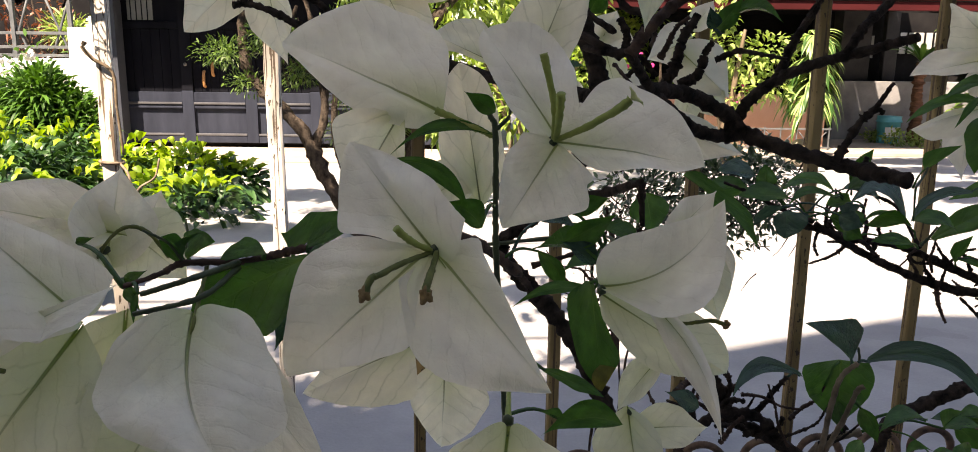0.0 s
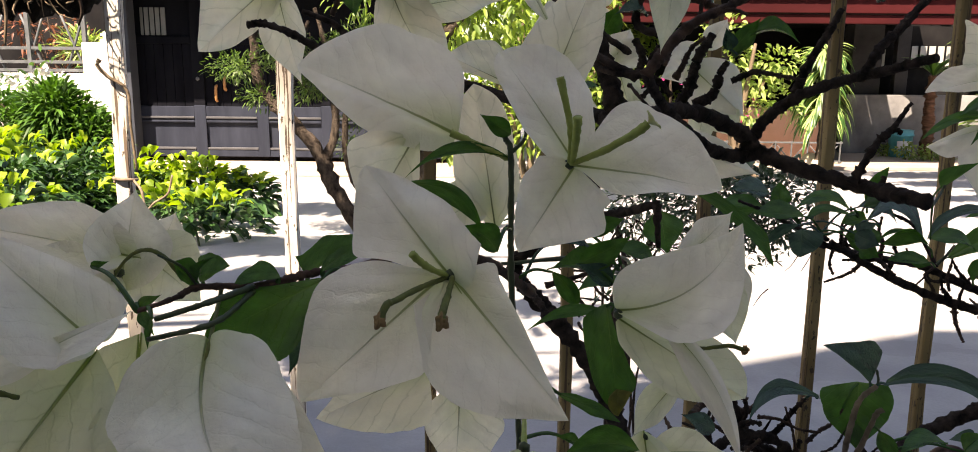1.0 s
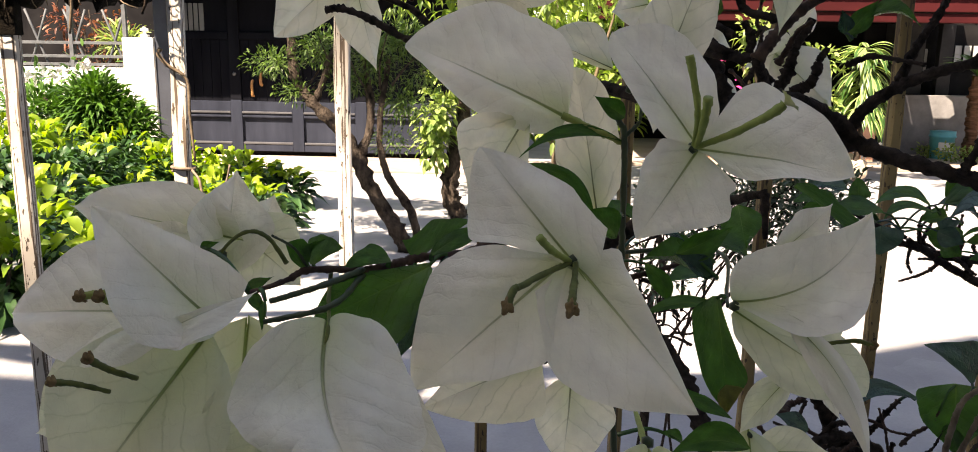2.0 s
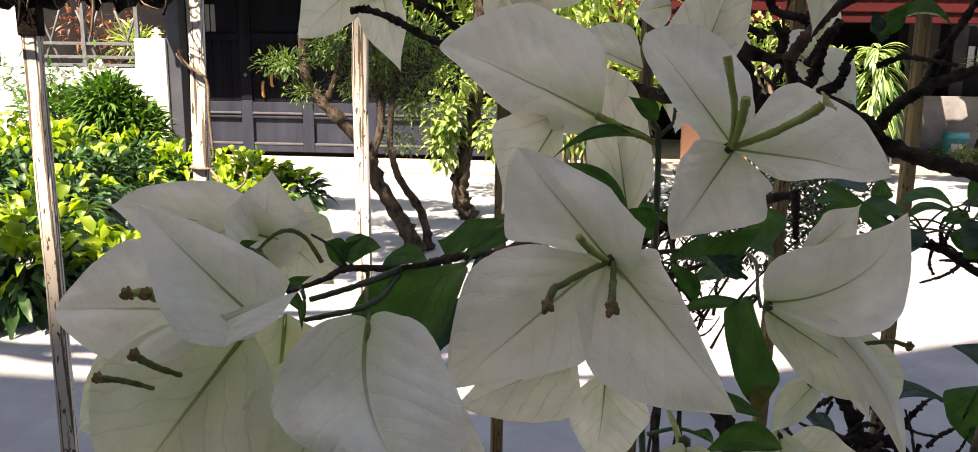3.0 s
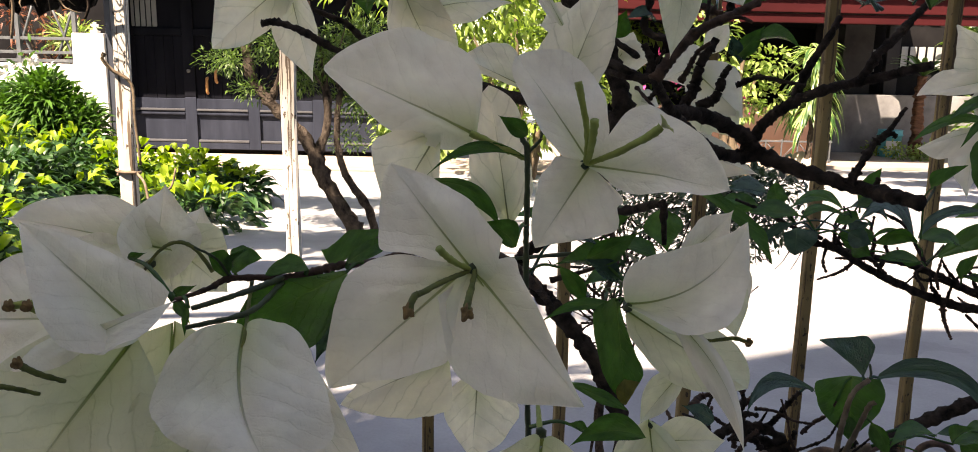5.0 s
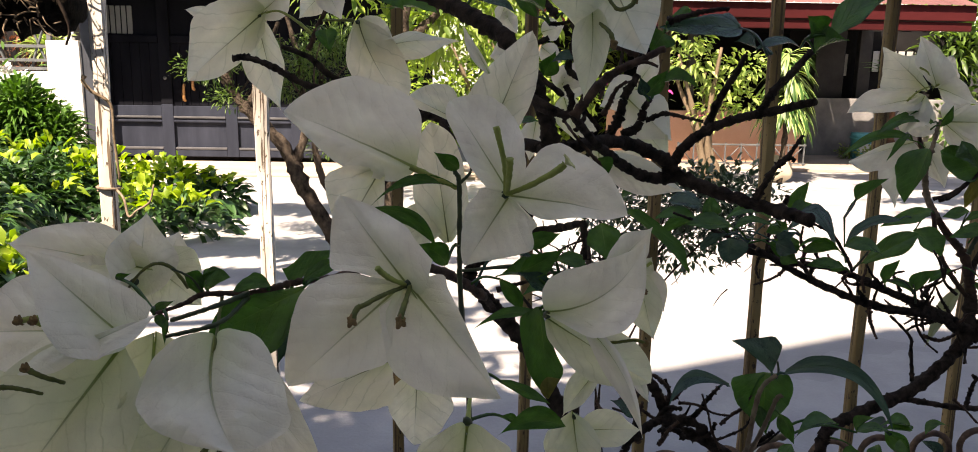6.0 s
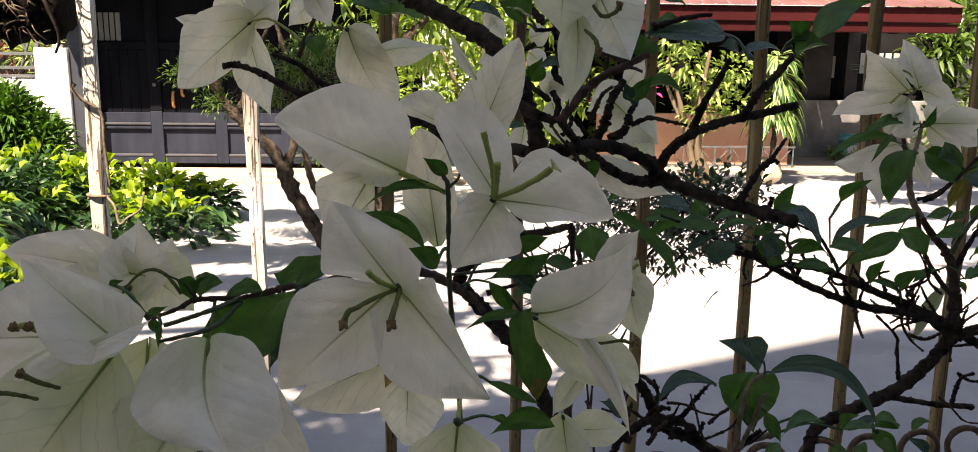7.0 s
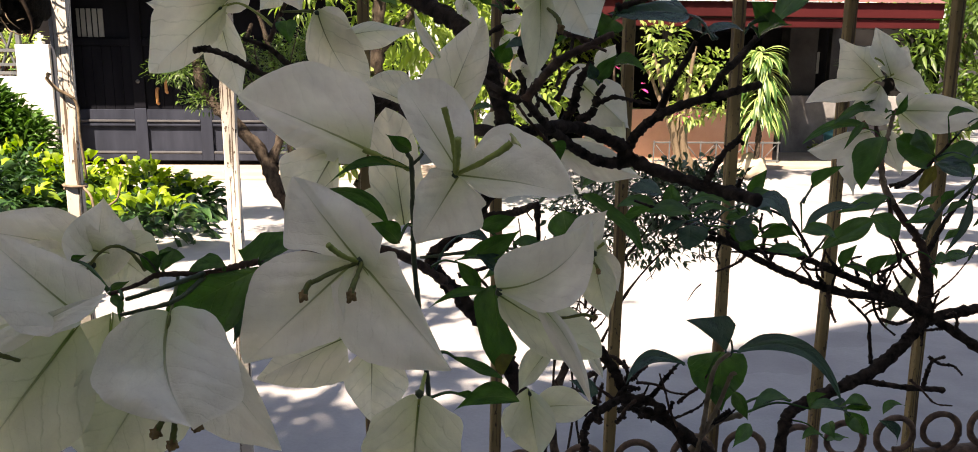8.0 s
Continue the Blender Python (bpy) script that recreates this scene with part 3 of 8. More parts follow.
house_part("low_wall", (2.1, 12.52, 0.0), (5.14, 12.65, 0.86), PEACH_WALL, label="low peach-painted wall")
house_part("window", (6.53, 14.52, 1.42), (6.69, 14.56, 1.80), PAPER, label="narrow pale window in the dark wall")
house_part("window", (7.06, 14.52, 1.50), (7.90, 14.56, 1.86), PAPER, label="barred pale window in the dark wall")
for k in range(6):
    house_part("window_bar", (7.10 + k * 0.15, 14.48, 1.50), (7.12 + k * 0.15, 14.515, 1.86), DARK, 0.002)
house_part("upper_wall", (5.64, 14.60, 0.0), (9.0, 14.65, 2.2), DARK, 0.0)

low_rail = thing("low_railing", "low dark metal railing with crossed bars", "railing", at=(4.16, 12.30, 0.05))
for z in (0.02, 0.30):
    link_mesh("rail_bar", box(bmesh.new(), (-1.0, -0.012, z), (1.0, 0.012, z + 0.025), 0.003), METAL_GREY, low_rail, smooth=False)
for k in range(9):
    link_mesh("baluster", box(bmesh.new(), (-1.0 + k * 0.245, -0.011, 0.0), (-0.98 + k * 0.245, 0.011, 0.34), 0.003), METAL_GREY, low_rail, smooth=False)
for k in range(8):
    bm = bmesh.new()
    x = -0.99 + k * 0.245
    tube(bm, [(x, 0.014, 0.03 if k % 2 else 0.31), (x + 0.245, 0.014, 0.31 if k % 2 else 0.03)], 0.008, 0.008, 6, 1)
    part("brace", bm, METAL_GREY, low_rail)

# turquoise bucket with a lid rim
bucket = thing("bucket", "turquoise plastic bucket with a pale label, on the ground", "bucket", at=(6.56, 13.4, 0.05))
bm = bmesh.new()
prof = [(0.0, 0.0), (0.155, 0.0), (0.165, 0.02), (0.185, 0.34), (0.20, 0.345), (0.20, 0.37), (0.19, 0.372), (0.188, 0.43), (0.195, 0.44), (0.0, 0.452)]
last = None
for r, z in prof:
    ring = [bm.verts.new((max(r, 0.001) * math.cos(a * math.pi / 12), max(r, 0.001) * math.sin(a * math.pi / 12), z)) for a in range(24)]
    if last:
        for k in range(24):
            bm.faces.new((last[k], last[(k + 1) % 24], ring[(k + 1) % 24], ring[k]))
    last = ring
part("body", bm, CYAN, bucket)
bm = bmesh.new()
cols = [[bm.verts.new((0.182 * math.sin(a), -0.182 * math.cos(a), z)) for z in (0.12, 0.27)] for a in [(-0.7 + 0.14 * k) for k in range(11)]]
for a, b in zip(cols, cols[1:]):
    bm.faces.new((a[0], b[0], b[1], a[1]))
part("sticker", bm, WHITE_WALL, bucket, "pale blank sticker")

# small plants along the wall beside the bucket
potted = thing("potted_palm", "young palm with a rough brown trunk before the grey wall", "palm", at=(6.98, 13.40, 0.05))
bm = bmesh.new()
tube(bm, [(0, 0, 0), (0.02, 0, 0.4), (-0.01, 0.01, 0.85), (0.0, 0, 1.32)], 0.10, 0.06, 12, 14, 0.5, 0.35, 5.0)
part("trunk", bm, PALM_BARK, potted, "ringed reddish-brown trunk")
bm = bmesh.new()
for k in range(15):
    a = k * 2.4
    o = Vector((math.cos(a), math.sin(a), 0))
    b0 = Vector((0, 0, 1.30))
    blade(bm, b0, b0 + o * (0.5 + 0.04 * (k % 4)) + Vector((0, 0, 0.35 - 0.05 * (k % 6))), 0.09, o * -0.4 + Vector((0, 0, 1)), 0.16, 0.1, 0, 0.2, 0.45, 0.9, 8, 4, k)
part("crown", bm, STRAP, potted)
for x, y, size in ((6.45, 12.95, 0.20), (6.80, 12.85, 0.17), (7.02, 13.0, 0.22), (6.32, 13.45, 0.16)):
    low_plant = thing("low_plant", "low yellow-flecked green plant on the step by the wall", "plant", "low plants on the step", at=(x, y, 0.05))
    low_rng = np.random.default_rng(int(x * 100))
    p_, o_ = clumps(low_rng, [(0, 0, size * 0.7), (size * 0.7, 0, size * 0.5)], [(size, size, size * 0.7)] * 2, [110, 70], 0.1)
    p_[:, 2] = np.maximum(p_[:, 2], 0.01)
    scatter("crown", p_, 0.075, 0.035, POTHOS, low_plant, low_rng, 0.2, 0.3, 0.2, "", o_, 0.5)
    bm = bmesh.new()
    tube(bm, [(0, 0, 0), (0.01, 0, size * 0.5), (0, 0.01, size)], 0.008, 0.004, 6, 3)
    part("stem", bm, TREE_BARK, low_plant)

stone = bmesh.new()
blob(stone, (0, 0, 0.15), 0.21, 4.0, (0.95, 0.8, 0.85), 0.35, 3)
stone = tagged(link_mesh("stone", stone, PLANTER), "pale yellowish rough stone by the road", "stone")
stone.location = (4.15, 10.8, 0.01)

# ---- tall unseen house added on the near side: its roof keeps the flowers in shade ----
canopy = thing("unseen_shade_roof", "unseen flat roof added behind the fence to shade the flowers", "roof", at=(-1.8, -3.12, 8.0))
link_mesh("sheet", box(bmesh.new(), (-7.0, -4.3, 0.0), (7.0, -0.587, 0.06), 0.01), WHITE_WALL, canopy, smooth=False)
# outline stepped to shade the yard and leave a sun slot for the bars
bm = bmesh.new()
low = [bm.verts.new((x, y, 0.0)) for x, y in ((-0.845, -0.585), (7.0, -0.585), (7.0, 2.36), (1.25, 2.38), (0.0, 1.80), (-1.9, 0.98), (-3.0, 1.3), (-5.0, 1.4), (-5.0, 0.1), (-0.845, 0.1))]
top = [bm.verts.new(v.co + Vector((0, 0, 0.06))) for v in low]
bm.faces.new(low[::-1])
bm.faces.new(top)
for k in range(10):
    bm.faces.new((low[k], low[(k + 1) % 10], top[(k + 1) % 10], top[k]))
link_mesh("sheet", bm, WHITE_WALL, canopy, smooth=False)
# unseen wall; its pale render bounces fill light onto the flowers
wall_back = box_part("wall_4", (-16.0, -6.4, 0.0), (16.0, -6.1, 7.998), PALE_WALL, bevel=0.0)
tagged(wall_back, "unseen pale grey wall added behind the fence to bounce light", "wall", kind="structure")
# side walls out of view, added to hold back part of the sky
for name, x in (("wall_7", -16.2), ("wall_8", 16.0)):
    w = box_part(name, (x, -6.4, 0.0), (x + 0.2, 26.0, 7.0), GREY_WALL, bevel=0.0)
    tagged(w, "unseen plain grey wall added to close the side and cut sky light", "wall", kind="structure")


# ---- trees and bushes of the yard ----
def limb(name, points, r0, r1, parent, material=None, seed=0.0, sides=9):
    bm = bmesh.new()
    tube(bm, points, r0, r1, sides, 10, 0.6, 0.3, seed)
    return part(name, bm, material or TREE_BARK, parent)


rng = np.random.default_rng(7)

# yellow-green hedge
hedge = thing("hedge", "yellow-green leafy hedge in full sun along the yard", "hedge", at=(-4.0, 6.8, 0))
hc, hr, hn = [], [], []
for k in range(34):
    x = rng.uniform(-2.6, 1.55)
    y = rng.uniform(-2.2, 1.7)
    if x > 0.2 and y < -0.2 or x > -0.9 and y < -1.2:
        continue
    z = rng.uniform(0.14, 0.44) - max(0, x + 0.6) * 0.11
    hc.append((x, y, z))
    r = rng.uniform(0.28, 0.44)
    hr.append((r * 1.15, r * 1.1, r * 0.85))
    hn.append(250)
hc += [(1.1, 1.2, 0.22), (1.42, 1.15, 0.15), (0.8, 1.3, 0.2), (0.3, 1.2, 0.24), (-0.4, 1.5, 0.32), (-1.2, 1.4, 0.44), (-1.9, 1.6, 0.46), (-0.3, 0.4, 0.3), (1.35, -2.1, 0.2), (1.0, -2.5, 0.22), (0.7, -1.9, 0.3), (0.55, -2.9, 0.25)]
hr += [(0.4, 0.4, 0.26), (0.35, 0.35, 0.2), (0.45, 0.4, 0.34), (0.45, 0.4, 0.36), (0.5, 0.4, 0.36), (0.5, 0.4, 0.36), (0.5, 0.4, 0.36), (0.5, 0.5, 0.4), (0.3, 0.4, 0.24), (0.3, 0.4, 0.24), (0.35, 0.4, 0.3), (0.35, 0.4, 0.3)]
hn += [300] * 12
pts, outs = clumps(rng, hc, hr, hn, 0.45)
keep = pts[:, 2] > 0.02
pts, outs = pts[keep], outs[keep]
# top leaves bright, the rest dark: the hedge's shade is partly coloured in
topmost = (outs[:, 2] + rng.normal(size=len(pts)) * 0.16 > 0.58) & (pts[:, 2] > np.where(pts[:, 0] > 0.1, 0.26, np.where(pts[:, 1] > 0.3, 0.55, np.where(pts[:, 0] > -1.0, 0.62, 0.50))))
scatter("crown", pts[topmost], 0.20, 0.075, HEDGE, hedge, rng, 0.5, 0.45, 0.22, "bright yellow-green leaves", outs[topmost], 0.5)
scatter("crown", pts[~topmost], 0.19, 0.07, HEDGE_DEEP, hedge, rng, 0.5, 0.2, 0.2, "deep green lower leaves, darkened for the hedge's shade", outs[~topmost], 0.5)
for k, c in enumerate(hc[::3]):
    limb("stem", [(c[0] * 0.95, c[1] * 0.95, 0.0), (c[0], c[1], max(0.12, c[2] * 0.6)), (c[0] + 0.05, c[1], c[2] + 0.15)], 0.016, 0.006, hedge, TREE_BARK, k, 6)

# dark strap-leaved bush in front of the pier
strap = thing("strap_leaf_bush", "dense dark-green strap-leaved bush by the white pier", "bush", at=(-5.55, 10.3, 0.03))
pts, outs = clumps(rng, [(0, 0, 0.6), (-0.4, 0.1, 0.65), (0.3, -0.1, 0.45), (-0.1, -0.1, 0.85), (-0.95, 0.1, 0.65)], [(0.45, 0.45, 0.42), (0.45, 0.45, 0.4), (0.32, 0.35, 0.36), (0.34, 0.35, 0.32), (0.45, 0.4, 0.4)], [1100, 950, 800, 800, 700], 0.3)
scatter("crown", pts, 0.26, 0.045, STRAP, strap, rng, 0.45, 0.5, 0.1, "", outs, 0.35)
limb("stem", [(0, 0, 0), (0, 0, 0.4), (-0.1, 0, 0.9)], 0.05, 0.02, strap, seed=2)
limb("stem", [(-0.3, 0.05, 0), (-0.5, 0.1, 0.4), (-0.9, 0.1, 0.9)], 0.04, 0.02, strap, seed=3)

# croton and a bright fern behind the white wall
tealpost = box_part("wall_6", (-8.30, GY + 0.04, 1.302), (-7.86, GY + 0.24, 2.4), TEAL, bevel=0.01)
tagged(tealpost, "pale teal painted post on the garden wall", "wall", kind="structure")
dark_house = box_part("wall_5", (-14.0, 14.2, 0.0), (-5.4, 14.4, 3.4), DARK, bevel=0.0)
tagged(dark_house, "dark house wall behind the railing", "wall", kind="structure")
blooms = thing("white_flower_bush", "bush of small white blooms along the garden wall", "bush", at=(-6.9, 11.5, 0))
limb("stem", [(0, 0, 0), (0.03, 0, 0.5), (-0.1, 0, 1.0)], 0.03, 0.012, blooms, seed=2, sides=6)
pts, outs = clumps(rng, [(0.0, 0, 1.1), (-0.5, 0, 1.0), (0.45, 0, 1.18), (-0.9, 0, 1.1)], [(0.35, 0.25, 0.2)] * 4, [60, 70, 40, 50], 0.4)
scatter("bloom", pts, 0.11, 0.1, WHITE_WALL, blooms, rng, 0.2, 0.2, 0.2, "small white blooms", outs, 0.6)["kind"] = "stuff"
scatter("crown", pts + rng.normal(size=pts.shape) * 0.1, 0.16, 0.05, STRAP, blooms, rng, 0.2, 0.2, 0.2, "green leaves", outs, 0.6)
croton = thing("croton", "sparse reddish croton with bare stems behind the wall", "shrub", at=(-7.0, 12.9, 0))
for k in range(6):
    a = k * 1.05
    limb("stem", [(0.05 * k, 0, 0), (0.15 * math.cos(a), 0.1 * math.sin(a), 1.2), (0.45 * math.cos(a), 0.2 * math.sin(a), 2.0 + 0.1 * k)], 0.022, 0.008, croton, seed=k, sides=6)
pts, outs = clumps(rng, [(0.2, 0, 1.9), (-0.5, 0, 2.0), (0.5, 0, 1.5), (-0.2, 0, 1.5)], [(0.4, 0.3, 0.35)] * 4, [110, 110, 80, 80], 0.2)
scatter("crown", pts, 0.16, 0.04, CROTON, croton, rng, 0.4, 0.2, 0.1, "", outs, 0.5)
fern = thing("fern", "bright yellow-green fern tuft over the railing", "fern", at=(-6.55, 12.75, 0))
limb("stem", [(0, 0, 0), (0, 0, 0.9), (0, 0, 1.55)], 0.03, 0.02, fern, seed=5, sides=6)
pts, outs = clumps(rng, [(0, 0, 1.72)], [(0.34, 0.25, 0.22)], [230], 0.1)
scatter("crown", pts, 0.28, 0.035, LIME, fern, rng, 0.3, 0.5, 0.1, "", outs, 0.4)

# feathery multi-stemmed tree
tree = thing("feathery_tree", "small multi-stemmed tree with rough bark and feathery leaves", "tree", at=(-0.96, 6.13, 0))
limb("trunk", [(0, 0, 0), (-0.15, 0.05, 0.22), (-0.36, 0.1, 0.55), (-0.5, 0.15, 0.85), (-0.78, 0.2, 1.12), (-0.95, 0.25, 1.35), (-0.98, 0.3, 1.75)], 0.062, 0.028, tree, seed=1)
limb("trunk", [(0.06, 0.1, 0), (-0.02, 0.15, 0.3), (-0.22, 0.2, 0.6), (-0.27, 0.2, 0.95), (-0.2, 0.25, 1.5)], 0.035, 0.018, tree, seed=2)
limb("branch", [(-0.42, 0.12, 0.7), (-0.34, 0.2, 1.0), (-0.4, 0.3, 1.5), (-0.5, 0.3, 1.9)], 0.035, 0.014, tree, seed=3)
limb("branch", [(-0.78, 0.2, 1.12), (-0.7, 0.2, 1.35), (-0.55, 0.3, 1.8)], 0.028, 0.012, tree, seed=4)
for k in range(9):
    a = 0.7 * k
    limb("twig", [(-0.9 + 0.09 * k, 0.25, 1.2 + 0.04 * (k % 3)), (-0.9 + 0.09 * k + 0.2 * math.cos(a), 0.25 + 0.2 * math.sin(a), 1.45), (-0.9 + 0.1 * k + 0.35 * math.cos(a), 0.25 + 0.3 * math.sin(a), 1.6 + 0.05 * (k % 4))], 0.009, 0.003, tree, seed=k, sides=5)
pts, outs = clumps(rng, [(-1.12, 0.3, 1.45), (-0.75, 0.3, 1.58), (-0.35, 0.3, 1.5), (-0.12, 0.35, 1.15), (-0.1, 0.3, 1.66), (-0.55, 0.3, 1.3), (-0.2, 0.35, 0.85), (-0.95, 0.25, 1.22), (0.1, 0.3, 1.4)],
                   [(0.26, 0.25, 0.12), (0.24, 0.25, 0.18), (0.26, 0.25, 0.22), (0.26, 0.22, 0.18), (0.28, 0.25, 0.18), (0.2, 0.2, 0.14), (0.22, 0.2, 0.13), (0.2, 0.2, 0.1), (0.22, 0.2, 0.18)],
                   [560, 900, 1100, 700, 900, 440, 240, 250, 520], 0.05)
scatter("crown", pts, 0.052, 0.014, FEATHER, tree, rng, 0.2, 0.2, 0.1, "fine feathery green leaves", outs, 0.6)

# thicker tree with a pale vine behind it
vine_tree = thing("vine_covered_tree", "rough-barked tree with a light green vine climbing it", "tree", at=(-0.70, 7.58, 0))
limb("trunk", [(0.0, 0, 0), (-0.1, 0, 0.25), (-0.06, 0, 0.6), (0.03, 0, 1.1), (0.05, 0, 1.8), (0.2, 0, 3.0)], 0.075, 0.05, vine_tree, seed=8, sides=12)
limb("branch", [(0.04, 0, 1.6), (0.5, 0.2, 2.1), (1.2, 0.3, 2.6)], 0.05, 0.02, vine_tree, seed=9)
pts, outs = clumps(rng, [(-0.22, -0.1, 1.0), (-0.25, -0.1, 0.75), (0.22, -0.05, 0.85), (-0.12, -0.1, 1.3)], [(0.2, 0.2, 0.25), (0.16, 0.16, 0.25), (0.2, 0.18, 0.25), (0.2, 0.2, 0.2)], [230, 160, 180, 120], 0.3)
scatter("vine", pts, 0.075, 0.06, POTHOS, vine_tree, rng, 0.4, -0.2, 0.15, "pale green vine leaves", outs, 0.4)
pts, outs = clumps(rng, [(0.2, 0.2, 2.6), (0.9, 0.3, 2.3), (1.3, 0.4, 2.75), (0.4, 0.4, 2.0), (-0.5, 0.4, 2.4)], [(0.7, 0.6, 0.5)] * 5, [600] * 5, 0.15)
scatter("crown", pts, 0.12, 0.05, FAR_LEAF, vine_tree, rng, 0.3, 0.1, 0.2, "", outs, 0.6)

# sunny shrubs between gate and house
shrub = thing("sunlit_shrub", "bright sunlit shrub with pale branches beside the gate", "shrub", at=(0.4, 10.2, 0))
for k in range(7):
    a = k * 0.9
    limb("branch", [(0.1 * math.cos(a), 0.1 * math.sin(a), 0), (0.3 * math.cos(a), 0.2 * math.sin(a), 0.8), (0.9 * math.cos(a), 0.4 * math.sin(a), 1.6 + 0.12 * k)], 0.035, 0.012, shrub, BARK_PALE, k, 6)
pts, outs = clumps(rng, [(0, 0, 1.5), (-0.8, 0, 1.2), (0.8, 0, 1.3), (-0.3, 0, 2.2), (0.6, 0, 2.3), (-1.0, 0.2, 1.9), (0.1, 0, 0.8)], [(0.6, 0.5, 0.45)] * 7, [380] * 7, 0.3)
scatter("crown", pts, 0.13, 0.06, FAR_LEAF, shrub, rng, 0.3, 0.2, 0.2, "", outs, 0.5)

# drooping striped plant and a paler shrub before the house
drac = thing("striped_dracaena", "drooping lime-striped dracaena before the dark house", "plant", at=(4.16, 10.7, 0.0))
drac.scale = (0.86, 0.86, 1.0)
limb("stem", [(0, 0, 0), (0.03, 0, 0.6), (0.0, 0, 1.2), (0.02, 0, 1.72)], 0.04, 0.028, drac, seed=3, sides=8)
pts, outs = [], []
for k in range(230):
    z = rng.uniform(0.85, 1.72)
    a = rng.uniform(0, 2 * math.pi)
    pts.append((0.03 * math.cos(a), 0.03 * math.sin(a), z))
bm = bmesh.new()
for k, q in enumerate(pts):
    a = rng.uniform(0, 2 * math.pi)
    ln = rng.uniform(0.45, 0.70)
    o = Vector((math.cos(a), math.sin(a), 0))
    base_ = Vector(q)
    lift = 0.25 if q[2] > 1.5 else 0.05
    tip_ = base_ + o * ln * 0.75 + Vector((0, 0, lift - ln * rng.uniform(0.35, 0.9)))
    blade(bm, base_, tip_, 0.085, o * 0.6 + Vector((0, 0, 1)), 0.20, -0.1, 0, 0, 0.4, 0.8, 7, 4, k)
part("crown", bm, LIME, drac, "lime-green striped drooping leaves")
pale = thing("pale_shrub", "light green shrub with thick pale stems before the house", "shrub", at=(3.2, 10.5, 0.0))
pale.scale = (0.88, 0.88, 0.93)
for k in range(5):
    a = k * 1.3
    limb("branch", [(0.15 * math.cos(a), 0.05, 0), (0.1 * math.cos(a) - 0.2, 0.05 * math.sin(a), 0.7), (-0.3 + 0.5 * math.cos(a), 0.2 * math.sin(a), 1.5 + 0.1 * k)], 0.055, 0.02, pale, BARK_PALE, k, 7)
pts, outs = clumps(rng, [(-0.4, 0, 1.7), (0.0, 0, 1.45), (0.35, 0, 1.65), (-0.1, 0, 1.05), (0.4, 0, 1.15), (-0.5, 0, 2.05)], [(0.35, 0.3, 0.25)] * 6, [150, 140, 130, 120, 120, 130], 0.3)
scatter("crown", pts, 0.13, 0.06, POTHOS, pale, rng, 0.3, 0.1, 0.2, "", outs, 0.5)
pink = thing("pink_bougainvillea", "pot of magenta bougainvillea under the red eaves", "shrub", at=(2.12, 10.4, 0.0))
pink.scale = (0.88, 0.88, 0.95)
limb("stem", [(0, 0, 0), (0.03, 0, 0.8), (0.0, 0, 1.6)], 0.03, 0.015, pink, seed=4, sides=6)
pts, outs = clumps(rng, [(0, 0, 1.55), (0.3, 0, 1.3), (-0.3, 0, 1.35), (1.1, 0, 0.95)], [(0.3, 0.3, 0.2)] * 4, [9, 5, 6, 6], 0.2)
scatter("crown", pts, 0.09, 0.07, PINK, pink, rng, 0.2, 0.1, 0.2, "magenta bracts", outs, 0.6)
scatter("crown", pts + rng.normal(size=pts.shape) * 0.08, 0.1, 0.05, HEDGE_DEEP, pink, rng, 0.2, 0.1, 0.2, "green leaves", outs, 0.6)

# small-leaved bush standing in the yard behind the fence
boxy = thing("small_leaved_bush", "airy small-leaved dark bush with bare lower twigs", "bush", at=(0.66, 2.5, 0.0))
for k in range(10):
    a = 2.4 * k
    r = 0.06 + 0.018 * k
    rise = [(-0.25 + 0.09 * math.cos(a), 0.08 * math.sin(a), 0), (-0.27 + 0.08 * math.cos(a + 0.9), 0.3 * r * math.sin(a), 0.35), (-0.22 + 0.5 * r * math.cos(a), r * math.sin(a), 0.62 + 0.02 * (k % 5)), (-0.16 + 0.7 * r * math.cos(a + 0.6), r * math.sin(a), 0.82 + 0.02 * (k % 5)), (0.05 + 1.1 * r * math.cos(a), 1.0 * r * math.sin(a), 1.06 + 0.03 * (k % 4))]
    # only a few stems reach the ground; the others fork from them
    limb("twig", rise if k in (0, 4, 7) else rise[2:], 0.005, 0.0015, boxy, BARK, k, 5)
for k in range(46):
    # crooked twigs that cross one another
    p = Vector((-0.27 + rng.normal() * 0.09, rng.normal() * 0.12, rng.uniform(0.62, 1.0)))
    way = Vector((rng.normal() * 0.8, rng.normal() * 0.3, rng.uniform(-0.2, 1.0))).normalized()
    line = [p]
    for _ in range(4):
        way = (way + Vector((rng.normal() * 0.55, rng.normal() * 0.2, rng.normal() * 0.45))).normalized()
        line.append(line[-1] + way * rng.uniform(0.025, 0.045))
    if max(q.x for q in line) < -0.10:
        limb("twig", line, rng.uniform(0.0022, 0.0055), 0.0014, boxy, BARK, k, 5)
for k in range(60):
    p = Vector((rng.uniform(-0.3, 0.30), rng.normal() * 0.1, rng.uniform(0.87, 1.15)))
    q = p + Vector((rng.normal() * 0.09, rng.normal() * 0.04, rng.normal() * 0.05))
    limb("twig", [p, (p + q) / 2 + Vector((0, 0, rng.normal() * 0.012)), q], 0.0018, 0.0009, boxy, BARK, k, 4)
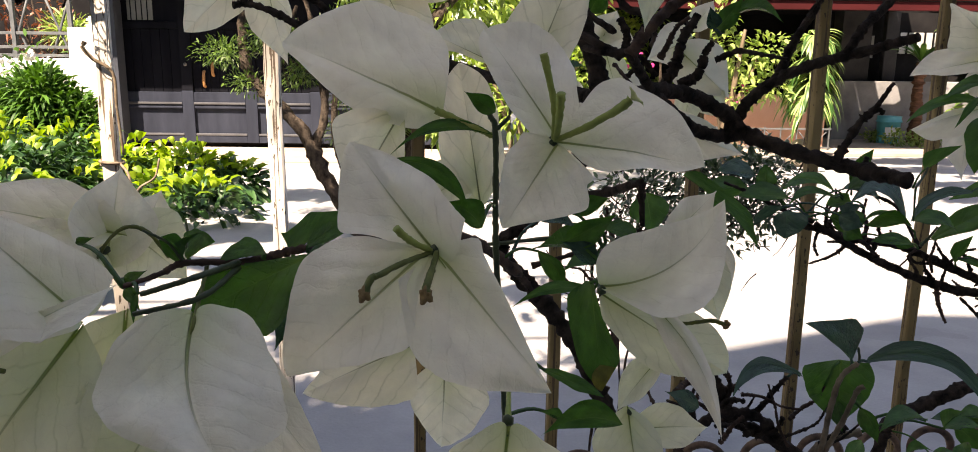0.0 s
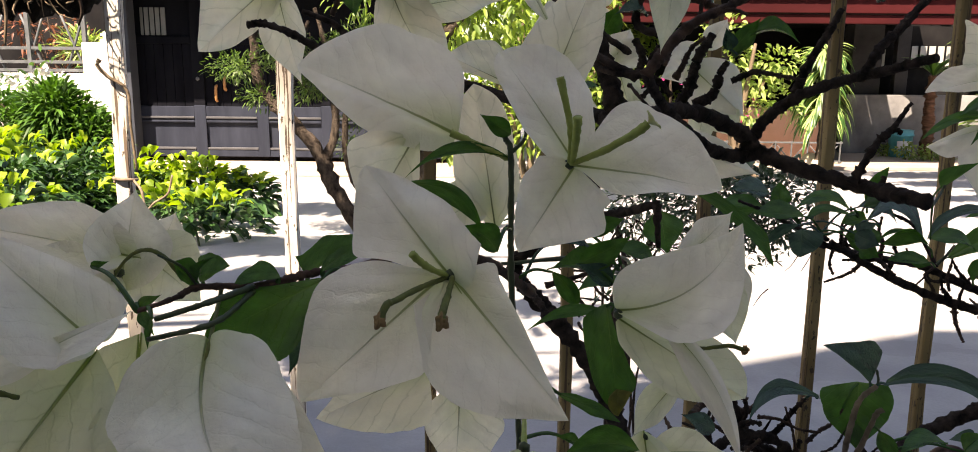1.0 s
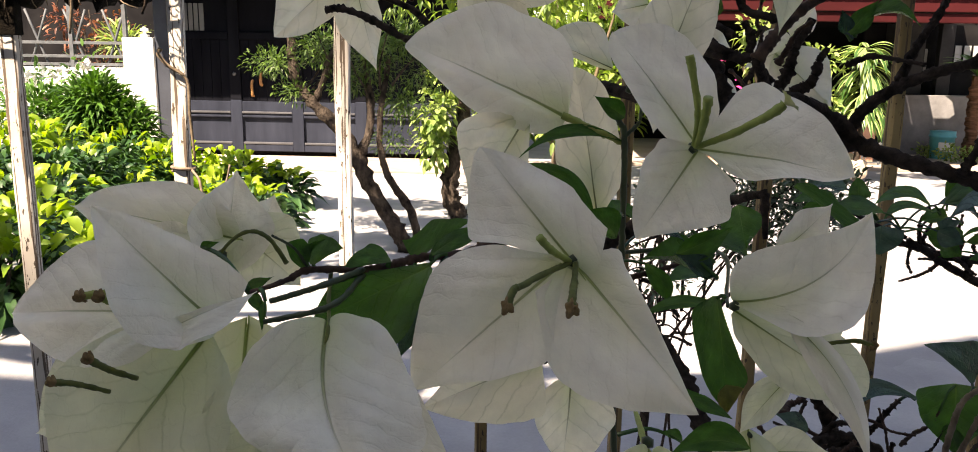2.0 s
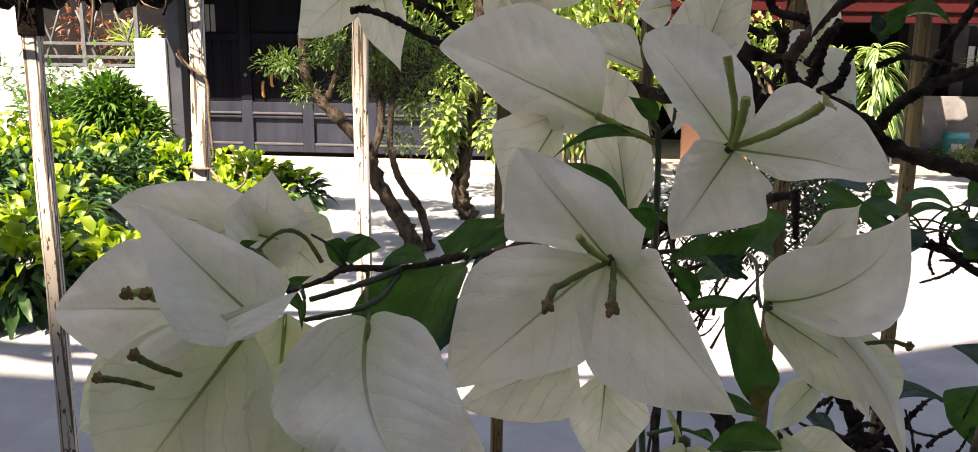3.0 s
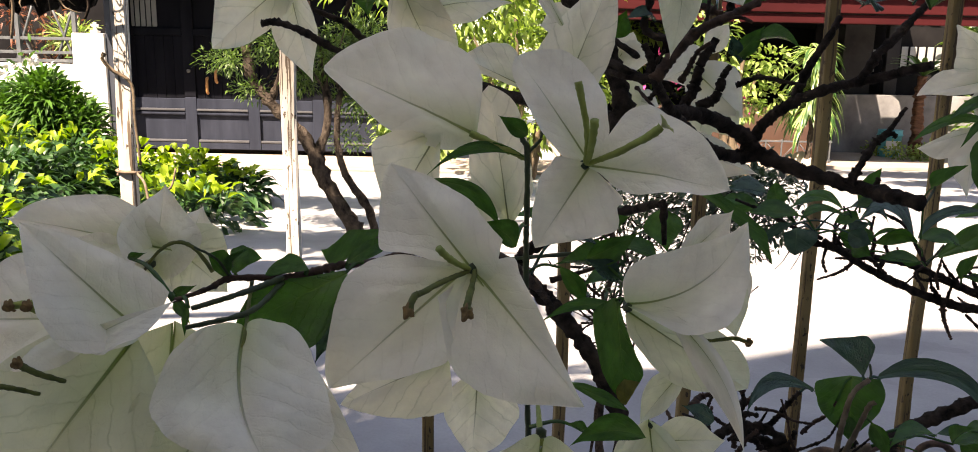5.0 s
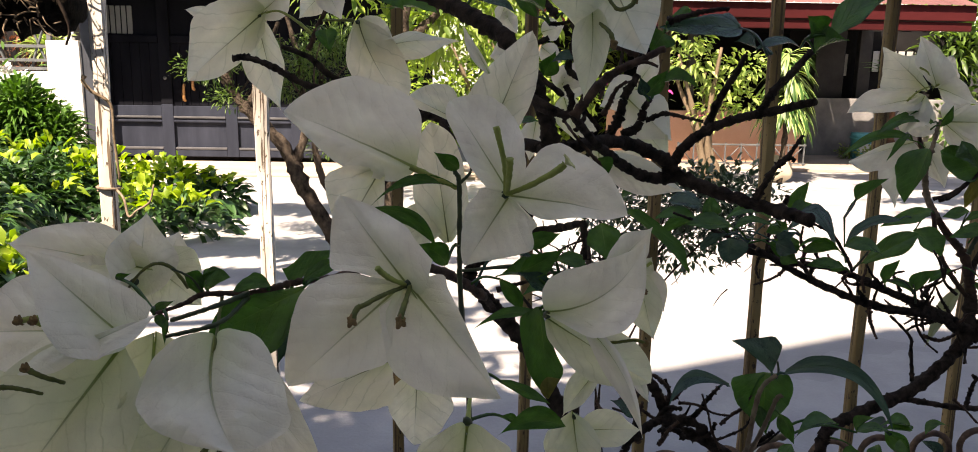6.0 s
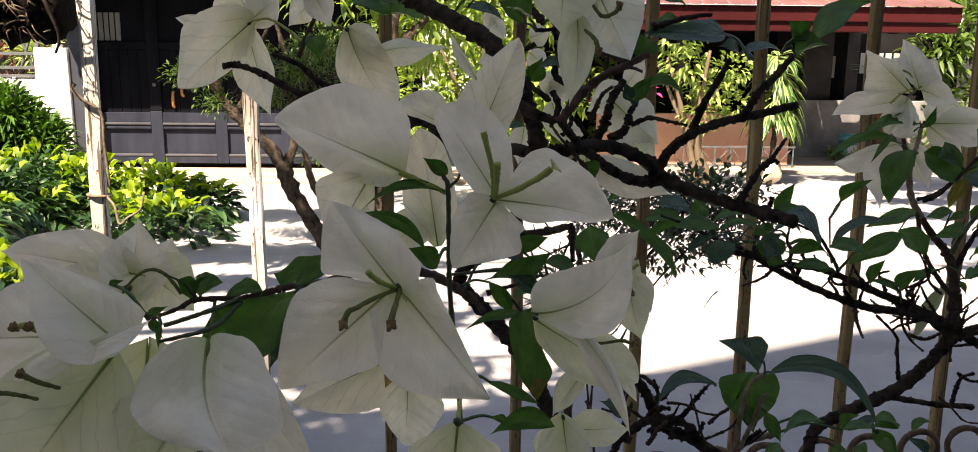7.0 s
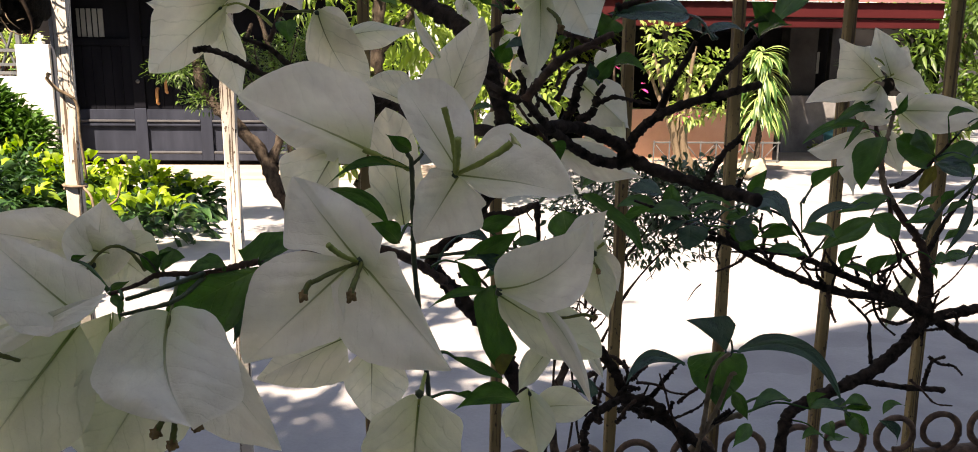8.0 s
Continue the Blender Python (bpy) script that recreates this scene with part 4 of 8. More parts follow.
limb("trunk", [(-0.26, 0, 0), (-0.30, 0, 0.35), (-0.25, 0, 0.55), (-0.30, 0, 0.72), (-0.27, 0, 0.86), (-0.30, 0, 1.0)], 0.014, 0.008, boxy, TREE_BARK, 3, 7)
pts, outs = clumps(rng, [(0.02, 0, 1.10), (0.16, 0, 1.12), (-0.2, 0, 1.05), (0.02, 0, 0.95), (0.20, 0, 1.0), (-0.26, 0, 0.84)], [(0.21, 0.2, 0.11), (0.18, 0.17, 0.1), (0.18, 0.17, 0.12), (0.22, 0.2, 0.1), (0.16, 0.16, 0.09), (0.16, 0.16, 0.1)], [800, 620, 560, 540, 400, 240], 0.1)
scatter("crown", pts, 0.028, 0.013, BOX_LEAF, boxy, rng, 0.1, 0.2, 0.2, "small dark glossy leaves", outs, 0.6)

# tall trees beyond and beside the yard
def big_tree(name, label, at, height, spread, count, leaf, seed):
    r = np.random.default_rng(seed)
    t = thing(name, label, "tree", at=at)
    limb("trunk", [(0, 0, 0), (0.1, 0.05, height * 0.3), (-0.05, 0.1, height * 0.6), (0.1, 0, height * 0.85)], 0.18, 0.06, t, seed=seed, sides=10)
    cs, rs, ns = [], [], []
    for k in range(9):
        a = k * 2.4 + seed
        d = spread * (0.3 + 0.08 * k)
        c = (d * math.cos(a), d * math.sin(a), height * (0.62 + 0.045 * k))
        limb("limb", [(0, 0, height * (0.3 + 0.05 * k)), (c[0] * 0.5, c[1] * 0.5, (height * (0.35 + 0.05 * k) + c[2]) / 2), c], 0.06, 0.015, t, seed=k, sides=6)
        cs.append(c)
        rs.append((spread * 0.42, spread * 0.42, spread * 0.26))
        ns.append(count // 9)
    p, o = clumps(r, cs, rs, ns, 0.15)
    scatter("crown", p, 0.2, 0.1, leaf, t, r, 0.3, 0.0, 0.2, "", o, 0.6)
    return t


# unseen tree; its boughs are placed to cast the shadow bands on the yard
shade = thing("shade_tree", "unseen leafy tree added so its low boughs dapple the yard", "tree", at=(-5.6, 1.2, 0))
limb("trunk", [(0, 0, 0), (0.1, 0.05, 1.6), (0.0, 0.2, 3.2), (0.3, 0.4, 4.6)], 0.17, 0.09, shade, seed=3, sides=10)
boughs = [(2.2, 1.4, 4.5), (2.2, 2.35, 4.5), (2.0, 4.05, 4.6), (3.2, 2.0, 4.4), (1.0, 0.3, 4.6), (3.4, 3.2, 4.5), (3.1, -0.2, 4.5), (3.9, -0.45, 4.5), (4.0, 0.7, 4.5), (3.1, -0.85, 4.5)]
for k, c in enumerate(boughs):
    limb("limb", [(0.1, 0.2, 3.2 + 0.2 * k), (c[0] * 0.4, c[1] * 0.6, 4.2), (c[0], c[1], c[2]), (c[0] + 1.1, c[1] + 0.05, c[2] + 0.1)], 0.06, 0.015, shade, seed=k, sides=7)
pts, outs = clumps(rng, boughs, [(1.3, 0.16, 0.10), (1.4, 0.30, 0.12), (1.3, 0.32, 0.12), (0.8, 0.14, 0.1), (0.6, 0.4, 0.2), (0.9, 0.14, 0.1), (0.6, 0.2, 0.1), (0.7, 0.22, 0.1), (0.6, 0.45, 0.1), (0.5, 0.14, 0.1)], [380, 860, 800, 260, 300, 240, 110, 110, 110, 130], 0.0)
scatter("crown", pts, 0.17, 0.085, HEDGE_DEEP, shade, rng, 0.2, 0.0, 0.1, "", outs, 0.8)
# second tree out of view, added only for the dapples before the house
yard_tree = thing("shade_tree", "unseen leafy tree added so thin boughs dapple the yard before the house", "tree", at=(9.4, 3.2, 0))
limb("trunk", [(0, 0, 0), (-0.1, 0.1, 1.8), (0.05, 0.2, 3.4), (-0.3, 0.5, 5.0)], 0.18, 0.09, yard_tree, seed=5, sides=10)
yard_boughs = [(-5.2, 4.1, 5.0), (-5.6, 2.9, 5.0), (-6.0, 1.9, 5.0), (-6.6, 0.6, 5.0), (-4.6, 3.4, 5.1), (-4.9, 1.2, 5.0), (-5.2, 5.0, 5.0), (-4.3, 4.5, 5.1), (-6.9, -0.4, 5.0)]
yr = np.random.default_rng(31)
for k, c in enumerate(yard_boughs):
    limb("limb", [(0, 0.2, 3.2 + 0.15 * k), (c[0] * 0.5, c[1] * 0.6, 4.5), (c[0], c[1], c[2]), (c[0] - 0.7, c[1] + 0.03, c[2] + 0.05)], 0.05, 0.012, yard_tree, seed=k, sides=6)
pts, outs = clumps(yr, yard_boughs, [(0.9, 0.26, 0.1), (0.9, 0.22, 0.1), (0.7, 0.22, 0.1), (0.6, 0.22, 0.1), (0.9, 0.3, 0.1), (0.9, 0.35, 0.1), (1.1, 0.3, 0.1), (0.9, 0.3, 0.1), (0.5, 0.16, 0.1)], [560, 420, 380, 330, 760, 760, 760, 700, 150], 0.0)
scatter("crown", pts, 0.17, 0.085, HEDGE_DEEP, yard_tree, yr, 0.2, 0.0, 0.1, "", outs, 0.8)
big_tree("far_tree", "sunlit tree beyond the house", (9.5, 17.0, 0), 5.0, 3.0, 3200, FAR_LEAF, 5)
big_tree("far_tree", "green tree beyond the gate house", (0.2, 16.5, 0), 6.0, 3.0, 3600, FAR_LEAF, 6)
big_tree("far_tree", "green tree beyond the white wall", (-10.5, 17.0, 0), 5.5, 3.0, 2600, HEDGE_DEEP, 9)
far_hedge = thing("far_hedge", "leafy green hedge closing the far side", "hedge", at=(0.5, 14.5, 0))
pts, outs = clumps(rng, [(-0.8 + 0.4 * k, 0.2 * (k % 2), 0.6 + 0.55 * (k % 4)) for k in range(9)], [(0.6, 0.4, 0.5)] * 9, [260] * 9, 0.4)
scatter("crown", pts[pts[:, 2] > 0.05], 0.18, 0.09, FAR_LEAF, far_hedge, rng, 0.3, 0.1, 0.2, "", outs[pts[:, 2] > 0.05], 0.5)
limb("stem", [(0, 0, 0), (0, 0, 0.8), (0.1, 0, 1.6)], 0.05, 0.02, far_hedge, seed=1)

side_shrub = thing("side_shrub", "sunlit leafy shrub at the end of the house", "shrub", at=(9.2, 14.2, 0))
limb("stem", [(0, 0, 0), (0.05, 0, 1.0), (0, 0.1, 2.2)], 0.05, 0.02, side_shrub, seed=6)
pts, outs = clumps(rng, [(-0.8 + 0.5 * (k % 4), 0.1 * k - 0.4, 0.6 + 0.32 * k) for k in range(9)], [(0.6, 0.5, 0.5)] * 9, [240] * 9, 0.3)
scatter("crown", pts[pts[:, 2] > 0.05], 0.24, 0.08, FEATHER, side_shrub, rng, 0.4, 0.1, 0.2, "", outs[pts[:, 2] > 0.05], 0.5)

# ---- fence of old painted bars ----
fence = thing("fence", "old fence of flaked pale-painted bars with iron scrolls", "fence", at=(0.13, 0.79, 0))
ORIGIN = Vector((0.13, 0.79, 0))
FIRST, STEP = Vector((-0.468, 0.694, 0)), Vector((0.1324, 0.0214, 0))
TURN_BARS = math.atan2(STEP.y, STEP.x)
UNEVEN = {2: 0.055, 6: -0.04, 7: -0.045, 8: -0.04}
for k in range(-3, 13):
    q = FIRST + STEP * (k + UNEVEN.get(k, 0.0)) - ORIGIN
    bm = bmesh.new()
    lean = 0.008 * noise.noise(Vector((k * 3.3, 0, 0)))
    top = 1.528 if k == 0 else 2.1
    h, c = (0.0066 if k <= 2 else 0.0057), 0.0016
    shape = [(-h, -h + c), (-h + c, -h), (h - c, -h), (h, -h + c), (h, h - c), (h - c, h), (-h + c, h), (-h, h - c)]
    last = None
    n = 46
    for i in range(n + 1):
        z = top * i / n
        ring = []
        for j, (x, y) in enumerate(shape):
            w = 1 + 0.22 * noise.noise(Vector((j * 1.9 + k * 5, z * 16, 0.0)))
            px, py = x * w, y * w
            ring.append(bm.verts.new((q.x + lean * (z - 1) + 0.004 * noise.noise(Vector((k * 7.7, z * 3.0, 1.0))) + px * math.cos(TURN_BARS) - py * math.sin(TURN_BARS), q.y + px * math.sin(TURN_BARS) + py * math.cos(TURN_BARS), z)))
        if last:
            for j in range(8):
                bm.faces.new((last[j], last[(j + 1) % 8], ring[(j + 1) % 8], ring[j]))
        last = ring
    bm.faces.new(last)
    # sunlit bars painted whiter, shaded ones ochre: light partly in the colour
    part("bar", bm, BAR_WHITE if k <= 2 else BAR, fence, "", False)
# black sleeve round the bar top stands in for the beam's shadow
q = FIRST - ORIGIN
bm = box(bmesh.new(), (-0.0082, -0.0082, 1.490), (0.0082, 0.0082, 1.530), 0.0015)
bmesh.ops.rotate(bm, cent=(0, 0, 0), matrix=Matrix.Rotation(TURN_BARS, 3, "Z"), verts=bm.verts)
bmesh.ops.translate(bm, vec=q, verts=bm.verts)
part("shade_sleeve", bm, MOSS, fence, "black sleeve on a sawn-off bar top, standing in for the beam's shade", False)
for z in (0.2, 1.005, 2.1):
    a, b = FIRST + STEP * -3.4 - ORIGIN, FIRST + STEP * 12.4 - ORIGIN
    bm = bmesh.new()
    tube(bm, [(a.x, a.y + 0.012, z), ((a.x + b.x) / 2, (a.y + b.y) / 2 + 0.012, z), (b.x, b.y + 0.012, z)], 0.011, 0.011, 6, 8, 0.1)
    part("rail", bm, IRON, fence, "rusty flat iron rail")
for k in range(-3, 13):
    for s in (-1, 1):
        q = FIRST + STEP * k - ORIGIN
        c = q + Vector((s * 0.030, s * 0.005 - 0.010, 1.050))
        line = []
        for i in range(15):
            a = -0.5 * math.pi + i / 14 * 2.05 * math.pi
            r = 0.027 - 0.0085 * i / 14
            line.append((c.x + s * r * -math.cos(a) * -1, c.y, c.z + r * math.sin(a)))
        bm = bmesh.new()
        tube(bm, line, 0.0045, 0.0035, 6, 2, 0.15)
        part("scroll", bm, IRON, fence, "rusty curled iron scroll")

# mossy rotten beam laid along the bars
beam = thing("mossy_beam", "dark mossy rotten beam matted with dry roots, round sawn end", "beam", at=(-0.58, 0.690, 1.552))
bm = bmesh.new()
tube(bm, [(-0.5, -0.06, 0.012), (-0.2, -0.02, 0.008), (0.0, 0.0, 0.002), (0.13, 0.012, 0.0), (0.232, 0.022, -0.003)], 0.036, 0.027, 20, 22, 0.5, 0.3, 2.0)
part("log", bm, MOSS, beam)
bm = bmesh.new()
rr = np.random.default_rng(21)
for k in range(620):
    x = rr.uniform(-0.2, 0.235)
    a = rr.uniform(-2.6, 0.6)
    r = 0.031
    p0 = Vector((x, r * math.sin(a) * 1.0 + 0.02 * x, r * math.cos(a)))
    way = Vector((rr.normal(), rr.normal() * 0.4, rr.normal() * 0.6)) * 0.014
    mid = p0 + way * 0.5 + Vector((0, -0.006, rr.normal() * 0.004))
    tube(bm, [p0, mid, p0 + way + Vector((0, -0.001, -0.004))], rr.uniform(0.0005, 0.0011), 0.0004, 4, 2)
roots = part("roots", bm, BARK_PALE, beam, "mat of fine dry roots")
roots["kind"] = "stuff"
for k in range(7):
    bm = bmesh.new()
    x = -0.13 + 0.06 * k
    tube(bm, [(x, -0.03, 0.03), (x + 0.012, -0.04, 0.0), (x + 0.02, -0.035, -0.03), (x + 0.014, -0.03, -0.045 - 0.008 * (k % 3))], 0.0022, 0.001, 5, 6, 0.2)
    part("rootlet", bm, BARK_PALE if k % 2 else BARK, beam)
bm = bmesh.new()
tube(bm, [(-0.3, -0.052, 0.02), (0.02, -0.048, -0.012), (0.10, -0.045, -0.008), (0.16, -0.04, 0.014), (0.21, -0.03, 0.02), (0.27, -0.01, 0.008), (0.318, 0.0, 0.004)], 0.0024, 0.0018, 6, 6, 0.2)
part("vine", bm, WIRE, beam, "thin pale dry vine")

tie = thing("wire_tie", "rusty wire tied round a fence bar", "wire", at=(-0.335, 0.7152, 1.377))
bm = bmesh.new()
tube(bm, [(0.0095 * math.cos(a), 0.0095 * math.sin(a), 0.002 * math.sin(a * 0.5)) for a in [0.5 * k for k in range(20)]], 0.0016, 0.0016, 5, 2)
tube(bm, [(0.009, -0.004, 0.0), (0.018, -0.010, -0.008), (0.022, -0.012, -0.024), (0.030, -0.012, -0.018), (0.042, -0.012, -0.010), (0.046, -0.010, 0.006)], 0.0014, 0.0009, 5, 5)
part("loop", bm, WIRE, tie)
spur = thing("dry_spur", "short dry vine spur clinging to a fence bar", "twig", at=(-0.3265, 0.7085, 1.475))
bm = bmesh.new()
tube(bm, [(-0.017, -0.004, 0.006), (-0.019, -0.005, 0.001), (-0.012, -0.004, -0.008), (0.003, -0.002, -0.020), (0.004, -0.002, -0.05), (0.006, -0.001, -0.09)], 0.0020, 0.0012, 6, 5, 0.2)
part("stem", bm, BARK_PALE, spur)


# ---- the white bougainvillea ----
ROOT = Vector((0.22, 0.46, 0.0))
plant = thing("bougainvillea", "white-flowered bougainvillea with dark gnarled branches and glossy leaves", "shrub", at=ROOT)
count = [0]


def branch(name, points, r0, r1, material=BARK, knob=0.25, rough=0.35):
    count[0] += 1
    bm = bmesh.new()
    tube(bm, [Vector(q) - ROOT for q in points], r0, r1, 10, 14, rough * 1.3, knob, count[0] * 1.7, 0.0)
    return part(name, bm, material, plant)


def leaf(base, tip, width, face, material=LEAF, bend=0.06, cup=0.24, sway=0.0, wave=0.25, curl=0.0, stalk=None):
    count[0] += 1
    base, tip = Vector(base) - ROOT, Vector(tip) - ROOT
    bm = bmesh.new()
    blade(bm, base, tip, width, face, bend, cup, sway, wave, 0.40, 1.7, 18, 10, count[0] * 1.3, curl, 0.9, 0.0, 0.0, 0.4 * math.sin(count[0] * 1.9), 1.0)
    if stalk:
        # the slender leaf stalk, bent down from the wood to the blade
        root = Vector(stalk) - ROOT
        reach = (base - root).length
        tube(bm, [root, (root + base) / 2 + Vector((0, 0, 0.15 * reach)), base + (tip - base) * 0.03], 0.0008, 0.0005, 5, 4)
    return part("leaf", bm, material, plant)


def foil(base, tip, face, left, right, material=LEAF, bend=0.05, cup=0.06, sway=0.0, wave=0.15, heart=0.0, folds=(0.0, 0.0), stalk=None):
    """A leaf whose two halves have outlines of their own: left and right as shares of its length."""
    count[0] += 1
    base, tip = Vector(base) - ROOT, Vector(tip) - ROOT
    bm = bmesh.new()
    width = (tip - base).length * (max(left) + max(right))
    blade(bm, base, tip, width, face, bend, cup, sway, wave, 0.38, 1.4, 30, 20, count[0] * 1.3, 0.0, 0.55, heart, 0.0, 0.0, 1.0, (left, right), folds)
    if stalk:
        root = Vector(stalk) - ROOT
        tube(bm, [root, (root + base) / 2 + Vector((0, 0, 0.15 * (base - root).length)), base + (tip - base) * 0.03], 0.0008, 0.0005, 5, 4)
    return part("leaf", bm, material, plant)


def flower(centre, tubes):
    """The slender tubes in the middle of three bracts; they carry the bracts as their parts."""
    count[0] += 1
    bm = bmesh.new()
    c = Vector(centre) - ROOT
    blob(bm, c, 0.0017, count[0], (1, 1, 1), 0.2, 1)
    ob = part("flower", bm, STEM, plant, "flower of three papery white bracts round slim tubes")
    for kind, r, points in tubes:
        bm = bmesh.new()
        pts = [Vector(q) - ROOT for q in points]
        tube(bm, pts, r * 0.6, r * 0.95, 8, 8, 0.35, 0.2, count[0])
        t = part("flower_tube", bm, TUBE if kind in ("green", "open", "pale") else TUBE_DARK, ob)
        if kind in ("dry", "pale"):
            bm = bmesh.new()
            blob(bm, pts[-1], r * 1.3, count[0], (1, 1, 1.25), 0.9, 3)
            link_mesh("withered_tip", bm, ANTHER, ob, "brown withered tip")
        if kind == "open":
            bm = bmesh.new()
            way = (pts[-1] - pts[-2]).normalized()
            for k in range(5):
                a = 2 * math.pi * k / 5
                s = way.orthogonal().normalized()
                o = (Matrix.Rotation(a, 3, way) @ s)
                blade(bm, pts[-1], pts[-1] + o * r * 2.6 + way * r * 1.2, r * 2.6, way, 0.1, 0.2, 0, 0.6, 0.5, 0.5, 4, 4, k)
            link_mesh("corolla", bm, PETAL, ob, "tiny cream-yellow corolla")
    return ob


def bract(owner, base, tip, width, face, material=BRACT, bend=0.05, cup=0.10, sway=0.0, wave=0.35, curl=0.0, a=0.38, b=1.4, lobe=0.55, heart=0.08, skew=0.0, fold=0.0):
    count[0] += 1
    bm = bmesh.new()
    rows, cols = (44, 30) if width > 0.02 else (24, 16)
    fold = fold or 0.16 * math.sin(count[0] * 2.3)
    blade(bm, Vector(base) - ROOT, Vector(tip) - ROOT, width, face, bend, cup, sway, wave, a, b, rows, cols, count[0] * 1.3, curl, lobe, heart, skew, fold, 1.7)
    return part("bract", bm, material, owner)


def petal(owner, base, tip, face, left, right, material=BRACT, bend=0.03, cup=0.03, sway=0.0, wave=0.22, curl=0.0, heart=0.0, folds=(0.0, 0.0), quilt=1.7):
    """A bract whose two halves have outlines of their own: left and right as shares of its length."""
    count[0] += 1
    bm = bmesh.new()
    width = (Vector(tip) - Vector(base)).length * (max(left) + max(right))
    blade(bm, Vector(base) - ROOT, Vector(tip) - ROOT, width, face, bend, cup, sway, wave, 0.38, 1.4, 48, 32, count[0] * 1.3, curl, 0.55, heart, 0.0, 0.0, quilt, (left, right), folds)
    return part("bract", bm, material, owner)



# front flower in the middle
f = flower((-0.0159, 0.2115, 1.4270), [("dry", 0.0010, [(-0.0166, 0.2105, 1.4268), (-0.0226, 0.2026, 1.4262), (-0.0278, 0.1974, 1.4245), (-0.0298, 0.1954, 1.4239), (-0.0312, 0.1929, 1.4208)]), ("dry", 0.0011, [(-0.0152, 0.2105, 1.4269), (-0.0159, 0.2020, 1.4244), (-0.0166, 0.1957, 1.4226), (-0.0168, 0.1933, 1.4206)]), ("green", 0.0011, [(-0.0166, 0.2106, 1.4272), (-0.0215, 0.2036, 1.4316), (-0.0242, 0.2004, 1.4351)])])
petal(f, (-0.0159, 0.2114, 1.4268), (-0.0400, 0.2312, 1.4523), (-0.25, -0.9, 0.36), (0.03, 0.082, 0.16, 0.269, 0.407, 0.309, 0.153), (0.287, 0.284, 0.283, 0.282, 0.229, 0.165, 0.071), heart=0.14, folds=(-0.12, -0.1))
petal(f, (-0.0176, 0.2125, 1.4269), (-0.0542, 0.2102, 1.3929), (-0.15, -0.96, 0.24), (0.03, 0.086, 0.181, 0.307, 0.257, 0.16, 0.068), (0.03, 0.125, 0.268, 0.373, 0.373, 0.286, 0.16), folds=(0.05, -0.08))
petal(f, (-0.0156, 0.2124, 1.4267), (0.0139, 0.1982, 1.3943), (0.04, -0.89, 0.46), (0.03, 0.219, 0.183, 0.142, 0.103, 0.057, 0.019), (0.264, 0.308, 0.372, 0.448, 0.426, 0.313, 0.141), folds=(-0.1, -0.2))

# flower on the upright stem, with three green tubes
f = flower((0.0153, 0.2330, 1.4531), [("green", 0.0012, [(0.0152, 0.2313, 1.4538), (0.0150, 0.2272, 1.4621), (0.0125, 0.2257, 1.4731), (0.0116, 0.2255, 1.4764)]), ("green", 0.0013, [(0.0157, 0.2312, 1.4534), (0.0162, 0.2249, 1.4603), (0.0162, 0.2224, 1.4664)]), ("open", 0.0013, [(0.0161, 0.2312, 1.4534), (0.0233, 0.2242, 1.4577), (0.0307, 0.2203, 1.4626), (0.0338, 0.2197, 1.4652)])])
petal(f, (0.0164, 0.2329, 1.4527), (0.0575, 0.2330, 1.4462), (0.09, -0.82, 0.56), (0.03, 0.174, 0.389, 0.502, 0.473, 0.348, 0.184), (0.03, 0.087, 0.155, 0.173, 0.146, 0.11, 0.063), folds=(-0.1, -0.15))
petal(f, (0.0168, 0.2348, 1.4532), (-0.0042, 0.2601, 1.4832), (-0.09, -0.85, 0.52), (0.03, 0.118, 0.141, 0.158, 0.142, 0.121, 0.098), (0.03, 0.185, 0.26, 0.325, 0.353, 0.322, 0.225), folds=(-0.1, -0.1))
petal(f, (0.0168, 0.2329, 1.4527), (0.0018, 0.2324, 1.4284), (-0.06, -0.99, 0.13), (0.03, 0.43, 0.458, 0.577, 0.439, 0.266, 0.109), (0.03, 0.303, 0.335, 0.359, 0.294, 0.223, 0.122), folds=(-0.08, -0.1))

# its twin behind, seen from the back
f = flower((0.0039, 0.2799, 1.4663), [("green", 0.0010, [(0.0039, 0.2799, 1.4663), (0.0105, 0.2747, 1.4657), (0.0147, 0.2735, 1.4605)])])
petal(f, (0.0110, 0.2651, 1.4726), (0.0267, 0.2810, 1.5091), (0.23, -0.95, 0.23), (0.03, 0.293, 0.3, 0.282, 0.223, 0.151, 0.074), (0.03, 0.189, 0.213, 0.214, 0.212, 0.168, 0.089), material=BRACT_VEIN)
petal(f, (0.0099, 0.2632, 1.4928), (0.0001, 0.2686, 1.5102), (-0.2, -0.9, 0.3), (0.03, 0.062, 0.111, 0.148, 0.143, 0.111, 0.048), (0.03, 0.038, 0.049, 0.048, 0.032, 0.018, 0.008))
petal(f, (-0.0003, 0.2983, 1.4726), (-0.0232, 0.3111, 1.4827), (-0.3, -0.93, 0.15), (0.03, 0.046, 0.063, 0.066, 0.081, 0.111, 0.061), (0.03, 0.138, 0.299, 0.398, 0.371, 0.276, 0.15), material=BRACT_VEIN)
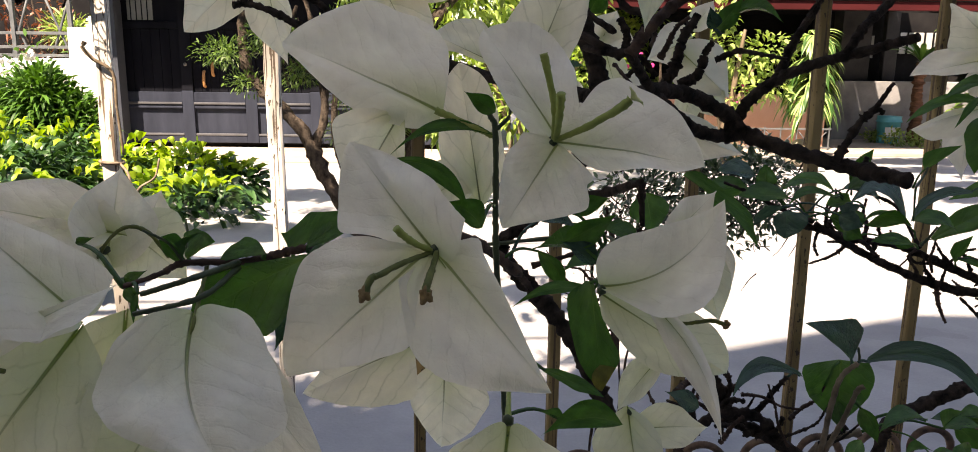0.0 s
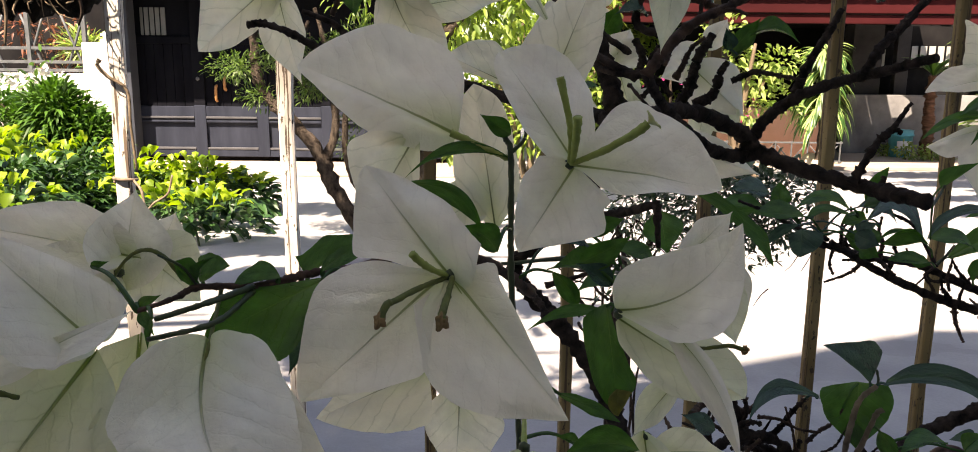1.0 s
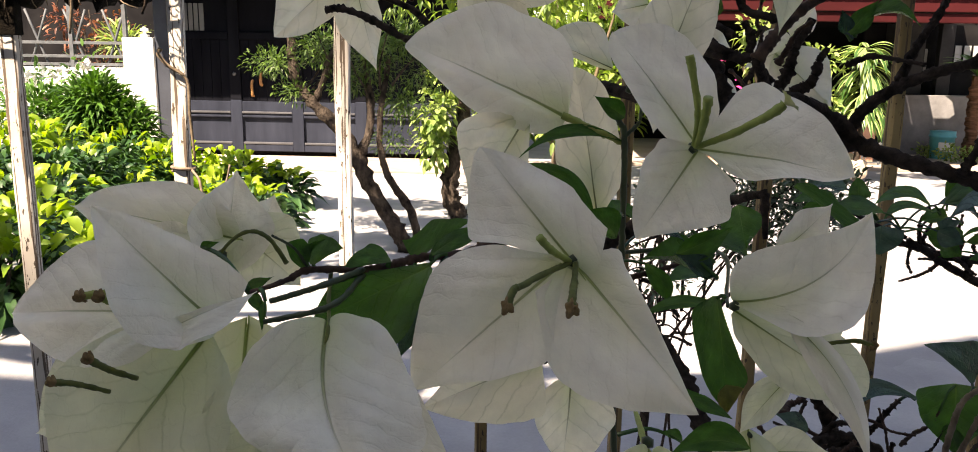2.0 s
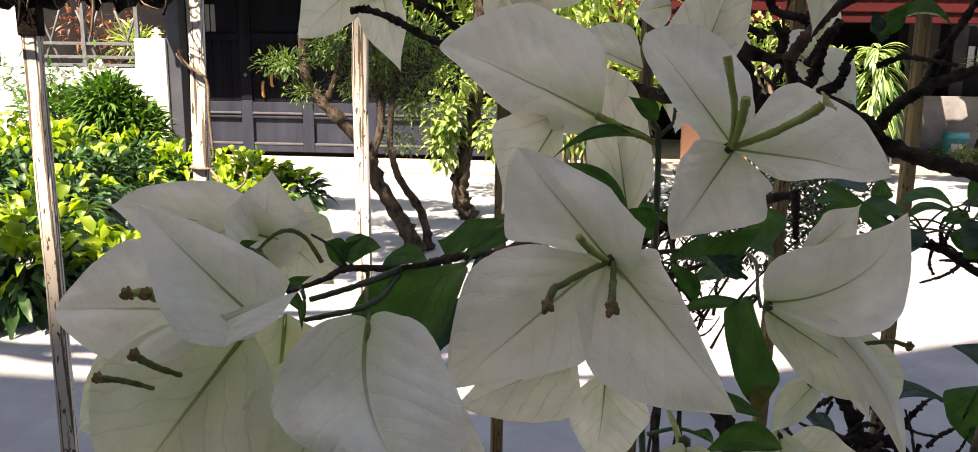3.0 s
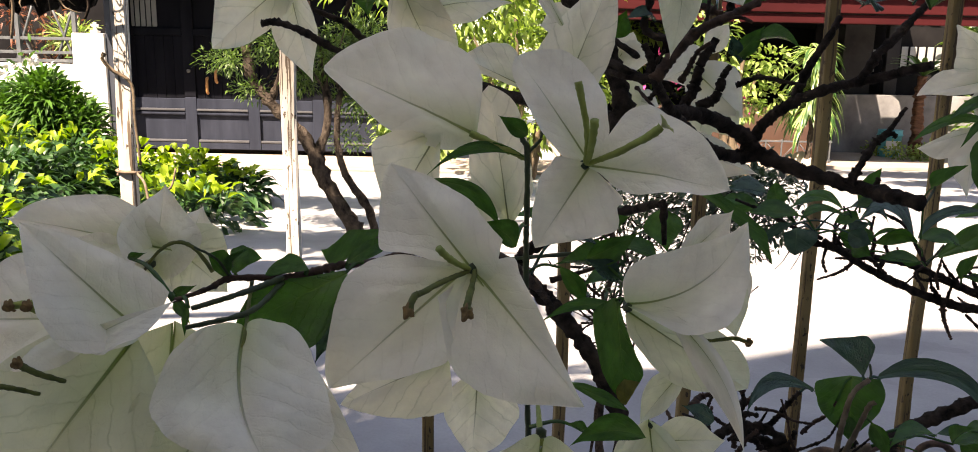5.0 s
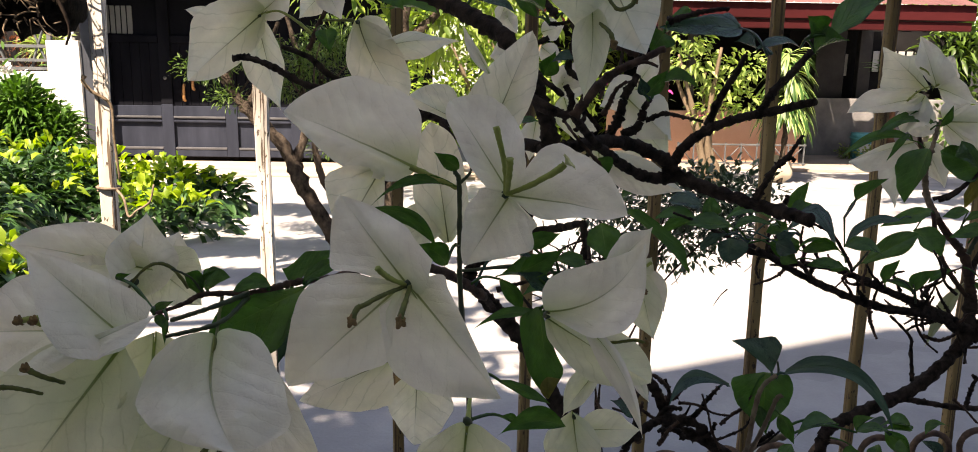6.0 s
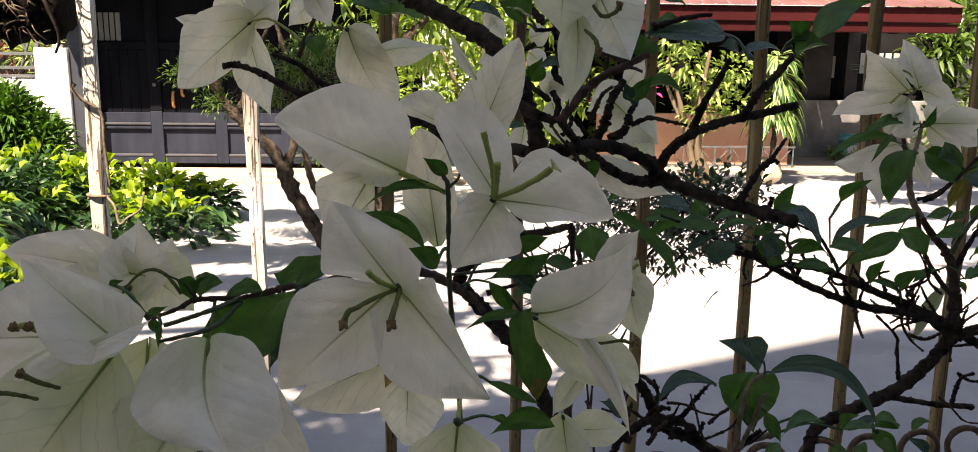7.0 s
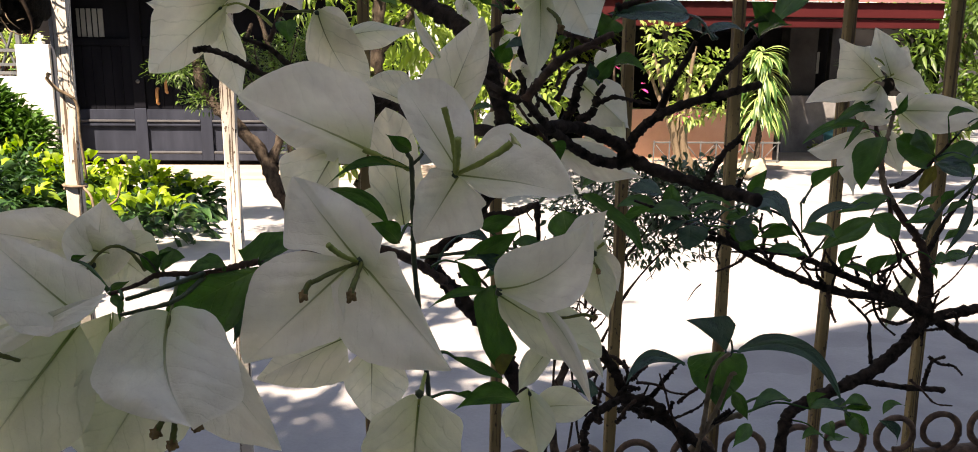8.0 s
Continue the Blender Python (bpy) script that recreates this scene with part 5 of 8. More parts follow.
f = flower((-0.0132, 0.2580, 1.4561), [("green", 0.0012, [(-0.0005, 0.2520, 1.4518), (-0.0046, 0.2507, 1.4539), (-0.0109, 0.2514, 1.4565), (-0.0182, 0.2514, 1.4597)])])
petal(f, (-0.0169, 0.2576, 1.4582), (-0.0631, 0.2538, 1.4788), (0.31, -0.82, 0.47), (0.03, 0.13, 0.201, 0.233, 0.215, 0.156, 0.075), (0.03, 0.332, 0.49, 0.542, 0.482, 0.377, 0.21), folds=(-0.08, -0.12))
petal(f, (-0.0288, 0.2525, 1.4592), (-0.0443, 0.2459, 1.4315), (0.38, -0.92, 0.1), (0.03, 0.081, 0.158, 0.24, 0.29, 0.25, 0.152), (0.03, 0.194, 0.39, 0.497, 0.405, 0.227, 0.097), material=BRACT_VEIN)
petal(f, (-0.0051, 0.2777, 1.4262), (-0.0131, 0.2921, 1.4729), (0.11, -0.9, 0.4), (0.03, 0.092, 0.184, 0.227, 0.209, 0.169, 0.113), (0.03, 0.098, 0.201, 0.204, 0.202, 0.196, 0.147), material=BRACT_VEIN)
bract(f, (-0.0083, 0.2848, 1.4364), (-0.0282, 0.2774, 1.4237), 0.0174, (-0.03, -0.85, 0.53), material=BRACT_OLD, cup=0.1)

# bracts hanging below the front flower
f = flower((-0.0216, 0.2248, 1.3969), [])
petal(f, (-0.0228, 0.2239, 1.3968), (-0.0546, 0.2259, 1.3809), (-0.24, -0.9, 0.37), (0.03, 0.348, 0.384, 0.359, 0.291, 0.191, 0.091), (0.03, 0.141, 0.115, 0.093, 0.112, 0.131, 0.058), material=BRACT_VEIN)
petal(f, (-0.0144, 0.2286, 1.3913), (-0.0156, 0.2319, 1.3618), (0.29, -0.96, -0.05), (0.03, 0.149, 0.327, 0.414, 0.43, 0.372, 0.244), (0.03, 0.182, 0.322, 0.35, 0.284, 0.186, 0.086), material=BRACT_VEIN)
f = flower((0.0034, 0.2044, 1.3839), [("green", 0.0010, [(0.0044, 0.2354, 1.3786), (0.0039, 0.2207, 1.3802), (0.0035, 0.2039, 1.3811)])])
petal(f, (0.0032, 0.2003, 1.3811), (0.0002, 0.1999, 1.3480), (-0.03, -1, 0.06), (0.298, 0.428, 0.455, 0.454, 0.441, 0.34, 0.212), (0.285, 0.408, 0.453, 0.502, 0.507, 0.436, 0.279), material=BRACT_OLD, heart=0.14, folds=(-0.15, -0.15))

# nodding flower beside the yellowing leaf
f = flower((0.0317, 0.2424, 1.4076), [("dry", 0.0007, [(0.0500, 0.2436, 1.3976), (0.0560, 0.2380, 1.3990), (0.0616, 0.2319, 1.4021), (0.0654, 0.2289, 1.4019)])])
petal(f, (0.0314, 0.2427, 1.4089), (0.0654, 0.2393, 1.4360), (-0.3, -0.85, 0.42), (0.03, 0.19, 0.294, 0.32, 0.261, 0.168, 0.07), (0.03, 0.13, 0.283, 0.338, 0.355, 0.253, 0.126), sway=0.171, folds=(-0.1, 0.2))
petal(f, (0.0319, 0.2440, 1.4061), (0.0712, 0.2435, 1.3813), (0.02, -1, 0.04), (0.03, 0.088, 0.158, 0.21, 0.231, 0.216, 0.135), (0.03, 0.123, 0.164, 0.217, 0.231, 0.174, 0.087), material=BRACT_OLD, folds=(0.1, -0.1))
bract(f, (0.0454, 0.2341, 1.4056), (0.0636, 0.2192, 1.3713), 0.0089, (-0.57, -0.82, 0.04), cup=0.25, bend=0.05, sway=-0.13)

# flowers behind it
f = flower((0.0786, 0.3068, 1.4072), [("dry", 0.0008, [(0.0765, 0.2988, 1.4058), (0.0776, 0.2947, 1.4047), (0.0783, 0.2923, 1.4026)]), ("green", 0.0008, [(0.0785, 0.2979, 1.4117), (0.0805, 0.2945, 1.4147)])])
bract(f, (0.0789, 0.3083, 1.4054), (0.0862, 0.3052, 1.3761), 0.0163, (-0.32, -0.95, 0.01), material=BRACT_OLD)
bract(f, (0.0817, 0.3122, 1.4058), (0.0913, 0.3103, 1.3881), 0.0133, (0.05, -0.99, 0.13))
bract(f, (0.0684, 0.3241, 1.4051), (0.0889, 0.3307, 1.4230), 0.0179, (0.21, -0.97, 0.12))
bract(f, (0.0796, 0.3104, 1.4062), (0.0847, 0.3116, 1.4132), 0.0079, (-0.04, -0.98, 0.18), material=BRACT_OLD)
f = flower((0.0514, 0.2578, 1.3792), [])
bract(f, (0.0534, 0.2579, 1.3802), (0.0409, 0.2610, 1.3600), 0.0107, (-0.6, -0.76, 0.24), material=BRACT_OLD, cup=0.2)
bract(f, (0.0744, 0.2846, 1.3687), (0.0803, 0.2821, 1.3569), 0.0050, (-0.25, -0.97, 0.07))
f = flower((0.0473, 0.2689, 1.3564), [])
bract(f, (0.0464, 0.2689, 1.3564), (0.0510, 0.2653, 1.3285), 0.0212, (-0.25, -0.97, 0.08), material=BRACT_OLD, cup=0.2)
bract(f, (0.0501, 0.2695, 1.3500), (0.0766, 0.2776, 1.3466), 0.0165, (0.29, -0.72, 0.63), material=BRACT_OLD)
bract(f, (0.0441, 0.2732, 1.3483), (0.0372, 0.2745, 1.3336), 0.0123, (-0.46, -0.88, 0.13), material=BRACT_OLD)

# large near flower at the end of the side shoot
f = flower((-0.0756, 0.2113, 1.4032), [("dry", 0.0011, [(-0.0721, 0.1875, 1.3892), (-0.0725, 0.1836, 1.3853), (-0.0740, 0.1818, 1.3820)]), ("dry", 0.0011, [(-0.0697, 0.1885, 1.3888), (-0.0688, 0.1830, 1.3834), (-0.0691, 0.1810, 1.3786)]), ("dry", 0.0011, [(-0.0667, 0.1884, 1.3888), (-0.0644, 0.1834, 1.3862), (-0.0617, 0.1819, 1.3840)])])
petal(f, (-0.0723, 0.1963, 1.4143), (-0.0600, 0.1728, 1.3874), (0.13, -0.73, 0.68), (0.25, 0.36, 0.43, 0.50, 0.53, 0.508, 0.41), (0.34, 0.43, 0.51, 0.554, 0.50, 0.36, 0.2), heart=0.04, sway=0.110, folds=(-0.18, -0.28), cup=0.02)
petal(f, (-0.0730, 0.2059, 1.4093), (-0.0404, 0.1968, 1.3682), (0.1, -0.95, 0.28), (0.03, 0.14, 0.151, 0.151, 0.129, 0.093, 0.047), (0.03, 0.183, 0.232, 0.292, 0.269, 0.21, 0.09))
bract(f, (-0.0792, 0.2125, 1.3974), (-0.1030, 0.2014, 1.3590), 0.0374, (0.18, -0.97, 0.16), material=BRACT_OLD, cup=0.1)

# cupped flower next to it
f = flower((-0.1008, 0.1989, 1.4139), [("pale", 0.0009, [(-0.1081, 0.1914, 1.4209), (-0.1146, 0.1832, 1.4243), (-0.1215, 0.1800, 1.4241)]), ("pale", 0.0009, [(-0.1081, 0.1907, 1.4177), (-0.1127, 0.1826, 1.4216), (-0.1172, 0.1798, 1.4242)]), ("dry", 0.0009, [(-0.1134, 0.1859, 1.4036), (-0.1163, 0.1800, 1.4079), (-0.1200, 0.1785, 1.4108)]), ("dry", 0.0008, [(-0.1209, 0.1876, 1.3994), (-0.1246, 0.1817, 1.4035), (-0.1295, 0.1799, 1.4046)])])
petal(f, (-0.0967, 0.1881, 1.4174), (-0.1211, 0.1866, 1.4427), (0.25, -0.78, 0.56), (0.268, 0.343, 0.398, 0.398, 0.316, 0.2, 0.092), (0.32, 0.33, 0.323, 0.285, 0.231, 0.159, 0.077), heart=0.09, folds=(0.35, -0.15), bend=-0.05)
petal(f, (-0.1094, 0.1843, 1.4134), (-0.0838, 0.1823, 1.4257), (0.15, -0.6, 0.78), (0.03, 0.037, 0.048, 0.043, 0.031, 0.019, 0.008), (0.03, 0.092, 0.179, 0.274, 0.276, 0.278, 0.191), folds=(0.1, -0.1), cup=0.1)
petal(f, (-0.1107, 0.2037, 1.4133), (-0.1543, 0.2054, 1.4111), (-0.08, -0.77, 0.64), (0.03, 0.208, 0.33, 0.359, 0.31, 0.231, 0.114), (0.03, 0.136, 0.296, 0.416, 0.408, 0.287, 0.197))
bract(f, (-0.1064, 0.2043, 1.4057), (-0.1377, 0.1949, 1.3631), 0.0425, (0.14, -0.98, 0.11), material=BRACT_OLD, cup=0.08)
bract(f, (-0.1006, 0.2197, 1.4035), (-0.1059, 0.2124, 1.3528), 0.0408, (0.42, -0.9, 0.09), material=BRACT_OLD, cup=0.08)
bract(f, (-0.1238, 0.2124, 1.3975), (-0.1542, 0.2095, 1.3771), 0.0282, (0.04, -1, 0.08), material=BRACT_OLD, cup=0.08)
bract(f, (-0.1122, 0.2190, 1.3746), (-0.1248, 0.2166, 1.3599), 0.0138, (0.1, -0.99, 0.07), material=BRACT)

# pale flower behind the cupped one
f = flower((-0.1144, 0.2406, 1.4189), [("dark", 0.0007, [(-0.1173, 0.2402, 1.4157), (-0.1094, 0.2348, 1.4242), (-0.1032, 0.2330, 1.4276), (-0.0986, 0.2347, 1.4254), (-0.0954, 0.2397, 1.4173)])])
bract(f, (-0.1130, 0.2436, 1.4231), (-0.1642, 0.2513, 1.4300), 0.0241, (-0.06, -0.84, 0.54), cup=0.1, bend=0.05)
bract(f, (-0.1153, 0.2422, 1.4147), (-0.1141, 0.2539, 1.4413), 0.0237, (0.53, -0.78, 0.33), cup=0.14)
bract(f, (-0.1135, 0.2505, 1.4237), (-0.0942, 0.2490, 1.4080), 0.0253, (0.32, -0.83, 0.47), material=BRACT_OLD, cup=0.16, b=1.16)
bract(f, (-0.1176, 0.2392, 1.4105), (-0.1490, 0.2466, 1.4200), 0.0248, (-0.07, -0.89, 0.46), cup=0.1)
bract(f, (-0.1102, 0.2563, 1.4198), (-0.1050, 0.2610, 1.4332), 0.0153, (0.48, -0.87, 0.11))

# flower at the tip of the upper bare twig
f = flower((-0.1160, 0.4320, 1.5209), [("green", 0.0009, [(-0.1159, 0.4322, 1.5216), (-0.1049, 0.4302, 1.5236), (-0.0932, 0.4266, 1.5174), (-0.0850, 0.4240, 1.5107)])])
petal(f, (-0.1142, 0.4323, 1.5222), (-0.1574, 0.4304, 1.4846), (0, -1, 0.05), (0.03, 0.135, 0.19, 0.21, 0.217, 0.192, 0.103), (0.226, 0.28, 0.337, 0.375, 0.366, 0.247, 0.115), material=BRACT_VEIN, heart=0.06)
bract(f, (-0.1181, 0.4373, 1.5169), (-0.1060, 0.4315, 1.4688), 0.0235, (0.03, -0.99, 0.12), material=BRACT_VEIN, cup=0.08, skew=0.2, a=0.45)
bract(f, (-0.1162, 0.4398, 1.5206), (-0.1294, 0.4478, 1.5489), 0.0331, (0.09, -0.95, 0.31), material=BRACT_VEIN)
bract(f, (-0.1169, 0.4363, 1.5224), (-0.0997, 0.4407, 1.5382), 0.0197, (0.27, -0.96, -0.03))
bract(f, (-0.1431, 0.4407, 1.5203), (-0.1610, 0.4421, 1.5244), 0.0085, (-0.07, -1, 0.03))
f = flower((-0.0796, 0.4238, 1.5356), [])
bract(f, (-0.0793, 0.4253, 1.5338), (-0.0924, 0.4230, 1.5193), 0.0146, (0.21, -0.98, -0.04), material=BRACT_VEIN)
bract(f, (-0.0789, 0.4243, 1.5386), (-0.0677, 0.4199, 1.5181), 0.0165, (0.02, -0.98, 0.21))

# veined flower hanging from the arching branch
f = flower((-0.0553, 0.3895, 1.5162), [("dark", 0.0009, [(-0.0743, 0.3953, 1.5172), (-0.0640, 0.3920, 1.5174), (-0.0572, 0.3898, 1.5173)])])
petal(f, (-0.0554, 0.3899, 1.5180), (-0.0306, 0.3807, 1.4751), (0.01, -0.98, 0.21), (0.03, 0.099, 0.204, 0.265, 0.288, 0.249, 0.161), (0.03, 0.097, 0.189, 0.257, 0.267, 0.224, 0.096), material=BRACT_VEIN, sway=0.062)
bract(f, (-0.0545, 0.3935, 1.5163), (-0.0354, 0.3937, 1.5005), 0.0193, (-0.12, -0.98, -0.17), material=BRACT)
bract(f, (-0.0432, 0.3888, 1.5042), (-0.0037, 0.3861, 1.5077), 0.0158, (-0.01, -0.85, -0.53), material=BRACT_VEIN, cup=0.2, bend=-0.1)

# flower at the top of the main branch
f = flower((0.0549, 0.2799, 1.5221), [("dry", 0.0010, [(0.0531, 0.2761, 1.5232), (0.0569, 0.2692, 1.5170), (0.0614, 0.2677, 1.5181), (0.0632, 0.2682, 1.5209)]), ("dry", 0.0010, [(0.0495, 0.2744, 1.5133), (0.0539, 0.2678, 1.5089), (0.0555, 0.2652, 1.5043)])])
bract(f, (0.0436, 0.2790, 1.5325), (0.0416, 0.2718, 1.5108), 0.0263, (-0.1, -0.94, 0.32), material=BRACT_OLD, cup=0.1, b=0.99)
bract(f, (0.0551, 0.2831, 1.5308), (0.0702, 0.2784, 1.5009), 0.0291, (-0.23, -0.97, 0.03), material=BRACT_VEIN, cup=0.08, b=0.99)
bract(f, (0.0482, 0.2742, 1.5165), (0.0457, 0.2710, 1.4832), 0.0141, (-0.38, -0.92, 0.11), material=BRACT_OLD, cup=0.2, sway=-0.06)

# scattered flowers among the bare wood
f = flower((0.0914, 0.4308, 1.4766), [])
bract(f, (0.0932, 0.4311, 1.4784), (0.1191, 0.4257, 1.4547), 0.0281, (-0.18, -0.98, 0.03))
bract(f, (0.0996, 0.4332, 1.4656), (0.1188, 0.4282, 1.4435), 0.0203, (-0.19, -0.98, 0.05), material=BRACT_OLD)
bract(f, (0.0996, 0.4367, 1.4836), (0.0776, 0.4354, 1.4733), 0.0237, (-0, -0.99, 0.12))
bract(f, (0.1023, 0.4424, 1.4890), (0.1130, 0.4449, 1.5037), 0.0123, (-0.07, -0.98, 0.21))
f = flower((0.0824, 0.4247, 1.4436), [])
bract(f, (0.0806, 0.4248, 1.4436), (0.1272, 0.4198, 1.4262), 0.0211, (-0.14, -0.99, -0.09), material=BRACT, cup=0.16)
bract(f, (0.0832, 0.4297, 1.4445), (0.1189, 0.4256, 1.4297), 0.0169, (-0.08, -0.99, 0.07), material=BRACT_VEIN)
bract(f, (0.0776, 0.4304, 1.4474), (0.0796, 0.4257, 1.4235), 0.0203, (-0.16, -0.97, 0.17))
f = flower((0.0589, 0.4537, 1.4902), [])
bract(f, (0.0562, 0.4524, 1.4828), (0.0645, 0.4552, 1.4985), 0.0181, (-0.03, -0.98, 0.18))
bract(f, (0.0562, 0.4531, 1.4865), (0.0744, 0.4518, 1.4830), 0.0174, (-0.07, -1, 0.01))
bract(f, (0.0600, 0.4607, 1.4769), (0.0678, 0.4553, 1.4505), 0.0178, (-0.15, -0.98, 0.15), material=BRACT_OLD)
bract(f, (0.0463, 0.4688, 1.5165), (0.0594, 0.4692, 1.5204), 0.0142, (0.02, -1, -0.01))
bract(f, (0.0463, 0.4670, 1.5070), (0.0579, 0.4647, 1.4977), 0.0128, (-0.16, -0.99, 0.03))
bract(f, (0.0235, 0.4814, 1.5282), (0.0314, 0.4786, 1.5148), 0.0102, (-0.15, -0.98, 0.12))
bract(f, (0.0235, 0.4822, 1.5321), (0.0188, 0.4801, 1.5205), 0.0102, (0.05, -0.99, 0.15))
bract(f, (0.0441, 0.4772, 1.4602), (0.0402, 0.4727, 1.4367), 0.0169, (-0.06, -0.98, 0.19))
bract(f, (0.0318, 0.4671, 1.5050), (0.0136, 0.4669, 1.5010), 0.0212, (0.01, -1, -0.01), material=BRACT)
bract(f, (0.0678, 0.4575, 1.4619), (0.0813, 0.4563, 1.4582), 0.0142, (-0.07, -1, 0.05))
bract(f, (0.1074, 0.4570, 1.4660), (0.1006, 0.4495, 1.4261), 0.0142, (-0.18, -0.96, 0.21), material=BRACT_OLD)

# flower cluster on the long shoot
f = flower((0.3924, 0.6494, 1.4844), [("green", 0.0009, [(0.3905, 0.6444, 1.4855), (0.3827, 0.6392, 1.4959), (0.3746, 0.6371, 1.4999)]), ("green", 0.0009, [(0.3884, 0.6443, 1.4845), (0.3748, 0.6365, 1.4803), (0.3642, 0.6321, 1.4727)]), ("green", 0.0009, [(0.3911, 0.6440, 1.4834), (0.3933, 0.6392, 1.4866)])])
petal(f, (0.3931, 0.6428, 1.4843), (0.3770, 0.6464, 1.5256), (-0.02, -1, 0.07), (0.03, 0.095, 0.193, 0.257, 0.287, 0.198, 0.091), (0.03, 0.343, 0.355, 0.345, 0.276, 0.207, 0.1))
bract(f, (0.3951, 0.6496, 1.4854), (0.4160, 0.6624, 1.5110), 0.0252, (-0.04, -0.88, 0.47), cup=0.1)
petal(f, (0.3883, 0.6467, 1.4810), (0.3531, 0.6597, 1.5164), (-0.06, -0.96, 0.27), (0.03, 0.116, 0.245, 0.417, 0.576, 0.359, 0.123), (0.03, 0.048, 0.075, 0.114, 0.179, 0.109, 0.043), material=BRACT_VEIN)
petal(f, (0.3872, 0.6455, 1.4751), (0.3231, 0.6502, 1.4607), (-0.22, -0.79, 0.58), (0.03, 0.097, 0.191, 0.167, 0.131, 0.082, 0.035), (0.03, 0.074, 0.14, 0.228, 0.246, 0.204, 0.109))
petal(f, (0.3936, 0.6404, 1.4833), (0.4239, 0.6332, 1.4704), (-0.06, -0.92, 0.39), (0.03, 0.191, 0.433, 0.4, 0.333, 0.216, 0.093), (0.03, 0.121, 0.258, 0.335, 0.251, 0.157, 0.067))
petal(f, (0.3840, 0.6417, 1.4768), (0.3636, 0.6342, 1.4446), (-0.15, -0.86, 0.49), (0.03, 0.134, 0.272, 0.305, 0.342, 0.215, 0.092), (0.03, 0.084, 0.165, 0.273, 0.296, 0.278, 0.135))
bract(f, (0.3879, 0.6593, 1.4905), (0.3601, 0.6634, 1.4956), 0.0340, (-0.06, -0.91, 0.41))
f = flower((0.4076, 0.6541, 1.4554), [])
petal(f, (0.4078, 0.6426, 1.4550), (0.4720, 0.6327, 1.4533), (-0.13, -0.86, 0.5), (0.03, 0.099, 0.198, 0.233, 0.227, 0.17, 0.079), (0.03, 0.114, 0.229, 0.325, 0.326, 0.262, 0.15))
bract(f, (0.4132, 0.6553, 1.4521), (0.4417, 0.6491, 1.4245), 0.0308, (-0, -0.98, 0.22))
bract(f, (0.4133, 0.6587, 1.4584), (0.4362, 0.6606, 1.4721), 0.0228, (-0.35, -0.67, 0.65))
f = flower((0.3822, 0.6513, 1.4369), [])
petal(f, (0.3786, 0.6407, 1.4377), (0.3247, 0.6419, 1.4200), (-0.17, -0.76, 0.63), (0.03, 0.094, 0.191, 0.289, 0.34, 0.295, 0.227), (0.03, 0.045, 0.067, 0.072, 0.061, 0.039, 0.017))
bract(f, (0.3817, 0.6571, 1.4336), (0.3720, 0.6471, 1.3802), 0.0366, (-0.81, -0.53, 0.24))
bract(f, (0.3970, 0.6566, 1.4338), (0.4148, 0.6491, 1.3979), 0.0264, (-0.02, -0.98, 0.19))
bract(f, (0.3799, 0.6619, 1.4579), (0.4101, 0.6583, 1.4447), 0.0287, (0.03, -0.94, 0.34))

# leaves
foil((0.0802, 0.3502, 1.4269), (0.1099, 0.3396, 1.3982), (0, -0.7, 0.7), (0.03, 0.114, 0.118, 0.128, 0.141, 0.154, 0.065), (0.03, 0.028, 0.024, 0.02, 0.014, 0.009, 0.004), bend=0.08)
leaf((-0.0005, 0.2516, 1.4593), (-0.0099, 0.2494, 1.4655), 0.0056, (0.23, -0.97, -0.01))
leaf((-0.0009, 0.2503, 1.4526), (-0.0316, 0.2446, 1.4465), 0.0045, (0.01, -0.77, 0.63), sway=0.16)
foil((-0.0338, 0.2424, 1.4448), (-0.0086, 0.2448, 1.4325), (0.09, -0.99, -0.08), (0.03, 0.04, 0.055, 0.075, 0.087, 0.08, 0.049), (0.03, 0.067, 0.122, 0.142, 0.119, 0.096, 0.055), sway=-0.213, stalk=(-0.0343, 0.2431, 1.4237))
foil((-0.0578, 0.2354, 1.4203), (-0.0426, 0.2390, 1.4310), (0, -0.85, 0.5), (0.341, 0.301, 0.289, 0.298, 0.308, 0.205, 0.113), (0.03, 0.028, 0.024, 0.02, 0.014, 0.009, 0.004), heart=0.03, cup=0.1, stalk=(-0.0578, 0.2341, 1.4189))
foil((-0.0530, 0.2316, 1.4227), (-0.0403, 0.2288, 1.4314), (0, -0.8, 0.6), (0.03, 0.081, 0.136, 0.148, 0.158, 0.103, 0.054), (0.03, 0.058, 0.099, 0.151, 0.206, 0.226, 0.181), stalk=(-0.0532, 0.2333, 1.4209))
foil((-0.0531, 0.2313, 1.4197), (-0.0828, 0.2197, 1.4060), (0.21, -0.94, 0.28), (0.03, 0.101, 0.207, 0.342, 0.407, 0.308, 0.162), (0.03, 0.054, 0.091, 0.14, 0.196, 0.208, 0.125), folds=(0.1, 0.1), stalk=(-0.0494, 0.2411, 1.4206))
leaf((-0.0529, 0.2290, 1.4114), (-0.0610, 0.2224, 1.3952), 0.0086, (-0.13, -0.9, 0.42), material=LEAF_BLUE, stalk=(-0.0494, 0.2411, 1.4206))
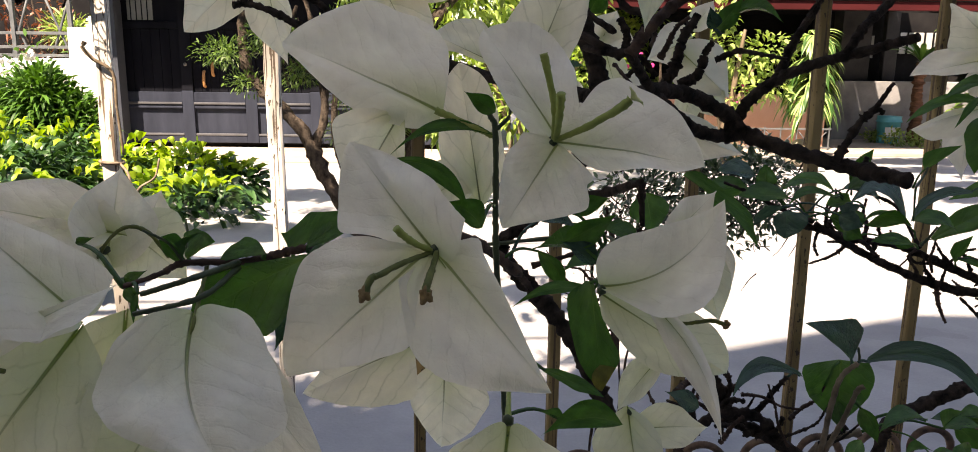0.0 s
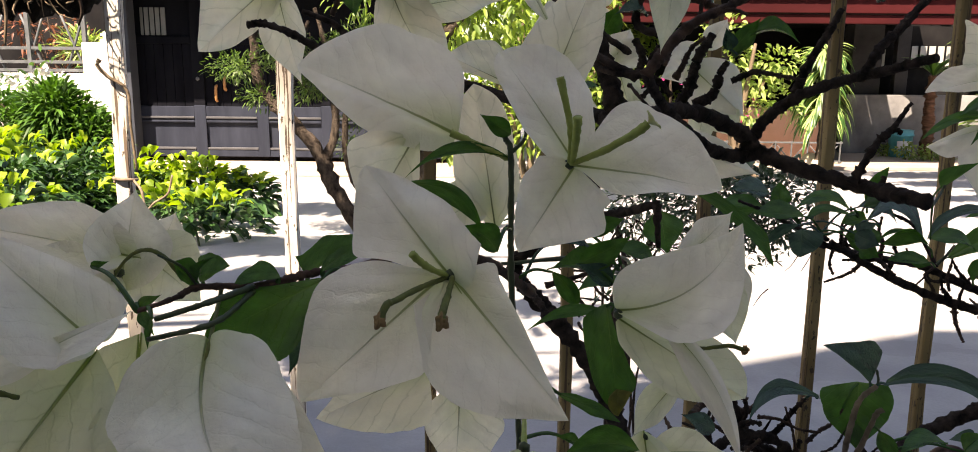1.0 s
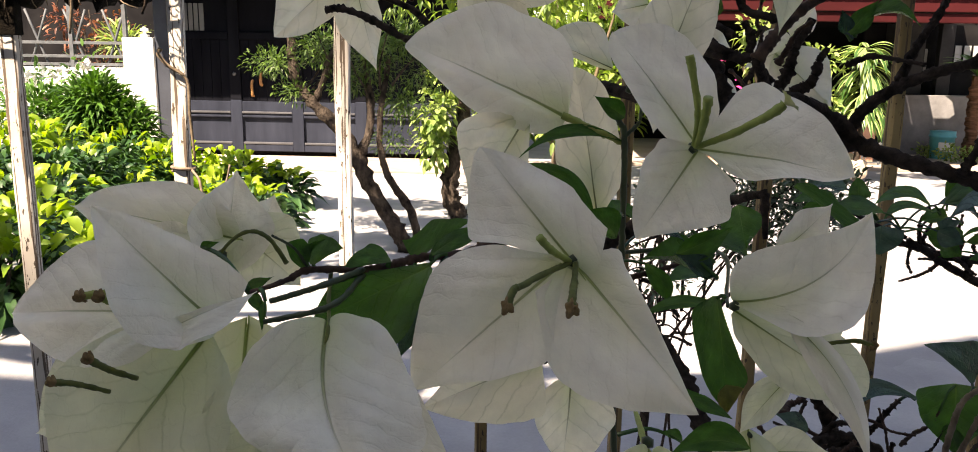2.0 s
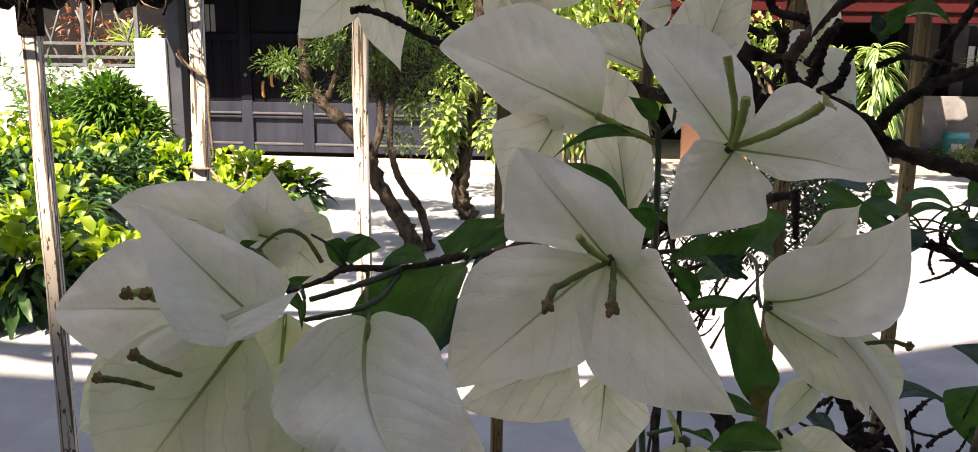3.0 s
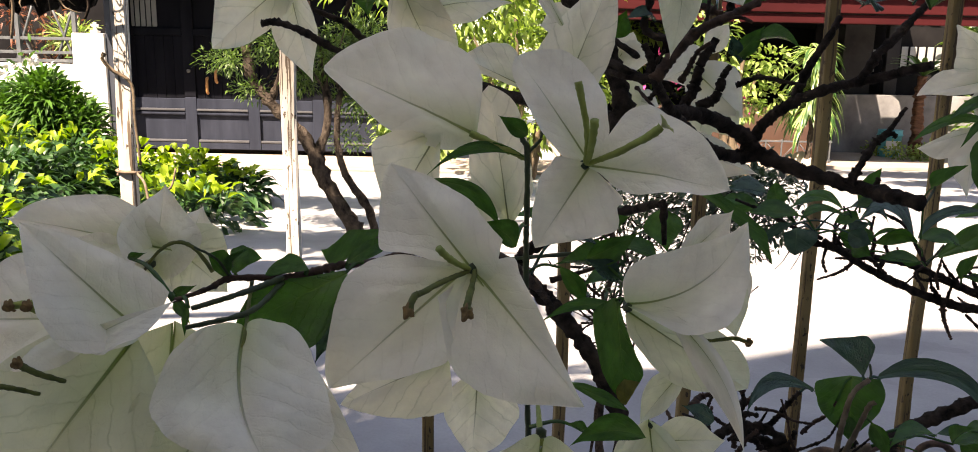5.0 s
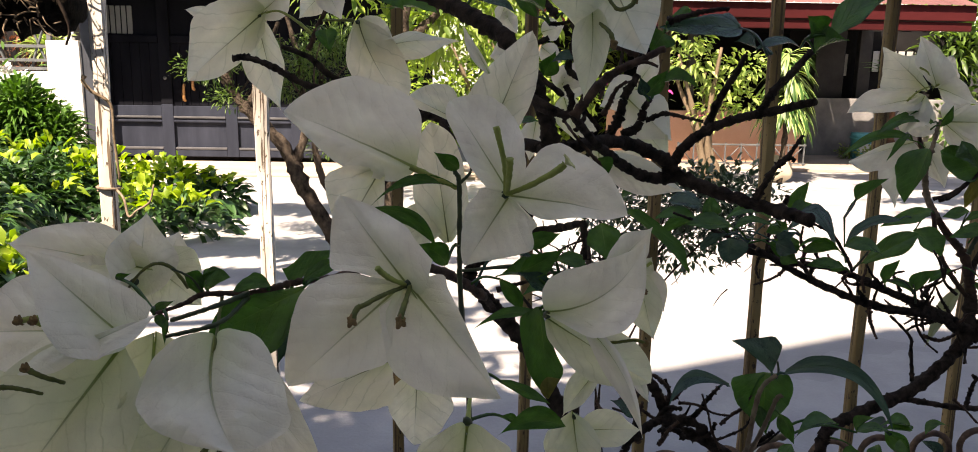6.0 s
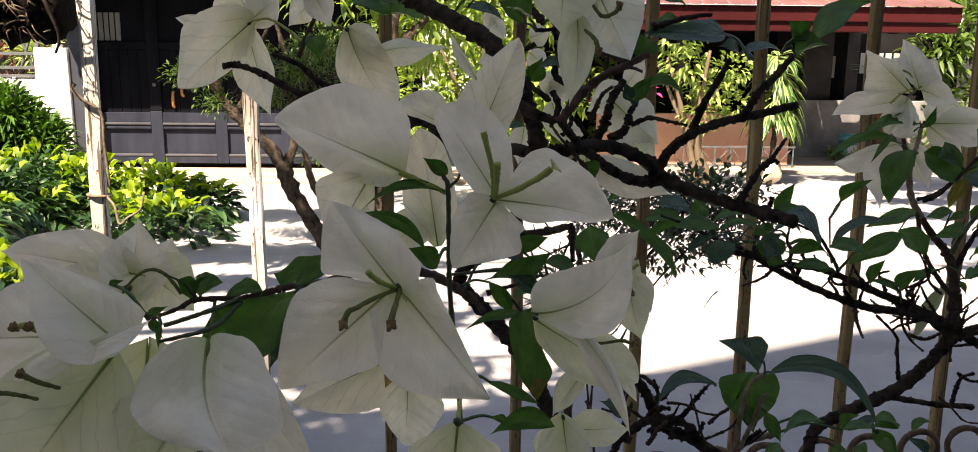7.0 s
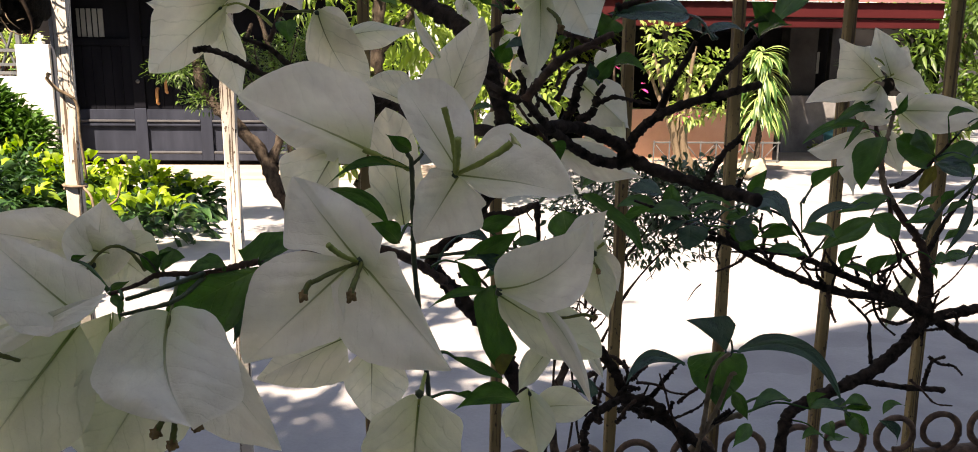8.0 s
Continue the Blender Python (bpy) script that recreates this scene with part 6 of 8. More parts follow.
foil((-0.0628, 0.2247, 1.4224), (-0.0746, 0.2217, 1.4204), (0, -0.7, 0.7), (0.03, 0.036, 0.044, 0.044, 0.032, 0.019, 0.008), (0.03, 0.247, 0.362, 0.427, 0.352, 0.278, 0.169), cup=0.1, stalk=(-0.0637, 0.2255, 1.4208))
foil((-0.0839, 0.2181, 1.4214), (-0.0880, 0.2156, 1.4287), (0, -0.8, 0.6), (0.03, 0.058, 0.1, 0.137, 0.157, 0.104, 0.044), (0.03, 0.138, 0.299, 0.407, 0.491, 0.487, 0.41), cup=0.12, stalk=(-0.0825, 0.2200, 1.4207))
foil((-0.0823, 0.2202, 1.4219), (-0.0733, 0.2159, 1.4276), (0, -0.8, 0.6), (0.494, 0.567, 0.546, 0.53, 0.512, 0.37, 0.243), (0.03, 0.028, 0.024, 0.02, 0.014, 0.009, 0.004), heart=0.07, cup=0.12, stalk=(-0.0818, 0.2199, 1.4207))
leaf((-0.0864, 0.2229, 1.4221), (-0.0762, 0.2181, 1.4301), 0.0026, (0.08, -0.81, -0.58), sway=-0.2, stalk=(-0.0829, 0.2186, 1.4211))
leaf((-0.0976, 0.2160, 1.4150), (-0.0902, 0.2069, 1.4111), 0.0034, (-0.18, -0.52, 0.84), stalk=(-0.0958, 0.2102, 1.4169))
leaf((-0.0994, 0.2181, 1.4158), (-0.0901, 0.2128, 1.4207), 0.0031, (-0.46, -0.88, -0.09), stalk=(-0.0958, 0.2102, 1.4169))
leaf((-0.0910, 0.2078, 1.4160), (-0.0903, 0.2025, 1.4091), 0.0020, (-0.01, -0.79, 0.61), stalk=(-0.0934, 0.2114, 1.4176))
leaf((-0.1110, 0.2185, 1.4264), (-0.1050, 0.2168, 1.4283), 0.0023, (-0.31, -0.95, 0.04), material=LEAF, stalk=(-0.0958, 0.2102, 1.4169))
leaf((0.0849, 0.4546, 1.4008), (0.0883, 0.4440, 1.3776), 0.0219, (-0.19, -0.91, 0.38))
leaf((0.0251, 0.3010, 1.4081), (0.0446, 0.2987, 1.4198), 0.0101, (-0.08, -0.99, -0.07), stalk=(0.0391, 0.2959, 1.4016))
leaf((0.0374, 0.2991, 1.4007), (0.0241, 0.2974, 1.4095), 0.0082, (0.35, -0.86, 0.37), material=LEAF_BLUE, stalk=(0.0391, 0.2959, 1.4016))
leaf((0.0268, 0.3187, 1.4173), (0.0451, 0.3191, 1.4222), 0.0086, (0.05, -0.99, -0.12), stalk=(0.0434, 0.3205, 1.4010))
leaf((0.0320, 0.2601, 1.4021), (0.0052, 0.2545, 1.3979), 0.0048, (0.01, -0.65, 0.76), sway=0.1, stalk=(0.0338, 0.2614, 1.4051))
foil((0.0303, 0.2586, 1.4059), (0.0345, 0.2519, 1.3719), (-0.1, -0.97, 0.2), (0.03, 0.033, 0.051, 0.088, 0.137, 0.185, 0.087), (0.03, 0.199, 0.234, 0.229, 0.211, 0.174, 0.103), material=LEAF, stalk=(0.0330, 0.2576, 1.4054))
foil((0.0337, 0.2520, 1.3802), (0.0342, 0.2503, 1.3719), (-0.1, -0.97, 0.2), (0.03, 0.521, 0.465, 0.39, 0.281, 0.171, 0.073), (0.03, 0.119, 0.252, 0.336, 0.356, 0.29, 0.185), material=LEAF_OLD)
foil((0.0153, 0.2451, 1.3811), (0.0341, 0.2439, 1.3728), (-0.1, -0.8, 0.6), (0.03, 0.058, 0.096, 0.106, 0.117, 0.086, 0.041), (0.03, 0.042, 0.06, 0.08, 0.103, 0.067, 0.029), material=LEAF, stalk=(0.0087, 0.2502, 1.3814))
leaf((0.0406, 0.2456, 1.3629), (0.0146, 0.2397, 1.3618), 0.0094, (0.11, -0.68, 0.73), sway=0.12)
leaf((0.0235, 0.2605, 1.3571), (0.0151, 0.2559, 1.3624), 0.0044, (0.63, -0.53, 0.56), stalk=(0.0042, 0.2693, 1.3544))
foil((0.1537, 0.3369, 1.3499), (0.1321, 0.3366, 1.3658), (-0.1, -0.85, 0.5), (0.03, 0.028, 0.024, 0.02, 0.014, 0.009, 0.004), (0.03, 0.438, 0.5, 0.524, 0.394, 0.247, 0.116), material=LEAF_BLUE, folds=(-0.05, -0.05), cup=0.03, bend=0.08, stalk=(0.1531, 0.3361, 1.3456))
branch("stem", [(0.1554, 0.3361, 1.3463), (0.1566, 0.3368, 1.3500), (0.1560, 0.3377, 1.3549)], 0.0006, 0.0005, STEM, 0.1, 0.35)
foil((0.1340, 0.3402, 1.3409), (0.1006, 0.3275, 1.3352), (0, -0.62, 0.78), (0.03, 0.068, 0.121, 0.139, 0.136, 0.105, 0.045), (0.03, 0.049, 0.077, 0.094, 0.065, 0.039, 0.016), material=LEAF_BLUE, sway=0.273, folds=(0.2, 0.2), stalk=(0.1323, 0.3518, 1.3352))
foil((0.1579, 0.3572, 1.3415), (0.1565, 0.3499, 1.3141), (-0.2, -0.95, 0.2), (0.384, 0.423, 0.46, 0.429, 0.383, 0.246, 0.111), (0.03, 0.544, 0.627, 0.595, 0.527, 0.358, 0.16), folds=(0.35, 0.35), stalk=(0.1498, 0.3519, 1.3309))
leaf((0.1539, 0.3494, 1.3259), (0.1568, 0.3454, 1.3117), 0.0076, (-0.3, -0.94, 0.19), material=LEAF, stalk=(0.1517, 0.3508, 1.3231))
foil((0.1595, 0.3366, 1.3494), (0.2052, 0.3149, 1.3282), (0.1, -0.9, 0.4), (0.03, 0.109, 0.111, 0.094, 0.075, 0.057, 0.041), (0.03, 0.049, 0.07, 0.078, 0.062, 0.045, 0.023), material=LEAF_BLUE, sway=-0.280, folds=(0.1, 0.1), stalk=(0.1560, 0.3365, 1.3485))
leaf((0.1921, 0.3418, 1.3195), (0.1672, 0.3357, 1.3149), 0.0132, (-0.18, -0.04, 0.98), bend=0.17, stalk=(0.1697, 0.3551, 1.3120))
leaf((0.2103, 0.3589, 1.3072), (0.2269, 0.3547, 1.3090), 0.0106, (-0.14, -0.05, 0.99), bend=0.17, stalk=(0.1779, 0.3707, 1.2996))
leaf((0.2103, 0.3589, 1.3072), (0.2184, 0.3566, 1.3172), 0.0084, (-0.78, 0.03, 0.63), bend=0.12, stalk=(0.1779, 0.3707, 1.2996))
leaf((0.1573, 0.3328, 1.3297), (0.1625, 0.3240, 1.3166), 0.0080, (-0.7, -0.69, 0.18), sway=-0.1, stalk=(0.1529, 0.3319, 1.3321))
leaf((0.0869, 0.3274, 1.3312), (0.0712, 0.3235, 1.3400), 0.0091, (0.44, -0.78, 0.45), material=LEAF_BLUE, stalk=(0.0870, 0.3365, 1.3263))
leaf((0.2303, 0.3755, 1.2917), (0.2295, 0.3643, 1.2861), 0.0087, (-0.76, -0.26, 0.59))
leaf((0.2652, 0.4119, 1.2779), (0.2675, 0.4001, 1.2694), 0.0096, (-0.89, -0.37, 0.27), sway=-0.1)
leaf((0.2001, 0.4133, 1.2734), (0.1850, 0.4017, 1.2630), 0.0089, (-0.02, -0.66, 0.75))

# leaves of the horizontal shoot
foil((0.3890, 0.6329, 1.4553), (0.3396, 0.6289, 1.4436), (-0.1, -0.75, 0.65), (0.03, 0.065, 0.085, 0.093, 0.103, 0.113, 0.048), (0.03, 0.183, 0.163, 0.127, 0.089, 0.053, 0.022), material=LEAF, sway=0.168, folds=(-0.08, -0.08), cup=0.08, stalk=(0.3949, 0.6364, 1.4541))
foil((0.3704, 0.6290, 1.4411), (0.3117, 0.6250, 1.4269), (-0.1, -0.75, 0.65), (0.03, 0.036, 0.044, 0.052, 0.062, 0.071, 0.035), (0.03, 0.104, 0.113, 0.098, 0.074, 0.048, 0.021), material=LEAF, sway=0.143, folds=(-0.08, -0.08), cup=0.08, stalk=(0.3858, 0.6299, 1.4289))
foil((0.3656, 0.6271, 1.4460), (0.3456, 0.6195, 1.4233), (0, -0.95, 0.3), (0.03, 0.039, 0.053, 0.056, 0.04, 0.025, 0.011), (0.03, 0.058, 0.101, 0.142, 0.128, 0.077, 0.032), material=LEAF, folds=(-0.08, -0.08), cup=0.08, stalk=(0.3709, 0.6299, 1.4411))
foil((0.3826, 0.6248, 1.4336), (0.3614, 0.6132, 1.3902), (0, -0.95, 0.3), (0.03, 0.078, 0.106, 0.106, 0.071, 0.042, 0.018), (0.03, 0.16, 0.305, 0.415, 0.42, 0.318, 0.227), material=LEAF, folds=(-0.08, -0.08), cup=0.08, stalk=(0.3863, 0.6282, 1.4312))
foil((0.4314, 0.6272, 1.4164), (0.3949, 0.6280, 1.4323), (0, -0.95, 0.3), (0.03, 0.292, 0.388, 0.411, 0.42, 0.357, 0.246), (0.03, 0.061, 0.107, 0.168, 0.224, 0.221, 0.176), material=LEAF, folds=(-0.08, -0.08), cup=0.08, stalk=(0.4338, 0.6308, 1.4149))
foil((0.4263, 0.6238, 1.4189), (0.4096, 0.6250, 1.4411), (-0.1, -0.75, 0.65), (0.03, 0.095, 0.191, 0.319, 0.423, 0.526, 0.618), (0.03, 0.073, 0.137, 0.198, 0.224, 0.188, 0.081), material=LEAF, folds=(-0.08, -0.08), cup=0.08, stalk=(0.4314, 0.6270, 1.4154))
foil((0.4300, 0.6227, 1.4142), (0.4674, 0.6164, 1.4124), (-0.1, -0.75, 0.65), (0.03, 0.135, 0.285, 0.422, 0.527, 0.553, 0.413), (0.03, 0.035, 0.044, 0.056, 0.07, 0.082, 0.035), material=LEAF, folds=(-0.08, -0.08), cup=0.08, stalk=(0.4303, 0.6268, 1.4143))
foil((0.4260, 0.6173, 1.4116), (0.4551, 0.6098, 1.4015), (-0.1, -0.75, 0.65), (0.03, 0.126, 0.269, 0.388, 0.376, 0.364, 0.225), (0.03, 0.094, 0.19, 0.22, 0.22, 0.162, 0.07), material=LEAF_BLUE, folds=(-0.08, -0.08), cup=0.08, stalk=(0.4273, 0.6220, 1.4148))
foil((0.4296, 0.6238, 1.4093), (0.4139, 0.6158, 1.3856), (0, -0.95, 0.3), (0.03, 0.079, 0.152, 0.17, 0.125, 0.079, 0.034), (0.03, 0.104, 0.215, 0.25, 0.239, 0.227, 0.108), material=LEAF_OLD, folds=(-0.08, -0.08), cup=0.08, stalk=(0.4315, 0.6287, 1.4141))
foil((0.2924, 0.5555, 1.4013), (0.3149, 0.5537, 1.4180), (0, -0.95, 0.3), (0.03, 0.241, 0.327, 0.301, 0.245, 0.157, 0.067), (0.03, 0.03, 0.029, 0.025, 0.018, 0.011, 0.005), material=LEAF, folds=(-0.08, -0.08), cup=0.08, stalk=(0.2869, 0.5572, 1.3879))
foil((0.3355, 0.5703, 1.3837), (0.2922, 0.5643, 1.3628), (-0.1, -0.75, 0.65), (0.03, 0.045, 0.067, 0.065, 0.057, 0.049, 0.034), (0.03, 0.066, 0.099, 0.099, 0.093, 0.088, 0.044), material=LEAF_BLUE, sway=0.146, folds=(-0.08, -0.08), cup=0.08, stalk=(0.3465, 0.5741, 1.3851))
foil((0.3064, 0.5603, 1.3515), (0.3461, 0.5589, 1.3748), (-0.1, -0.75, 0.65), (0.03, 0.064, 0.114, 0.161, 0.192, 0.178, 0.12), (0.03, 0.05, 0.085, 0.133, 0.188, 0.166, 0.078), material=LEAF, folds=(-0.08, -0.08), cup=0.08, stalk=(0.2994, 0.5636, 1.3457))
foil((0.3711, 0.5899, 1.3881), (0.3288, 0.5854, 1.3754), (-0.1, -0.75, 0.65), (0.03, 0.067, 0.122, 0.17, 0.155, 0.108, 0.046), (0.03, 0.067, 0.121, 0.127, 0.106, 0.069, 0.03), material=LEAF, folds=(-0.08, -0.08), cup=0.08, stalk=(0.3753, 0.5931, 1.3850))
foil((0.3573, 0.5874, 1.3725), (0.3770, 0.5786, 1.3534), (-0.1, -0.75, 0.65), (0.03, 0.158, 0.351, 0.462, 0.453, 0.444, 0.198), (0.03, 0.09, 0.18, 0.293, 0.262, 0.207, 0.089), material=LEAF, folds=(-0.08, -0.08), cup=0.08, stalk=(0.3732, 0.5930, 1.3840))
foil((0.3221, 0.5565, 1.3362), (0.3319, 0.5557, 1.3555), (0, -0.95, 0.3), (0.03, 0.163, 0.337, 0.382, 0.388, 0.236, 0.101), (0.03, 0.037, 0.048, 0.063, 0.057, 0.035, 0.015), material=LEAF, folds=(-0.08, -0.08), cup=0.08, stalk=(0.3251, 0.5597, 1.3323))
foil((0.3447, 0.5541, 1.3297), (0.3212, 0.5530, 1.3391), (-0.1, -0.75, 0.65), (0.03, 0.028, 0.024, 0.02, 0.014, 0.009, 0.004), (0.03, 0.119, 0.253, 0.237, 0.223, 0.209, 0.089), material=LEAF, folds=(-0.08, -0.08), cup=0.08, stalk=(0.3473, 0.5573, 1.3257))
foil((0.3457, 0.5544, 1.3316), (0.3597, 0.5530, 1.3485), (0, -0.95, 0.3), (0.03, 0.383, 0.476, 0.487, 0.397, 0.259, 0.111), (0.03, 0.034, 0.04, 0.047, 0.034, 0.021, 0.009), material=LEAF, folds=(-0.08, -0.08), cup=0.08, stalk=(0.3473, 0.5571, 1.3248))
foil((0.3812, 0.5704, 1.3439), (0.3609, 0.5654, 1.3343), (-0.1, -0.75, 0.65), (0.03, 0.033, 0.038, 0.045, 0.052, 0.048, 0.02), (0.03, 0.108, 0.201, 0.211, 0.221, 0.156, 0.067), material=LEAF, folds=(-0.08, -0.08), cup=0.08, stalk=(0.3870, 0.5736, 1.3410))
foil((0.4129, 0.6075, 1.3848), (0.3886, 0.6037, 1.3801), (-0.1, -0.75, 0.65), (0.03, 0.054, 0.09, 0.138, 0.191, 0.158, 0.068), (0.03, 0.109, 0.187, 0.217, 0.206, 0.126, 0.054), material=LEAF, folds=(-0.08, -0.08), cup=0.08, stalk=(0.4084, 0.6087, 1.3690))
foil((0.4098, 0.6062, 1.3770), (0.4237, 0.6034, 1.3870), (-0.1, -0.75, 0.65), (0.03, 0.062, 0.11, 0.174, 0.194, 0.118, 0.051), (0.03, 0.061, 0.107, 0.169, 0.201, 0.122, 0.052), material=LEAF, folds=(-0.08, -0.08), cup=0.08, stalk=(0.4084, 0.6087, 1.3690))
foil((0.4209, 0.5993, 1.3708), (0.3921, 0.5955, 1.3651), (-0.1, -0.75, 0.65), (0.03, 0.069, 0.128, 0.176, 0.185, 0.144, 0.062), (0.03, 0.242, 0.24, 0.23, 0.201, 0.122, 0.052), material=LEAF, folds=(-0.08, -0.08), cup=0.08, stalk=(0.4118, 0.6015, 1.3591))
foil((0.4282, 0.6053, 1.3772), (0.4367, 0.6037, 1.3918), (0, -0.95, 0.3), (0.03, 0.105, 0.217, 0.363, 0.351, 0.323, 0.138), (0.03, 0.054, 0.09, 0.138, 0.181, 0.11, 0.047), material=LEAF, folds=(-0.08, -0.08), cup=0.08, stalk=(0.4296, 0.6086, 1.3739))
foil((0.4293, 0.5993, 1.3729), (0.4460, 0.5960, 1.3814), (-0.1, -0.75, 0.65), (0.03, 0.098, 0.2, 0.335, 0.307, 0.281, 0.258), (0.03, 0.028, 0.024, 0.02, 0.014, 0.009, 0.004), material=LEAF, folds=(-0.08, -0.08), cup=0.08, stalk=(0.4286, 0.6027, 1.3696))
foil((0.4524, 0.6054, 1.3841), (0.4278, 0.5935, 1.3383), (0, -0.95, 0.3), (0.03, 0.063, 0.112, 0.133, 0.118, 0.071, 0.03), (0.03, 0.028, 0.026, 0.021, 0.015, 0.009, 0.004), material=LEAF_BLUE, folds=(-0.08, -0.08), cup=0.08, stalk=(0.4571, 0.6110, 1.3928))
foil((0.4272, 0.5950, 1.3508), (0.4382, 0.5925, 1.3615), (-0.1, -0.75, 0.65), (0.03, 0.07, 0.129, 0.208, 0.211, 0.128, 0.055), (0.03, 0.062, 0.109, 0.172, 0.186, 0.113, 0.049), material=LEAF, folds=(-0.08, -0.08), cup=0.08, stalk=(0.4265, 0.5981, 1.3459))
branch("stem", [(0.2629, 0.5082, 1.3964), (0.2741, 0.5202, 1.4034), (0.2759, 0.5210, 1.4077)], 0.0008, 0.0006, STEM, 0.25, 0.35)
branch("stem", [(0.2956, 0.5542, 1.3479), (0.2991, 0.5515, 1.3545), (0.3030, 0.5493, 1.3629)], 0.0009, 0.0007, STEM, 0.25, 0.35)
branch("stem", [(0.3474, 0.5548, 1.3213), (0.3453, 0.5527, 1.3294), (0.3413, 0.5506, 1.3375)], 0.0007, 0.0004, STEM, 0.25, 0.35)
branch("stem", [(0.3453, 0.5527, 1.3294), (0.3341, 0.5513, 1.3398), (0.3203, 0.5505, 1.3410)], 0.0007, 0.0004, STEM, 0.25, 0.35)
foil((0.1708, 0.5116, 1.3953), (0.1699, 0.5144, 1.4090), (0, -0.95, 0.3), (0.03, 0.229, 0.402, 0.433, 0.391, 0.284, 0.143), (0.03, 0.317, 0.517, 0.485, 0.436, 0.317, 0.175), material=LEAF, folds=(-0.15, -0.2), stalk=(0.1865, 0.5152, 1.3813))
foil((0.1655, 0.5179, 1.4017), (0.1415, 0.5179, 1.4042), (-0.1, -0.6, 0.8), (0.03, 0.106, 0.219, 0.246, 0.199, 0.153, 0.083), (0.03, 0.165, 0.362, 0.413, 0.405, 0.304, 0.16), material=LEAF_BLUE, stalk=(0.1885, 0.5202, 1.3804))
foil((0.1590, 0.5111, 1.3941), (0.1313, 0.5104, 1.3936), (-0.1, -0.6, 0.8), (0.03, 0.037, 0.047, 0.054, 0.054, 0.046, 0.027), (0.03, 0.226, 0.356, 0.375, 0.359, 0.243, 0.108), material=LEAF, folds=(-0.1, -0.2), stalk=(0.1865, 0.5152, 1.3813))
foil((0.1647, 0.5260, 1.3917), (0.1353, 0.5228, 1.3788), (0, -0.9, 0.4), (0.03, 0.031, 0.034, 0.04, 0.047, 0.052, 0.052), (0.03, 0.062, 0.111, 0.166, 0.215, 0.135, 0.062), material=LEAF, stalk=(0.1925, 0.5301, 1.3786))
foil((0.1834, 0.5056, 1.3896), (0.1523, 0.5052, 1.3908), (-0.1, -0.7, 0.7), (0.03, 0.055, 0.093, 0.126, 0.152, 0.114, 0.071), (0.03, 0.126, 0.232, 0.321, 0.337, 0.234, 0.114), material=LEAF, folds=(-0.15, -0.2), stalk=(0.1964, 0.5100, 1.3795))
foil((0.1816, 0.5020, 1.3820), (0.1809, 0.4986, 1.3650), (-0.1, -0.95, 0.3), (0.03, 0.717, 0.732, 0.728, 0.652, 0.478, 0.201), (0.03, 0.197, 0.448, 0.437, 0.417, 0.346, 0.228), material=LEAF_BLUE, folds=(-0.1, -0.15), stalk=(0.1956, 0.5078, 1.3789))
foil((0.1807, 0.5065, 1.3840), (0.1628, 0.5037, 1.3721), (-0.1, -0.8, 0.6), (0.03, 0.035, 0.042, 0.048, 0.054, 0.036, 0.016), (0.03, 0.082, 0.159, 0.262, 0.251, 0.239, 0.173), material=LEAF_BLUE, stalk=(0.1973, 0.5118, 1.3781))
foil((0.2160, 0.5171, 1.3923), (0.1826, 0.5164, 1.3925), (-0.05, -0.6, 0.8), (0.03, 0.046, 0.072, 0.109, 0.151, 0.178, 0.076), (0.03, 0.222, 0.242, 0.186, 0.128, 0.076, 0.032), material=LEAF, sway=0.273, folds=(-0.1, -0.1), stalk=(0.2246, 0.5225, 1.3877))
foil((0.2143, 0.5083, 1.3896), (0.1847, 0.5067, 1.3849), (-0.05, -0.6, 0.8), (0.03, 0.059, 0.103, 0.098, 0.093, 0.087, 0.048), (0.03, 0.051, 0.082, 0.123, 0.134, 0.115, 0.052), material=LEAF, sway=0.250, folds=(-0.1, -0.1), stalk=(0.2209, 0.5142, 1.3876))
foil((0.2381, 0.5419, 1.3915), (0.2503, 0.5422, 1.4163), (0, -0.95, 0.3), (0.03, 0.121, 0.208, 0.273, 0.248, 0.198, 0.087), (0.03, 0.065, 0.118, 0.158, 0.125, 0.08, 0.034), material=LEAF, folds=(-0.1, -0.1), cup=0.08, stalk=(0.2389, 0.5427, 1.3852))
foil((0.2322, 0.5325, 1.3910), (0.2638, 0.5340, 1.3950), (0, -0.7, 0.7), (0.03, 0.139, 0.271, 0.386, 0.308, 0.186, 0.078), (0.03, 0.047, 0.073, 0.089, 0.078, 0.056, 0.024), material=LEAF, folds=(0, -0.1), stalk=(0.2333, 0.5374, 1.3851))
foil((0.2203, 0.5010, 1.3878), (0.2550, 0.4994, 1.3765), (0.05, -0.7, 0.7), (0.03, 0.044, 0.066, 0.12, 0.205, 0.301, 0.387), (0.03, 0.103, 0.213, 0.23, 0.25, 0.185, 0.127), material=LEAF_BLUE, sway=-0.632, folds=(-0.1, -0.1), stalk=(0.2191, 0.5064, 1.3845))
foil((0.2271, 0.5027, 1.3857), (0.2186, 0.5006, 1.3761), (-0.1, -0.8, 0.6), (0.03, 0.034, 0.039, 0.046, 0.05, 0.044, 0.019), (0.03, 0.179, 0.373, 0.495, 0.633, 0.642, 0.275), material=LEAF_BLUE, stalk=(0.2319, 0.5085, 1.3836))
